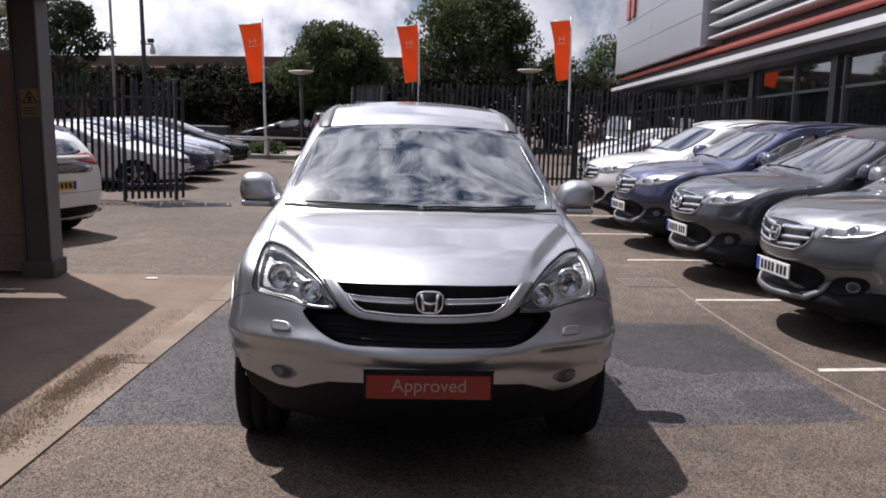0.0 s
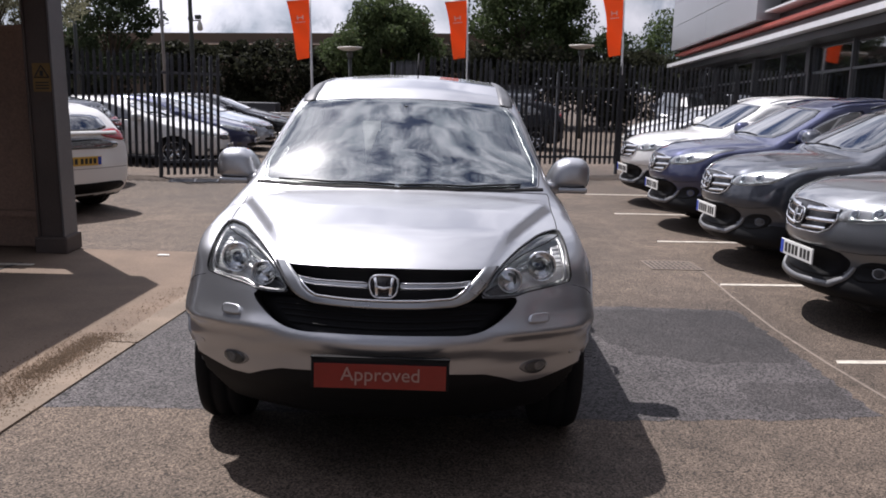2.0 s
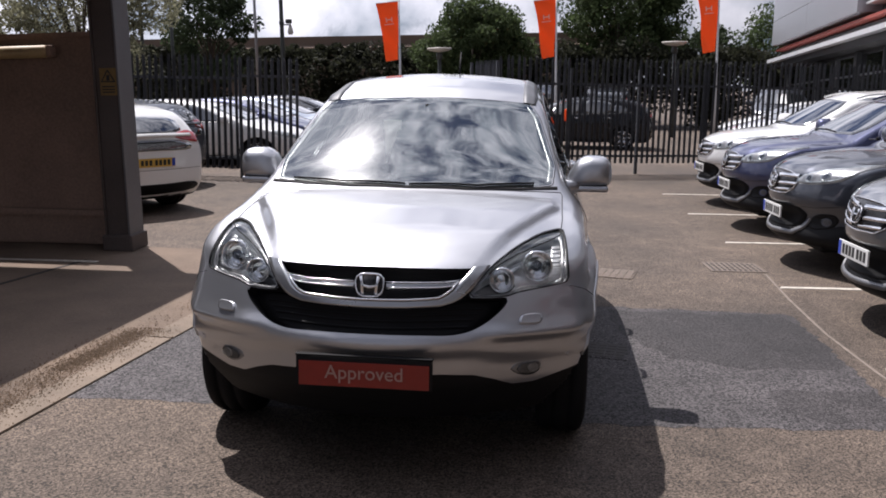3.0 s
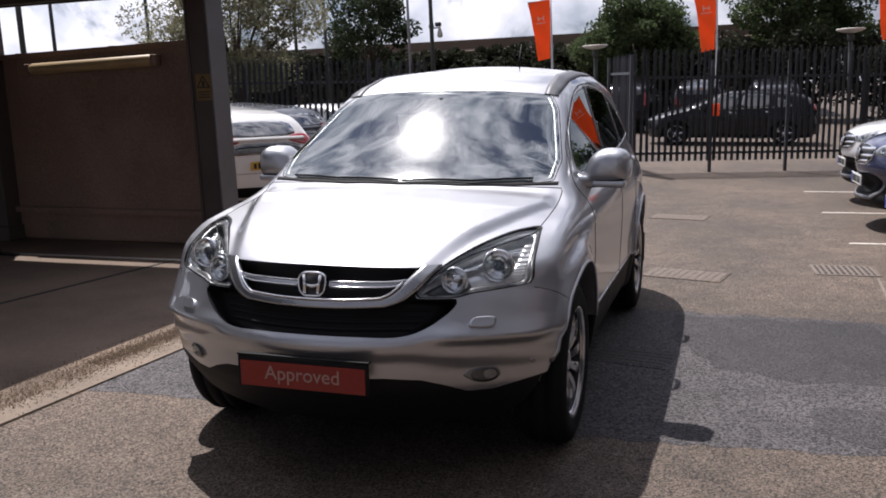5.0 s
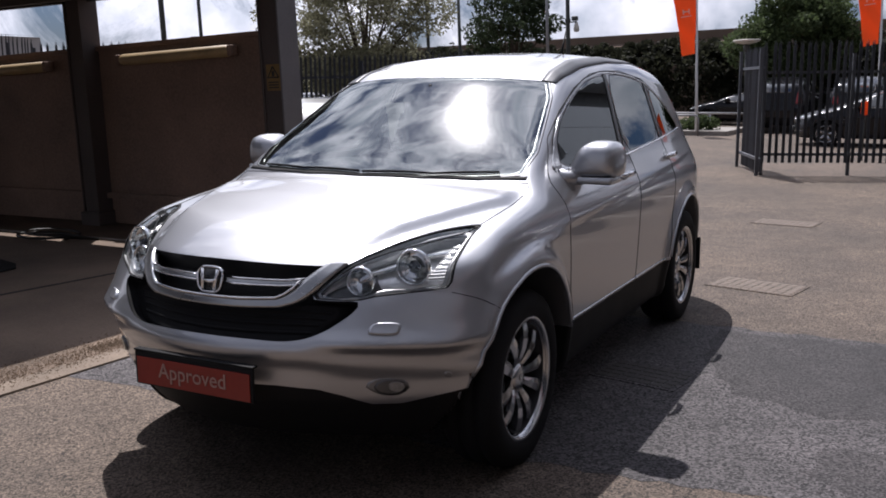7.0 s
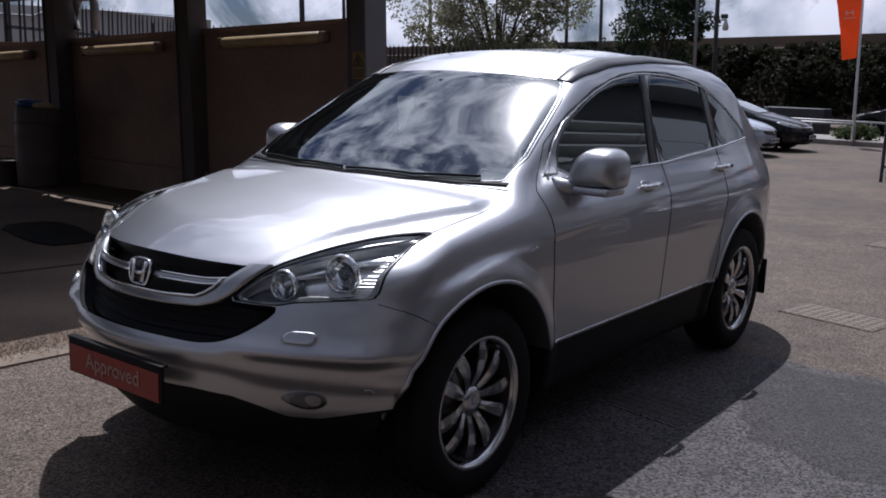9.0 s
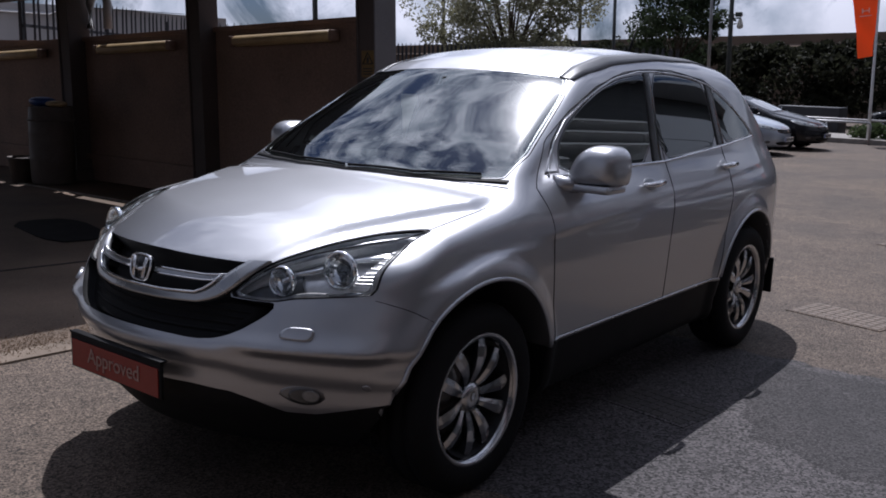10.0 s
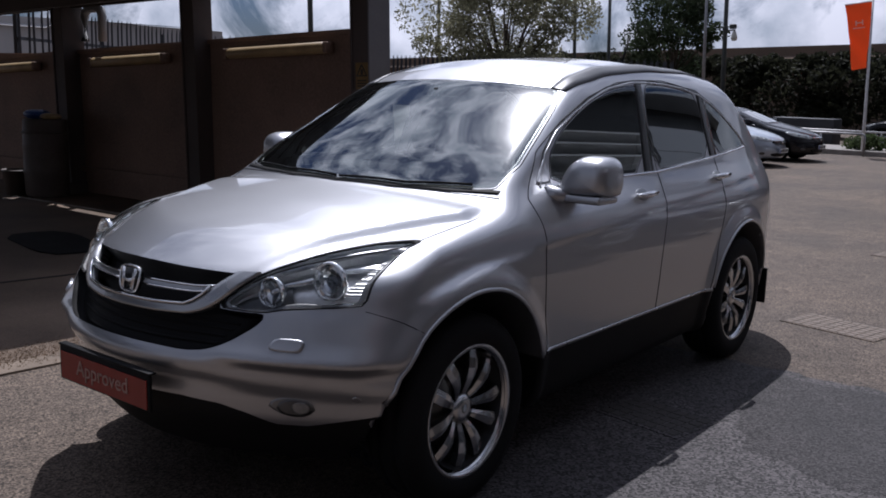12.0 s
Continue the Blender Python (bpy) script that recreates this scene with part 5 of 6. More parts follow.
thing("leaf_litter", (lv, lf), LITTER, "brown leaf litter and grit along the concrete edging", "litter", kind="stuff", smooth=False)

# ---- wash bay ----
def wall_y(x):
    return 5.17 + 0.045 * (x + 3.2)


def wall_top(x):
    return 2.02 + 0.047 * (x + 3.57)


wall = thing("wall_north", None, None, "dark brown boarded back wall of the wash bay", "wall", kind="structure")
for k in range(8):
    x0, x1 = -3.5 - 1.13 * k, -3.5 - 1.13 * (k + 1) + 0.002
    part("panel", prism([(x0, wall_y(x0) + 0.02), (x0, wall_y(x0) + 0.075), (x1, wall_y(x1) + 0.075), (x1, wall_y(x1) + 0.02)], 0.02, wall_top(x0) + 0.006), BOARDS, wall, smooth=False)
cap = []
for x in (-3.45, -12.6):
    cap += [(x, wall_y(x) - 0.02, wall_top(x)), (x, wall_y(x) + 0.14, wall_top(x)), (x, wall_y(x) + 0.14, wall_top(x) + 0.05), (x, wall_y(x) - 0.02, wall_top(x) + 0.05)]
part("capping", (cap, [(0, 1, 2, 3), (7, 6, 5, 4), (0, 4, 5, 1), (1, 5, 6, 2), (2, 6, 7, 3), (3, 7, 4, 0)]), BOARDS, wall, smooth=False)
part("backing", prism([(-3.5, wall_y(-3.5) + 0.06), (-3.5, wall_y(-3.5) + 0.10), (-12.6, wall_y(-12.6) + 0.10), (-12.6, wall_y(-12.6) + 0.06)], 0.0, 1.80), BOARDS, wall, smooth=False)
part("ledge", prism([(-3.5, wall_y(-3.5) - 0.05), (-3.5, wall_y(-3.5)), (-12.5, wall_y(-12.5)), (-12.5, wall_y(-12.5) - 0.05)], 0.30, 0.36), BOARDS, wall, smooth=False)


def column(x, y, w, d, hgt, sign=False, name="steel_column"):
    c = thing(name, None, None, "dark steel column of the wash bay canopy", "column", "canopy columns", "structure", at=Matrix.Translation((x, y, 0)) @ LEAN)
    part("web", block(w - 0.03, 0.016, hgt, (0, 0, hgt / 2)), STEELB, c, smooth=False)
    part("flange", block(0.02, d, hgt, (w / 2 - 0.01, 0, hgt / 2), 0.004, 1), STEELG if sign else STEELB, c, "pale grey flange" if sign else "", False)
    part("flange", block(0.02, d, hgt, (-w / 2 + 0.01, 0, hgt / 2), 0.004, 1), STEELB, c, smooth=False)
    part("casing", block(w - 0.05, 0.03, hgt, (0, -d / 2 + 0.03, hgt / 2), 0.004, 1), STEELB, c, smooth=False)
    part("base_plinth", block(w + 0.05, d + 0.06, 0.16, (0, 0, 0.08), 0.02, 2), STEELB, c, smooth=False)
    if sign:
        s = part("warning_sign", block(0.16, 0.004, 0.25, (0.02, -d / 2 + 0.008, 1.60), 0.001, 1), SIGNY, c, "dull yellow warning sign with a black triangle", False)
        for a, b in (((-0.065, 1.60), (0, 1.705)), ((0, 1.705), (0.065, 1.60)), ((0.065, 1.60), (-0.065, 1.60))):
            part("triangle_side", tube([(a[0] + 0.02, -d / 2 + 0.004, a[1]), (b[0] + 0.02, -d / 2 + 0.004, b[1])], 0.006, 5), SIGNK, s)
        part("symbol", block(0.03, 0.004, 0.05, (0.02, -d / 2 + 0.005, 1.635), 0.001, 1), SIGNK, s, smooth=False)
        for k in range(3):
            part("text_bar", block(0.12, 0.003, 0.012, (0.02, -d / 2 + 0.005, 1.555 - 0.025 * k)), SIGNK, s, smooth=False)
    return c


column(-3.365, 5.04, 0.25, 0.30, 2.62, True)
column(-5.98, 5.00, 0.24, 0.26, 2.6)
column(-8.50, 4.90, 0.26, 0.30, 2.6)
column(-11.4, 4.78, 0.32, 0.30, 2.6)
column(-3.95, -7.4, 0.32, 0.30, 2.6)
roof = thing("canopy_roof", None, None, "dark flat canopy roof over the wash bay", "roof", kind="structure", at=Matrix.Translation((-3.2, 5.15, 2.52)) @ LEAN)
part("deck", prism([(0, 0), (-0.65, -13), (-9.6, -13), (-9.6, -0.2)], 0.10, 0.18), ROOFING, roof, smooth=False)
part("fascia", join(prism([(0, 0), (-0.65, -13), (-0.72, -13), (-0.07, 0)], 0.0, 0.66), prism([(-0.07, 0), (-9.6, -0.42), (-9.6, -0.49), (-0.07, -0.07)], 0.0, 0.66)), ROOFING, roof, smooth=False)
for k in range(8):
    part("purlin", block(9.2, 0.09, 0.16, (-4.9, -0.8 - 1.6 * k, 0.02)), STEELB, roof, smooth=False)


def tube_light(x0, x1, name="tube_light"):
    xm, l = (x0 + x1) / 2, abs(x1 - x0)
    z = wall_top(xm) - 0.125
    t = thing(name, None, None, "long yellowed tube light mounted on the wash bay wall", "light", "wall tube lights", at=pose(xm, wall_y(xm) - 0.075, z, 0, -2.7, 2.6))
    part("diffuser", tube([(-l / 2, 0, 0), (-l / 2 + 0.03, 0, 0), (l / 2 - 0.03, 0, 0), (l / 2, 0, 0)], [0.045, 0.06, 0.06, 0.045], 14), TUBECOVER, t)
    part("end_cap", block(0.05, 0.12, 0.11, (-l / 2 - 0.02, 0.01, 0), 0.01), BOARDS, t)
    part("end_cap", block(0.05, 0.12, 0.11, (l / 2 + 0.02, 0.01, 0), 0.01), BOARDS, t)
    part("back_box", block(l, 0.05, 0.10, (0, 0.075, 0.0), 0.01), BOARDS, t)


tube_light(-4.06, -5.50)
tube_light(-6.62, -8.00)
tube_light(-9.3, -10.7)


def barrel(x, y):
    b = thing("water_barrel", lathe([(0.0, 0.0), (0.24, 0.0), (0.26, 0.03), (0.27, 0.30), (0.275, 0.32), (0.27, 0.34), (0.27, 0.62), (0.275, 0.64), (0.27, 0.66), (0.26, 0.95), (0.24, 0.97), (0, 0.97)], 28), BARREL, "grimy pale plastic barrel with cloths on top", "barrel", at=pose(x, y, 0.006))
    part("hoop", tube([(0.272 * math.cos(a), 0.272 * math.sin(a), 0.80) for a in np.linspace(0, 2 * math.pi, 24, endpoint=False)], 0.012, 6, True), BARREL, b)
    thing("blue_cloth", ellip((0, 0, 0), (0.19, 0.15, 0.06), 16, 2.2), BLUEP, "crumpled blue cloth on the barrel", "cloth", at=pose(x - 0.09, y - 0.05, 1.03))
    thing("tan_cloth", ellip((0, 0, 0), (0.15, 0.12, 0.04), 16, 2.2), TUBECOVER, "folded tan cloth on the barrel", "cloth", at=pose(x + 0.14, y, 1.01))


barrel(-8.38, 4.42)
thing("bucket", lathe([(0, 0), (0.12, 0), (0.16, 0.3), (0.17, 0.3), (0.165, 0.32), (0.15, 0.3), (0.11, 0.02), (0, 0.02)], 20), BARREL, "dark plastic bucket by the wall", "bucket", at=pose(-8.75, 4.2, 0.006))
coil = [(-5.75 + 0.34 * math.cos(a) + 0.02 * a, 4.0 + 0.22 * math.sin(a), 0.02 + 0.006 * a) for a in np.linspace(0, 12, 60)] + [(-5.1 - 0.06 * k, 4.15 - 0.02 * k * k * 0.1, 0.02) for k in range(8)]
thing("hose_coil", tube(coil, 0.014, 6), HOSE, "black rubber hose coiled on the wash slab", "hose")
mat_poly = spaced(rounded([(-5.9, 2.55), (-4.6, 2.30), (-4.5, 2.85), (-5.7, 3.15)], 1), 0.2)
thing("rubber_mat", prism([tuple(p) for p in mat_poly], 0.006, 0.018), RUBBER, "black rubber mat lying on the wash slab", "mat", smooth=False)
thing("drain_pipe", tube([(-8.35, 5.0, 1.95), (-8.35, 5.0, 2.25), (-8.33, 5.0, 2.32), (-8.25, 5.0, 2.36), (-8.05, 5.0, 2.36), (-7.98, 5.0, 2.33), (-7.96, 5.0, 2.26), (-7.96, 5.0, 1.95)], 0.055, 12), PIPE, "pale grey bent drain pipe beside the column", "pipe")

# ---- fences ----
def pale_mesh(h):
    """One W-section fence pale with a split, pointed head."""
    xs = [-0.026, -0.017, -0.008, 0.0, 0.008, 0.017, 0.026]
    ys = [0.0, -0.012, -0.002, -0.014, -0.002, -0.012, 0.0]
    tops = [h - 0.11, h - 0.02, h - 0.10, h, h - 0.10, h - 0.02, h - 0.11]
    v = [(x, y, 0.0) for x, y in zip(xs, ys)] + [(x, y, t) for x, y, t in zip(xs, ys, tops)]
    v += [(x, y + 0.003, z) for x, y, z in v]
    f = []
    for k in range(6):
        f += [(k, k + 1, k + 8, k + 7), (k + 14, k + 21, k + 22, k + 15), (k + 7, k + 8, k + 22, k + 21)]
    f += [(0, 7, 21, 14), (6, 20, 27, 13)]
    return v, f


PALE, PALEG = mesh("pale", pale_mesh(1.95), FENCE, False), mesh("pale", pale_mesh(1.95), FENCEG, False)


def fence(a, b, label, name="palisade_fence", pale=PALE, mat=FENCE, gap=0.108, height=2.05, post_gap=2.75, bend=0.0, ground_gap=0.13):
    a, b = Vector((*a, 0)), Vector((*b, 0))
    d = b - a
    ob = thing(name, None, None, label, "fence", at=Matrix.Translation(a) @ pose(0, 0, 0, 0, 0, math.degrees(math.atan2(d.y, d.x))))
    n, l = int(d.length / gap), d.length
    s = height / 2.05
    for k in range(n + 1):
        p = new("pale", pale)
        p.parent = ob
        rr = math.sin(k * 12.9898) * 43758.5453
        rr -= math.floor(rr)
        p.matrix_local = pose(k * gap, -0.03, ground_gap, 0.6 * (rr - 0.5), 1.2 * (rr - 0.5), 0) @ Matrix.Diagonal((1, 1, s * (1 + 0.006 * rr), 1))
    for z in (0.24 + ground_gap * 0.5, 1.66 * s):
        part("rail", block(l, 0.045, 0.045, (l / 2, 0, z)), mat, ob, smooth=False)
    for k in range(int(l / post_gap) + 1):
        part("post", block(0.05, 0.05, 1.95 * s, (min(k * post_gap, l), 0.045, 0.975 * s)), mat, ob, smooth=False)
    return ob


fence((-12.5, 12.0), (-4.55, 12.05), "dark palisade security fence along the yard")
fence((-4.45, 11.75), (-3.58, 12.25), "open grey palisade gate leaf", "palisade_gate", PALEG, FENCEG, 0.105, 2.1, 0.85, ground_gap=0.04)
fence((-0.22, 13.55), (10.5, 17.4), "dark palisade security fence on rails, beside parked cars", post_gap=1.36, ground_gap=0.21)
fence((-0.24, 13.45), (-0.86, 15.1), "grey palisade gate leaf standing open", "palisade_gate", PALEG, FENCEG, 0.105, 2.15, 1.7, ground_gap=0.04)
fence((-10.6, 5.3), (-14.3, 11.0), "dark palisade fence behind the wash bay", gap=0.2, height=2.5)
fence((-14.3, 11.0), (-12.5, 12.0), "dark palisade fence at the yard corner", gap=0.16, height=2.45)
grid = thing("ground_grid", None, None, "flat rusty grid lying on the asphalt", "grate", at=pose(-3.4, 11.2, 0.01, 0, 0, 12))
for k in range(6):
    part("bar", block(1.5, 0.03, 0.008, (0, 0.09 * k, 0)), FENCEG, grid, smooth=False)
for k in range(5):
    part("cross_bar", block(0.03, 0.48, 0.008, (-0.7 + 0.35 * k, 0.22, 0.001)), FENCEG, grid, smooth=False)

# ---- parked cars ----
SUV = dict(top=[(-0.2, 0.86), (0.06, 0.90), (0.14, 0.945), (0.28, 0.99), (0.5, 1.035), (0.8, 1.075), (1.05, 1.10), (1.10, 1.112), (1.80, 1.51), (2.1, 1.605), (2.6, 1.65), (3.1, 1.64), (3.7, 1.57), (4.2, 1.46), (4.7, 1.36)],
           prof=[(0.1, 0.78), (0.3, 0.86), (0.5, 0.892), (0.62, 0.888), (0.8, 0.903), (0.95, 0.905), (1.0, 0.89), (1.08, 0.85), (1.12, 0.825), (1.52, 0.655), (1.7, 0.59)],
           plan=PLAN, nose=[(0.2, 0.22), (0.28, 0.08), (0.33, 0.048), (0.38, 0.062), (0.45, 0.105), (0.52, 0.112), (0.57, 0.085), (0.62, 0.040), (0.68, 0.036), (0.76, 0.048), (0.84, 0.066), (0.90, 0.090), (0.95, 0.14), (1.1, 0.45)],
           tail=[(0.2, 4.40), (0.4, 4.52), (0.7, 4.55), (0.9, 4.50), (1.1, 4.46), (1.4, 4.36), (1.6, 4.22)], rake=0.15, crown=0.10, hoodcrown=0.05, bow=0.50, flare=(0.022, 0.11))
HATCH = dict(top=[(-0.2, 0.68), (0.1, 0.73), (0.2, 0.76), (0.45, 0.85), (0.75, 0.93), (0.95, 0.985), (1.0, 0.995), (1.80, 1.34), (2.1, 1.43), (2.5, 1.47), (2.9, 1.465), (3.5, 1.42), (4.0, 1.33), (4.5, 1.2)],
             prof=[(0.1, 0.76), (0.3, 0.83), (0.5, 0.86), (0.75, 0.875), (0.85, 0.865), (0.98, 0.82), (1.35, 0.65), (1.6, 0.55)],
             plan=[(-0.2, 0.86), (0.35, 0.95), (0.7, 0.99), (0.95, 1.0), (3.3, 1.0), (3.8, 0.985), (4.1, 0.94), (4.3, 0.85), (4.6, 0.75)], nose=[(0.15, 0.14), (0.28, 0.06), (0.4, 0.04), (0.55, 0.05), (0.68, 0.08), (0.75, 0.14), (0.95, 0.4)],
             tail=[(0.2, 4.10), (0.35, 4.26), (0.6, 4.28), (0.9, 4.25), (1.0, 4.22), (1.15, 4.10), (1.4, 3.88), (1.6, 3.7)], rake=0.15, crown=0.10, hoodcrown=0.05, wheels=(0.85, 3.42), arch=0.36, wz=0.315, base=0.2)


def parked_car(kind, label, paint, at, h, style="suv", rear_plate=False, front_plate=True):
    """A whole parked car at moderate detail."""
    f = car_form(crease=0.020, **kind)
    suv = style == "suv"
    v, q = net(f, (-1.0, -0.1, 0.12), (1.0, 4.65, 1.74), h)
    car = thing("parked_car", None, None, label, "car", at=at)
    c = v[q].mean(1)
    wy, wz, ar = kind.get("wheels", (0.925, 3.545)), kind.get("wz", 0.36), kind.get("arch", 0.415)
    line = 0.47 if suv else 0.24
    low = c[:, 2] < (0.30 if suv else 0.24)
    low |= suv & (c[:, 2] < 0.46) & (c[:, 1] > 0.9)
    low |= suv & (c[:, 1] < 0.9) & (c[:, 2] < 0.43 + 0.04 * np.abs(c[:, 0]))
    for w in wy:
        low |= np.hypot(c[:, 1] - w, c[:, 2] - wz) < ar * 1.02
    part("body", subset(v, q, ~low), paint, car)
    part("cladding", subset(v, q, low), PLASTIC, car, "black lower cladding")
    sc = 1.0 if suv else 0.9
    dz = 0.0 if suv else -0.145
    t0, t1 = (1.13, 1.81) if suv else (1.04, 1.79)
    half = [(0, t0 + 0.02), (0.35, t0 + 0.05), (0.70 * (1 if suv else 0.93), t0 + 0.15), (0.585 * (1 if suv else 0.93), t1 + 0.05), (0.3, t1), (0, t1 - 0.01)]
    part("windscreen", patch(f, both(half), "z", 0.004, 0.01, 8, 1), CARGLASS, car)
    b0 = 1.125 if suv else 0.985
    for s in "xX":
        sx = 1 if s == "x" else -1
        wf = [(1.42, b0), (1.72, b0 + 0.19), (2.05, b0 + 0.33), (2.34, b0 + 0.385), (2.30, b0 + 0.01)]
        wr = [(2.38, b0 + 0.01), (2.43, b0 + 0.39), (2.85, b0 + 0.375), (3.12, b0 + 0.32), (3.08, b0 + 0.04)]
        wq = [(3.16, b0 + 0.045), (3.2, b0 + 0.30), (3.42, b0 + 0.20), (3.58, b0 + 0.09)]
        for nm, w in (("door_window", wf), ("door_window", wr), ("quarter_window", wq)):
            part(nm, patch(f, w, s, 0.004, 0.008, 5, 1), CARGLASS, car)
        part("window_trim", band(f, [(1.36, b0 - 0.018), (2.3, b0 - 0.012), (3.1, b0 + 0.018), (3.62, b0 + 0.065)], [(1.36, b0 - 0.006), (2.3, b0), (3.1, b0 + 0.03), (3.62, b0 + 0.077)], s, 0.006, 0.01, 1, 0.1), SKID, car)
        for d in ([(1.30, b0), (1.33, 0.5), (2.36, 0.48), (2.38, b0)], [(2.36, 0.48), (3.0, 0.48), (3.12, 0.85), (3.13, b0)]):
            part("shut_line", seam(f, d, s, 0.003, -0.0005, False, 0.08), PLASTIC, car)
        for y0, z0 in ((2.2, b0 - 0.11), (3.0, b0 - 0.09)):
            p, n = onto(f, [(y0, z0)], s)
            part("handle", moved(tube([(0.005 * sx, -0.09, 0), (0.03 * sx, -0.07, 0), (0.03 * sx, 0.07, 0), (0.005 * sx, 0.09, 0)], 0.013, 6), pose(*p[0])), CHROME, car)
        part("wheel_arch_lip", arch_lip(f, wy[0], sx, ar + 0.008, wz, 0.014), PLASTIC if suv else paint, car)
        part("wheel_arch_lip", arch_lip(f, wy[1], sx, ar + 0.008, wz, 0.014), PLASTIC if suv else paint, car)
        # lamps
        if suv:
            hl = [(0.385, 0.800), (0.40, 0.865), (0.50, 0.918), (0.64, 0.956), (0.78, 0.998), (0.835, 1.012), (0.845, 0.985), (0.825, 0.905), (0.74, 0.845), (0.56, 0.808)]
        else:
            hl = [(0.36, 0.67), (0.45, 0.735), (0.62, 0.785), (0.80, 0.825), (0.85, 0.80), (0.80, 0.72), (0.60, 0.66), (0.45, 0.645)]
        hl = [(sx * x, z) for x, z in hl]
        lamp = part("headlight", patch(f, hl, "y", 0.003, 0.02, 6, 1), LAMPGREY, car, "clear headlight")
        for cx, cz, r in ((0.49, 0.86, 0.036), (0.63, 0.888, 0.042)) if suv else ((0.52, 0.70, 0.032), (0.66, 0.735, 0.032)):
            part("lamp_ring", band(f, oval((sx * cx, cz), r, r, 18), oval((sx * cx, cz), r * 0.7, r * 0.7, 18), "y", 0.008, 0.006, 1, 0.02, True), REFLECTOR, lamp)
            part("bulb_lens", patch(f, oval((sx * cx, cz), r * 0.62, r * 0.62, 14), "y", 0.006, 0.004, 3, 0), LENSDARK, lamp)
        if suv:
            part("lamp_strip", band(f, [(sx * 0.46, 0.818), (sx * 0.60, 0.830), (sx * 0.74, 0.862), (sx * 0.80, 0.905)], [(sx * 0.46, 0.828), (sx * 0.60, 0.840), (sx * 0.735, 0.872), (sx * 0.79, 0.910)], "y", 0.008, 0.006, 1), REFLECTOR, lamp)
        lc = part("lens_cover", patch(f, hl, "y", 0.012, 0.010, 6, 1), CLEAR, lamp)
        lc.visible_shadow = False
        if suv:
            pod = part("fog_light", patch(f, [(sx * x, z) for x, z in ((0.47, 0.44), (0.52, 0.525), (0.62, 0.560), (0.74, 0.565), (0.755, 0.50), (0.70, 0.435), (0.56, 0.405))], "y", 0.004, 0.012, 6, 1), PLASTIC, car, "fog light in a black recess")
            part("fog_rim", band(f, oval((sx * 0.655, 0.487), 0.045, 0.040, 18), oval((sx * 0.655, 0.487), 0.036, 0.032, 18), "y", 0.010, 0.008, 1, 0.02, True), GREYMET, pod)
            part("fog_lens", patch(f, oval((sx * 0.655, 0.487), 0.034, 0.030, 16), "y", 0.008, 0.006, 4, 0), LAMPDARK, pod)
            part("bumper_crease", seam(f, [(sx * 0.42, 0.600), (sx * 0.60, 0.606), (sx * 0.80, 0.640)], "y", 0.003, -0.001), PLASTIC, car)
        else:
            part("fog_light", patch(f, oval((sx * 0.64, 0.36), 0.06, 0.035, 16), "y", 0.005, 0.012, 4, 0), LAMPDARK, car)
        if not suv:
            part("tail_light", patch(f, [(sx * 0.34, 1.00), (sx * 0.68, 0.93), (sx * 0.745, 0.95), (sx * 0.72, 1.05), (sx * 0.58, 1.10), (sx * 0.36, 1.06)], "r", 0.010, 0.02, 5, 1), REDLENS, car, "red tail light")
        tl = [(sx * 0.50, 0.86), (sx * 0.66, 0.85), (sx * 0.655, 1.02), (sx * 0.60, 1.12), (sx * 0.56, 1.3 if suv else 1.1), (sx * 0.52, 1.02)]
        if suv:
            part("tail_light", patch(f, tl, "r", 0.008, 0.02, 5, 1), REDLENS, car, "red tail light")
        mz = b0 + 0.06
        mir = part("door_mirror", moved(mirror_shell(sx), pose(sx * (0.952 * sc + 0.02) - sx * 0.918, -0.155, mz - 1.172)), paint, car)
        part("mirror_base", tube([(sx * 0.80 * sc, 1.45, b0 - 0.01), (sx * 0.90 * sc, 1.5, mz - 0.05)], 0.025, 8), PLASTIC, mir)
        for y in wy:
            make_wheel(car, sx * (0.785 if suv else 0.75), y, wz, sx, 10, wz, wz * 0.68, False)
    # front grille with bars
    gz = 0 if suv else -0.14
    if suv:
        g = both([(0, 0.690), (0.25, 0.698), (0.345, 0.745), (0.38, 0.805), (0.374, 0.868), (0.20, 0.895), (0, 0.900)])
        gr = part("grille", patch(f, g, "y", 0.003, 0.015, 6, 1), GLOSSBLACK, car)
        for z, hw, t in ((0.712, 0.300, 0.020), (0.768, 0.362, 0.024), (0.838, 0.372, 0.028)):
            for a in (-1, 1):
                part("grille_bar", band(f, [(a * 0.055, z), (a * hw, z + 0.014)], [(a * 0.055, z + t), (a * (hw + 0.008), z + t + 0.016)], "y", 0.013, 0.02, 2, 0.06), CHROME, gr)
        part("grille_frame", seam(f, g, "y", 0.006, 0.006, True), CHROME, gr)
        fr = rounded([(-0.062, 0.735), (0.062, 0.735), (0.072, 0.845), (-0.072, 0.845)], 2)
        part("badge", patch(f, fr, "y", 0.022, 0.02, 4, 0, 0.02), GLOSSBLACK, gr)
        part("badge_frame", seam(f, fr, "y", 0.006, 0.024, True, 0.02), CHROME, gr)
        for a in (-1, 1):
            part("badge_bar", seam(f, [(a * 0.030, 0.755), (a * 0.040, 0.828)], "y", 0.008, 0.026), CHROME, gr)
        part("badge_bar", seam(f, [(-0.034, 0.790), (0.034, 0.790)], "y", 0.008, 0.026), CHROME, gr)
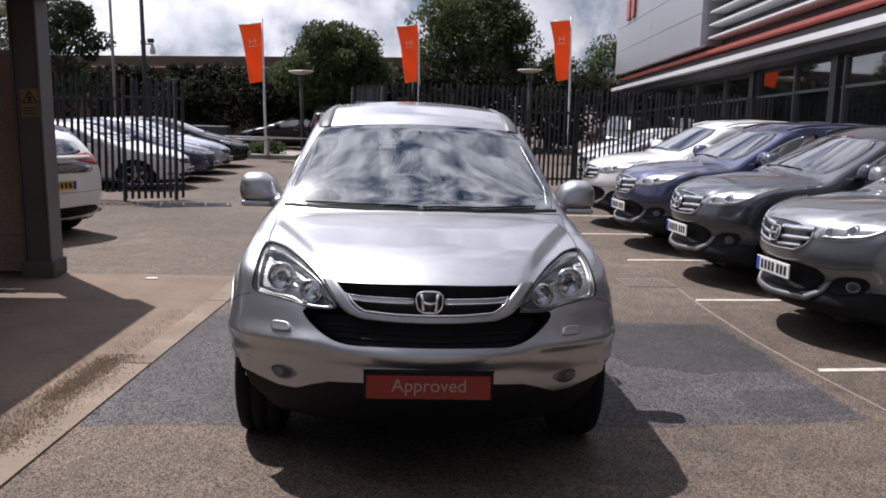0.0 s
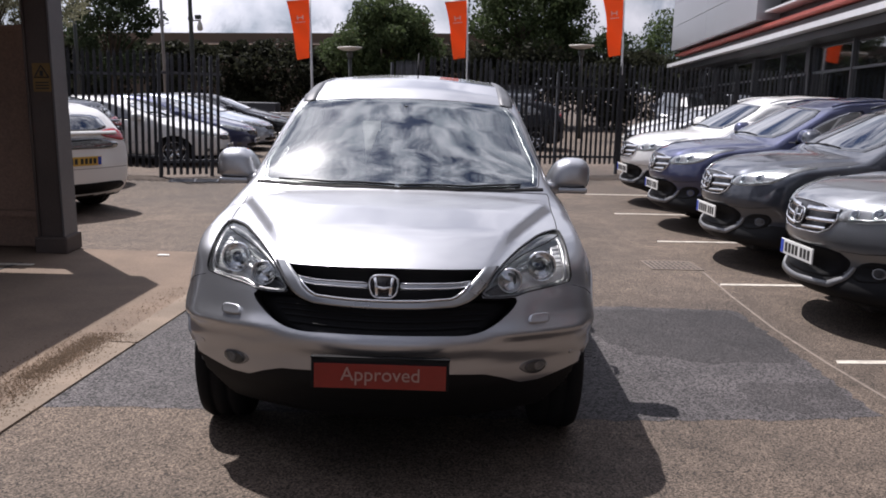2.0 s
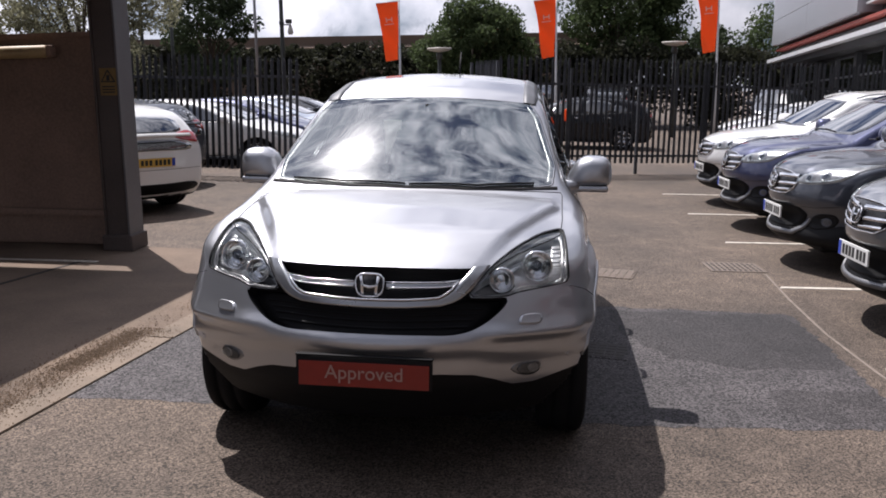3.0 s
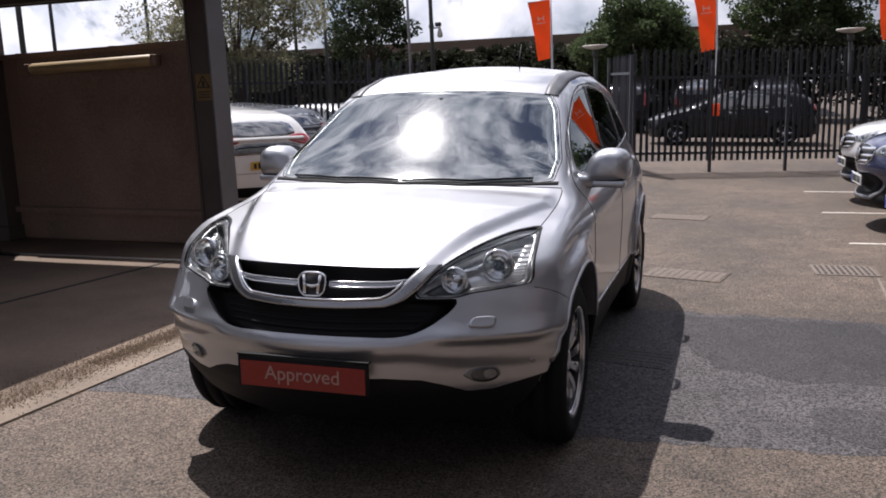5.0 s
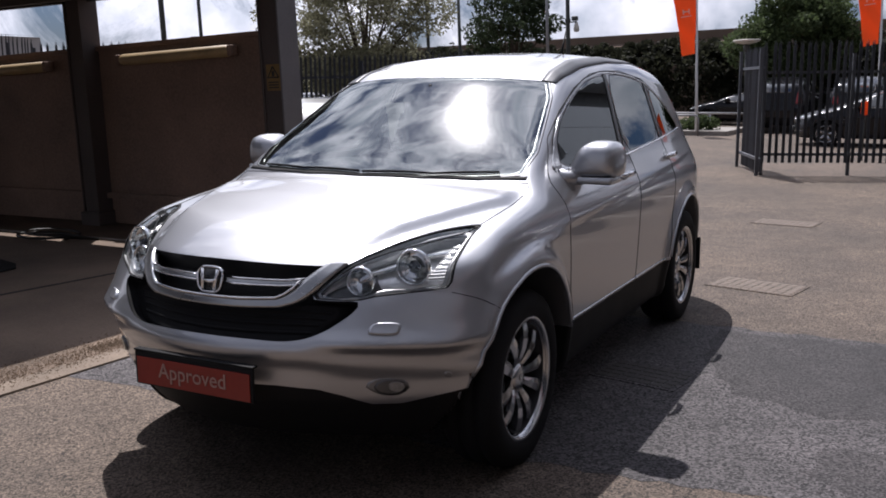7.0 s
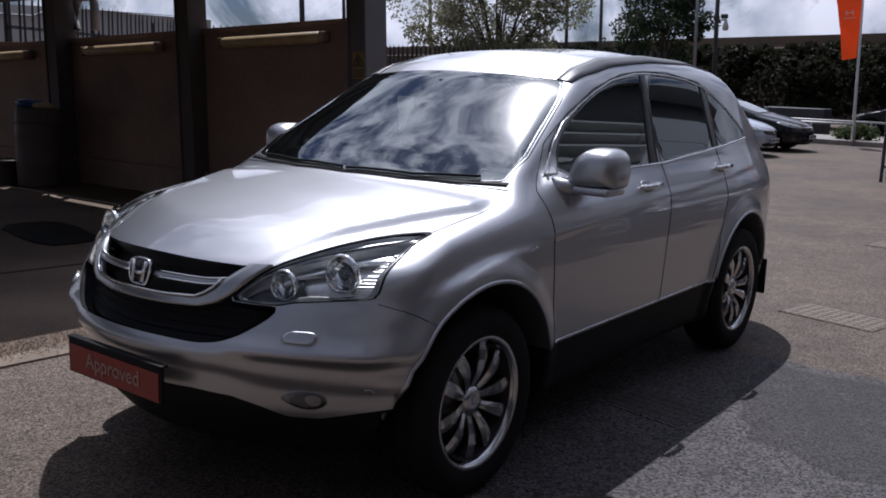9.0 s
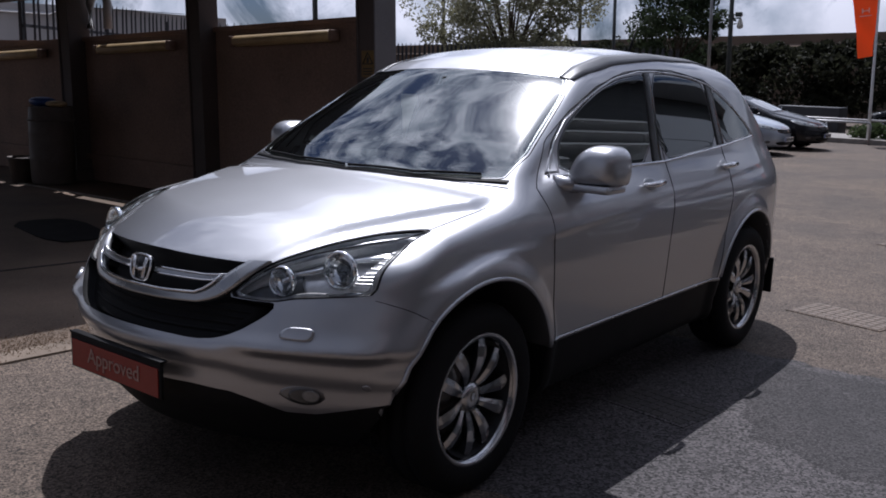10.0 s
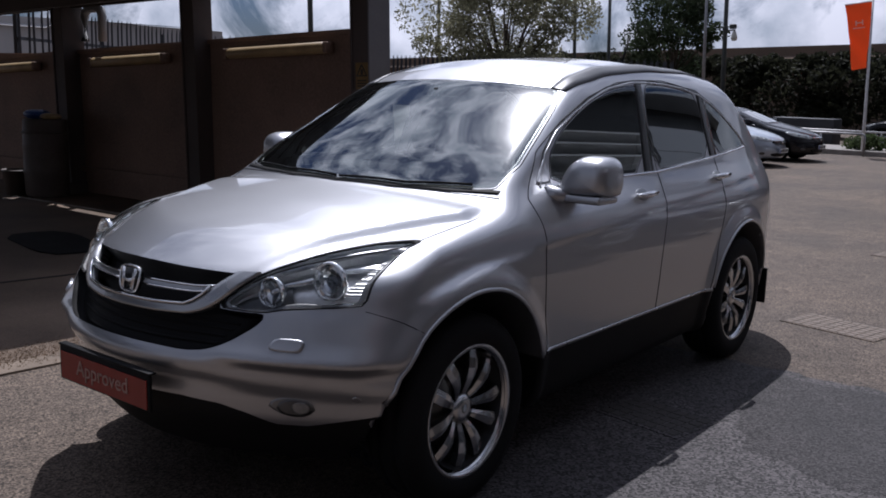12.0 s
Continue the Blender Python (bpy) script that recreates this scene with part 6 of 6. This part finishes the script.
        part("lower_intake", patch(f, both([(0, 0.385), (0.34, 0.392), (0.44, 0.455), (0.47, 0.535), (0.40, 0.60), (0, 0.605)]), "y", 0.003, 0.012, 6, 1), PLASTIC, car)
    else:
        g = both([(0, 0.56), (0.30, 0.565), (0.42, 0.63), (0.36, 0.69), (0, 0.705)])
        gr = part("grille", patch(f, g, "y", 0.004, 0.015, 6, 1), GLOSSBLACK, car)
        part("grille_bar", band(f, [(-0.38, 0.665), (0.38, 0.665)], [(-0.40, 0.685), (0.40, 0.685)], "y", 0.012, 0.02, 2, 0.06), CHROME, gr)
        part("badge", patch(f, [(-0.055, 0.60), (0.055, 0.60), (0.06, 0.685), (-0.06, 0.685)], "y", 0.022, 0.02, 4, 1, 0.02), CHROME, gr)
        part("lower_intake", patch(f, both([(0, 0.27), (0.4, 0.28), (0.46, 0.36), (0, 0.38)]), "y", 0.004, 0.012, 6, 1), PLASTIC, car)
    if suv:
        part("skid_plate", band(f, [(-0.49, 0.50), (-0.44, 0.425), (-0.35, 0.372), (0, 0.360), (0.35, 0.372), (0.44, 0.425), (0.49, 0.50)], [(-0.51, 0.50), (-0.475, 0.405), (-0.38, 0.335), (0, 0.322), (0.38, 0.335), (0.475, 0.405), (0.51, 0.50)], "y", 0.012, 0.02, 2), SKID, car, "grey skid plate")
        rp, rn = onto(f, [(0.60, t) for t in np.linspace(1.95, 3.6, 16)], "z")
        for sx in (1, -1):
            part("roof_rail", tube([(sx * (a + 0.03 * b)[0], (a + 0.03 * b)[1], (a + 0.03 * b)[2]) for a, b in zip(rp, rn)], 0.014, 6), GREYMET, car)
    def number_plate(y, z, way, m):
        yy = float(onto(f, [(0, z + (0.085 if suv and way == "y" else 0))], way)[0][0, 1]) + (-0.010 if way == "y" else 0.014)
        s = -1 if way == "y" else 1
        pl = part("number_plate", block(0.52, 0.012, 0.112, (0, yy, z), 0.003, 1), m, car, "number plate", False)
        part("plate_band", block(0.045, 0.003, 0.10, (-0.232, yy + s * 0.007, z)), PLATEBLUE, pl, smooth=False)
        for k in range(7):
            part("plate_bar", block(0.038, 0.003, 0.07, (-0.165 + 0.058 * k + (0.02 if k > 3 else 0), yy + s * 0.007, z)), PLATEINK, pl, smooth=False)
    if front_plate:
        number_plate(0, 0.525 if suv else 0.42, "y", PLATEW)
    if rear_plate:
        number_plate(0, 0.70, "r", PLATEY)
    if suv:
        part("rear_window", patch(f, both([(0, b0 + 0.06), (0.48, b0 + 0.06), (0.42, b0 + 0.30), (0, b0 + 0.33)]), "r", 0.006, 0.01, 5, 1), CARGLASS, car)
    else:
        part("rear_window", patch(f, both([(0, 0.85), (0.55, 0.84), (0.60, 0.91), (0.34, 0.985), (0, 0.99)]), "r", 0.006, 0.01, 5, 1), CARGLASS, car)
        part("rear_window", patch(f, both([(0, 1.07), (0.36, 1.07), (0.52, 1.11), (0.46, 1.25), (0, 1.28)]), "r", 0.006, 0.01, 5, 1), CARGLASS, car)
        part("spoiler", band(f, [(-0.60, 1.015), (0, 1.02), (0.60, 1.015)], [(-0.58, 1.045), (0, 1.052), (0.58, 1.045)], "r", 0.030, 0.035, 3), paint, car)
    part("rear_valance", patch(f, both([(0, 0.27), (0.62, 0.29), (0.70, 0.36), (0.60, 0.42), (0, 0.41)]), "r", 0.006, 0.02, 5, 1), PLASTIC, car, "black rear valance")
    part("bumper_line", seam(f, [(-0.72, 0.60), (0, 0.60), (0.72, 0.60)], "r", 0.003, 0.0), PLASTIC, car)
    part("underbody", block(1.25, 3.6, 0.12, (0, 2.1, 0.27), 0.03), PLASTIC, car)
    part("wiper", tube([tuple(p) for p in onto(f, [(-0.5, t0 + 0.10), (0.0, t0 + 0.07), (0.3, t0 + 0.06)], "z")[0] + np.array([0, 0, 0.015])], 0.008, 5), PLASTIC, car)
    return car


def another(car, label, paint, at):
    """The same model in another colour."""
    c = copy_thing(car, at)
    tagged(c, label)
    src = car.children[0].data.materials[0]
    for o in c.children_recursive:
        if o.data and o.data.materials and o.data.materials[0] == src:
            o.material_slots[0].link = "OBJECT"
            o.material_slots[0].material = paint
    return c


A = parked_car(SUV, "grey metallic SUV parked nose-out in a marked bay", GREYMET, pose(2.79, 3.22, 0, 0, 0, -86), 0.028)
another(A, "dark graphite SUV parked nose-out beside other SUVs", GRAPHITE, pose(2.78, 5.62, 0, 0, 0, -86))
another(A, "navy blue SUV parked nose-out in a marked bay", NAVY, pose(2.74, 7.95, 0, 0, 0, -86))
another(A, "white SUV parked nose-out near the palisade fence", WHITE, pose(2.80, 10.25, 0, 0, 0, -86))
# beyond the left fence, noses to the lane
another(A, "black SUV seen through the palisade fence", BLACKP, pose(-1.9, 31.1, 0, 0, 0, 180))
another(A, "black SUV parked facing away behind the fence", BLACKP, pose(2.5, 31.2, 0, 0, 0, 180))
another(A, "dark SUV parked beyond the palisade fence", GRAPHITE, pose(7.6, 25.5, 0, 0, 0, -10))
another(A, "black SUV parked facing away behind the fence", BLACKP, pose(0.25, 31.2, 0, 0, 0, 180))
B = parked_car(HATCH, "white hatchback parked tail-out behind the wash bay", WHITE, pose(-7.60, 9.47, 0, 0, 0, -122) @ Matrix.Diagonal((1, 1, 0.92, 1)), 0.035, "hatch", True)
LOW = Matrix.Diagonal((1, 1.02, 0.92, 1))
another(B, "dark hatchback parked tail-out behind the wash bay", GRAPHITE, pose(-9.0, 11.0, 0, 0, 0, -100))
another(B, "white hatchback parked behind the open palisade gate", WHITE, pose(-3.95, 14.6, 0, 0, 0, 90) @ LOW)
another(B, "dark navy hatchback parked in the row beyond the gate", NAVY, pose(-3.82, 16.6, 0, 0, 0, 90) @ LOW)
another(B, "pale blue-silver hatchback parked in the row beyond the gate", BLUEGREY, pose(-3.85, 18.7, 0, 0, 0, 90) @ LOW)
another(B, "black hatchback parked beyond the palisade fence", BLACKP, pose(-0.86, 22.0, 0, 0, 0, -89))
another(B, "silver hatchback parked behind the palisade fence", SILVER, pose(4.5, 18.9, 0, 0, 0, -88))
another(B, "white hatchback parked behind the palisade fence", WHITE, pose(4.9, 21.4, 0, 0, 0, -88))
another(B, "dark hatchback at the end of the row", BLACKP, pose(-3.78, 21.2, 0, 0, 0, 90) @ LOW)
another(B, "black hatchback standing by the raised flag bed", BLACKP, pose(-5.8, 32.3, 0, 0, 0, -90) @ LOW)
another(B, "graphite hatchback parked behind the wash bay", GRAPHITE, pose(-8.6, 16.8, 0, 0, 0, 90))

# ---- showroom ----
def fx(y):
    return 8.05 + 0.06 * (y - 11.5)


def fz(y, z):
    return z - 0.027 * (y - 11.5)


def facade_bar(y0, y1, z0, z1, out, back=0.0):
    """A bar along the facade from y0 to y1, standing out from it."""
    v = []
    for y in (y0, y1):
        for dx, z in ((-out, z0), (back, z0), (back, z1), (-out, z1)):
            v.append((fx(y) + dx, y, fz(y, z)))
    return v, [(0, 1, 2, 3), (7, 6, 5, 4), (0, 4, 5, 1), (1, 5, 6, 2), (2, 6, 7, 3), (3, 7, 4, 0)]


shop = thing("showroom", None, None, "dark glazed car showroom with white fins and silver cladding", "building")
part("wall", facade_bar(-14, 33, -0.3, 8.5, 0.0, 14), DARKWALL, shop, "dark recessed facade", False)
for k in range(19):
    y0 = -13.5 + 2.4 * k
    w = part("window", facade_bar(y0, y0 + 2.34, 0.12, 2.86, 0.03), SHOPGLASS, shop, "dark showroom glass", False)
    part("mullion", facade_bar(y0 - 0.05, y0 + 0.02, 0.0, 2.9, 0.09), MULLION, w, smooth=False)
    part("transom", facade_bar(y0, y0 + 2.36, 2.30, 2.35, 0.07), MULLION, w, smooth=False)
for y in (8.6, 13.2, 17.8, 22.4, 27.0):
    part("column", facade_bar(y - 0.14, y + 0.14, 0, 2.9, 0.16), DARKWALL, shop, smooth=False)
part("canopy_edge", facade_bar(-14, 32.8, 3.13, 3.25, 0.75), FIN, shop, "white canopy edge", False)
part("soffit", facade_bar(-14, 32.8, 2.95, 3.12, 0.55), DARKWALL, shop, smooth=False)
part("red_band", facade_bar(-14, 32.9, 3.57, 3.64, 0.45), REDT, shop, "dull red band", False)
part("gutter", facade_bar(-14, 32.8, 3.30, 3.52, 0.25), DARKWALL, shop, smooth=False)
for k in range(9):
    z = 3.95 + 0.33 * k
    part("fin", facade_bar(-14, 20.8, z, z + 0.045, 0.42), FIN, shop, "white horizontal fin", False)
for j in range(4):
    for k in range(2):
        y0, y1 = 20.9 + 6.05 * k, 20.9 + 6.05 * (k + 1) - 0.02
        part("panel", facade_bar(y0, y1, 3.78 + 0.86 * j, 3.78 + 0.86 * (j + 1) - 0.015, 0.60), CLADD, shop, "silver cladding panel", False)
part("panel_return", facade_bar(20.86, 20.9, 3.78, 7.2, 0.60), CLADD, shop, smooth=False)
for k, y in enumerate((30.4, 29.6)):
    part("red_letter", facade_bar(y, y + 0.5, 5.62, 6.3, 0.68, -0.6), REDT, shop, "plain red sign shape", False)
part("roof", facade_bar(-14.2, 33.2, 8.5, 8.7, 0.7, 14.2), CLADD, shop, smooth=False)

# ---- flags, lamps, poles ----
def flag(x, y, z0, z1, name="flag"):
    b = Matrix.Translation((x, y, 0)) @ LEAN
    fl = thing(name, tube([(0, 0, 0), (0, 0, 1.0), (0, 0, z1 + 0.12)], [0.05, 0.04, 0.025], 10), POLEW, "orange printed banner flag on a white pole", "flag", "orange flags", at=b)
    part("boom", tube([(0.0, 0, z1), (-0.70, 0, z1 - 0.06)], 0.018, 6), POLEW, fl)
    v, f = [], []
    for i in range(19):
        for j in range(8):
            u, w = j / 7, i / 18
            wid = 0.67 - 0.30 * w
            v.append((-0.03 - wid * u + 0.03 * math.sin(5 * w), 0.07 * math.sin(6 * w + 3 * u) * u + 0.02 * math.sin(14 * w + 5 * u), z1 - 0.06 * u - (z1 - z0) * w))
    f = [(i * 8 + j, i * 8 + j + 1, i * 8 + j + 9, i * 8 + j + 8) for i in range(18) for j in range(7)]
    cl = part("banner", (v + [(a, b2 + 0.004, c) for a, b2, c in v], f + [tuple(k + 152 for k in q[::-1]) for q in f]), FLAGM, fl, "orange cloth")
    for k, (u0, u1, w0, w1) in enumerate(((0.30, 0.36, 0.26, 0.34), (0.58, 0.64, 0.26, 0.34), (0.34, 0.60, 0.29, 0.31), (0.22, 0.74, 0.37, 0.385))):
        q = [(-0.03 - (0.67 - 0.30 * w) * u, 0.07 * math.sin(6 * w + 3 * u) * u + 0.02 * math.sin(14 * w + 5 * u) - 0.012, z1 - 0.06 * u - (z1 - z0) * w) for u, w in ((u0, w0), (u1, w0), (u1, w1), (u0, w1))]
        part("print", (q, [(0, 1, 2, 3)]), FLAGW, cl, smooth=False)


flag(-3.85, 25.0, 2.32, 4.04)
flag(0.86, 26.0, 2.50, 4.24)
flag(5.86, 27.0, 2.76, 4.66)


def flat_lamp(x, y, z):
    l = thing("yard_lamp", tube([(0, 0, 0), (0, 0, z)], 0.06, 8), POLED, "yard lamp post with a flat pale head", "lamp", "flat yard lamps", at=Matrix.Translation((x, y, 0)) @ LEAN)
    part("head", lathe([(0.0, z + 0.09), (0.40, z + 0.07), (0.42, z + 0.03), (0.30, z - 0.03), (0.10, z - 0.07), (0, z - 0.08)], 24), LAMPHEAD, l, "flat pale lamp head")
    part("collar", lathe([(0.09, z - 0.30), (0.10, z - 0.28), (0.10, z - 0.10), (0.07, z - 0.08)], 12), POLED, l)


flat_lamp(-3.0, 28.0, 2.72)
flat_lamp(4.68, 28.0, 3.02)


def cctv(x, y):
    c = thing("camera_pole", tube([(0, 0, 0), (0, 0, 6.0)], [0.07, 0.045], 10), POLED, "tall dark pole with a floodlight and dome camera", "pole", at=Matrix.Translation((x, y, 0)) @ LEAN)
    part("arm", tube([(0, 0, 3.13), (0.26, 0, 3.13)], 0.02, 6), POLED, c)
    part("floodlight", block(0.16, 0.14, 0.12, (0.20, 0, 3.22), 0.03), POLED, c)
    part("dome_camera", lathe([(0.0, 2.86), (0.06, 2.87), (0.08, 2.93), (0.07, 3.0), (0.03, 3.12), (0, 3.12)], 14), LAMPHEAD, c).location = (0.24, 0, 0)
    part("bracket", block(0.12, 0.12, 0.10, (0, 0, 3.18), 0.01), POLED, c)


cctv(-6.62, 22.0)
thing("slim_pole", tube([(0, 0, 0), (0, 0, 6.5)], [0.055, 0.035], 8), TAPEG, "slim galvanised flag pole without a flag", "pole", at=Matrix.Translation((-8.0, 24.0, 0)) @ LEAN)


def street_lamp(x, y, h, out, label="dark street lamp with a square head"):
    s = thing("street_lamp", tube([(0, 0, 0), (0, 0, h)], [0.06, 0.04], 8), POLED, label, "lamp", "street lamps", at=Matrix.Translation((x, y, 0)) @ LEAN)
    part("head", block(0.50, 0.22, 0.10, (out, 0, h + 0.02), 0.03), POLED, s)


street_lamp(-9.15, 20.5, 4.3, -0.25)
street_lamp(-15.5, 17.5, 5.6, -0.3)
thing("slim_pole", tube([(0, 0, 0), (0, 0, 6.0)], 0.06, 8), POLED, "slim dark pole behind the wash bay", "pole", at=Matrix.Translation((-12.9, 13.4, 0)) @ LEAN)
thing("slim_pole", tube([(0, 0, 0), (0, 0, 6.0)], 0.045, 8), POLED, "slim dark pole beside a bushy tree", "pole", at=Matrix.Translation((-13.8, 19.2, 0)) @ LEAN)
thing("slim_pole", tube([(0, 0, 0), (0, 0, 6.0)], 0.045, 8), POLED, "slim dark pole behind a bushy tree", "pole", at=Matrix.Translation((-9.3, 19.0, 0)) @ LEAN)

# ---- flag bed with its rail ----
bed = thing("flag_bed", prism([(-6.5, 24.75), (-2.95, 24.8), (-2.9, 27.5), (-6.3, 27.4)], 0, 0.13), KERB, "raised kerbed bed at the yard's edge", "kerb", kind="structure", smooth=False)
for k in range(2):
    x = -3.1 if k == 0 else -9.6
    r = thing("guard_rail", tube([(0, 0, 0), (0, 0, 0.52), (0.06, 0, 0.58), (2.2, 0, 0.58), (2.26, 0, 0.52), (2.26, 0, 0)], 0.03, 8), TAPEG, "low galvanised tube guard rail", "rail", "guard rails", at=pose(x - 2.9, 24.65 + 0.4 * k, 0.0))
    part("mid_post", tube([(1.13, 0, 0), (1.13, 0, 0.58)], 0.03, 8), TAPEG, r)
low_rail = thing("guard_rail", tube([(-8, 0, 0.55), (8, 0, 0.55)], 0.03, 8), TAPEG, "long low rail along the far road", "rail", "guard rails", at=pose(-6, 27.5, 0.0))
for k in range(9):
    part("post", tube([(-8 + 2 * k, 0, 0), (-8 + 2 * k, 0, 0.55)], 0.03, 6), TAPEG, low_rail)
cover = thing("marker_post", tube([(0, 0, -1.0), (0, 0, -0.12)], 0.02, 8), POLED, "thin dark post with a small orange cover", "post", at=pose(1.05, 17.2, 1.0))
part("orange_cover", block(0.13, 0.13, 0.26, (0, 0, 0.0), 0.03), FLAGM, cover, "orange cover")
thing("store_box", block(1.9, 0.9, 0.85, (0, 0, 0.425), 0.03), FENCE, "dark steel storage box by the far hedge", "box", at=pose(-6.6, 29.0, 0))

# ---- trees and hedge ----
def leaves(clumps, per, size, seed, squash=0.8):
    """Many small leaf blades scattered through clumps: (x, y, z, radius)."""
    rng = np.random.default_rng(seed)
    vs = []
    for x, y, z, r in clumps:
        d = rng.normal(size=(per, 3))
        d /= np.linalg.norm(d, axis=1)[:, None]
        p = np.array([x, y, z]) + d * (r * rng.uniform(0.35, 1.0, per) ** 0.5)[:, None] * np.array([1, 1, squash])
        a = rng.normal(size=(per, 3))
        a /= np.linalg.norm(a, axis=1)[:, None]
        b = np.cross(a, rng.normal(size=(per, 3)))
        b /= np.maximum(np.linalg.norm(b, axis=1), 1e-6)[:, None]
        s = (size * rng.uniform(0.6, 1.4, per))[:, None]
        vs.append(np.stack([p - a * s, p + b * s * 0.45, p + a * s, p - b * s * 0.45], 1))
    v = np.concatenate(vs).reshape(-1, 3)
    return v.tolist(), [(4 * i, 4 * i + 1, 4 * i + 2, 4 * i + 3) for i in range(len(v) // 4)]


def tree(x, y, height, crown_z, rx, rz, mat, label, seed, count=34, per=150, size=0.11, spread=0.36):
    rng = random.Random(seed)
    t = thing("tree", None, None, label, "tree", at=Matrix.Translation((x, y, 0)) @ LEAN)
    limbs = [tube([(0, 0, 0), (0.05, 0.02, crown_z * 0.5), (0.0, 0.05, crown_z)], [0.12, 0.09, 0.05], 8)]
    cl = []
    for k in range(count):
        a, e = rng.uniform(0, 2 * math.pi), rng.uniform(-0.9, 1.0)
        u = rng.uniform(0.45, 1.0)
        c = (rx * u * math.cos(a) * math.sqrt(max(0.05, 1 - e * e)), rx * u * math.sin(a) * math.sqrt(max(0.05, 1 - e * e)), crown_z + rz * e * rng.uniform(0.75, 1.1))
        cl.append((*c, rx * spread * rng.uniform(0.6, 1.25)))
        if k % 2 == 0:
            limbs.append(tube([(0.02, 0.03, crown_z * 0.55), (c[0] * 0.5, c[1] * 0.5, (crown_z * 0.6 + c[2]) / 2), c], [0.03, 0.02, 0.008], 5))
    part("trunk", join(*limbs), BARK, t)
    cr = part("crown", leaves(cl, per, size, seed), mat, t, "leafy crown", False)
    return t


tree(-11.3, 29.0, 6, 3.35, 1.6, 1.6, LEAFD, "round dark green tree beyond the fence", 1, 44, 240, 0.075)
tree(-9.5, 16.2, 5, 2.95, 1.9, 1.6, LEAFP, "thin-leaved pale bushy tree with gaps", 2, 80, 420, 0.045, 0.30)
tree(-2.3, 33.0, 6, 3.0, 2.0, 1.35, LEAF, "broad green tree behind the flags", 3, 60, 420, 0.085)
tree(3.55, 38.0, 8, 4.55, 2.5, 2.3, LEAF, "tall broad green tree behind the flags", 4, 76, 420, 0.095)
tree(7.3, 40.0, 8, 2.9, 1.9, 1.2, LEAFD, "dark green tree beyond the yard", 5, 32, 240, 0.09)
tree(11.3, 44.0, 7, 3.2, 2.0, 1.8, LEAF, "green tree beside the showroom", 6, 36, 220, 0.10)

rng = random.Random(11)
hedge = []
for k in range(300):
    x = -26 + 40 * rng.random()
    hedge.append((x, 34.5 + 1.8 * rng.random(), 0.1 + 2.45 * rng.random() ** 0.8 + 0.2 * math.sin(x * 1.7) + 0.02 * (x + 10), 0.65 + 0.35 * rng.random()))
for k in range(150):
    x, z = -26 + 40 * rng.random(), 2.35 + 0.5 * rng.random()
    for j in range(2):
        hedge.append((x + 0.05 * j, 35.0 + rng.random(), z + 0.2 * j, 0.36 - 0.14 * j))
thing("hedge", leaves(hedge, 230, 0.11, 12), LEAFH, "tall dark unclipped hedge along the far boundary", "hedge", kind="stuff", smooth=False)
shrub = [(-4.4 + 0.9 * rng.random(), 25.3 + 0.5 * rng.random(), 0.2 + 0.2 * rng.random(), 0.22) for k in range(12)]
thing("shrub", leaves(shrub, 120, 0.05, 13), LEAF, "low round green shrub at a flag's foot", "shrub", smooth=False)


def far_shed(x0, x1, y, z, depth, mat, label, slope_x=0.0):
    b = thing("far_building", None, None, label, "building")
    part("wall", ([(x0, y, 0), (x1, y, 0), (x1, y, z + slope_x * (x1 - x0)), (x0, y, z), (x0, y + depth, 0), (x1, y + depth, 0), (x1, y + depth, z + slope_x * (x1 - x0)), (x0, y + depth, z)],
                  [(0, 1, 2, 3), (5, 4, 7, 6), (4, 0, 3, 7), (1, 5, 6, 2)]), mat, b, smooth=False)
    zz = z + slope_x * (x1 - x0)
    part("roof", ([(x0 - 0.3, y - 0.3, z - 0.55), (x1 + 0.3, y - 0.3, zz - 0.55), (x1 + 0.3, y + 1.1, zz), (x0 - 0.3, y + 1.1, z), (x0 - 0.3, y + depth, z + 0.1), (x1 + 0.3, y + depth, zz + 0.1)],
                  [(0, 1, 2, 3), (3, 2, 5, 4)]), mat, b, smooth=False)
    return b


far_shed(-40, 4, 42, 2.95, 14, FARWALL, "long low building with a brown roof edge", 0.028)
far_shed(-78, -47, 26, 6.1, 12, FARWHITE, "far grey industrial shed behind the wash bay", -0.05)

hero = hero_car()
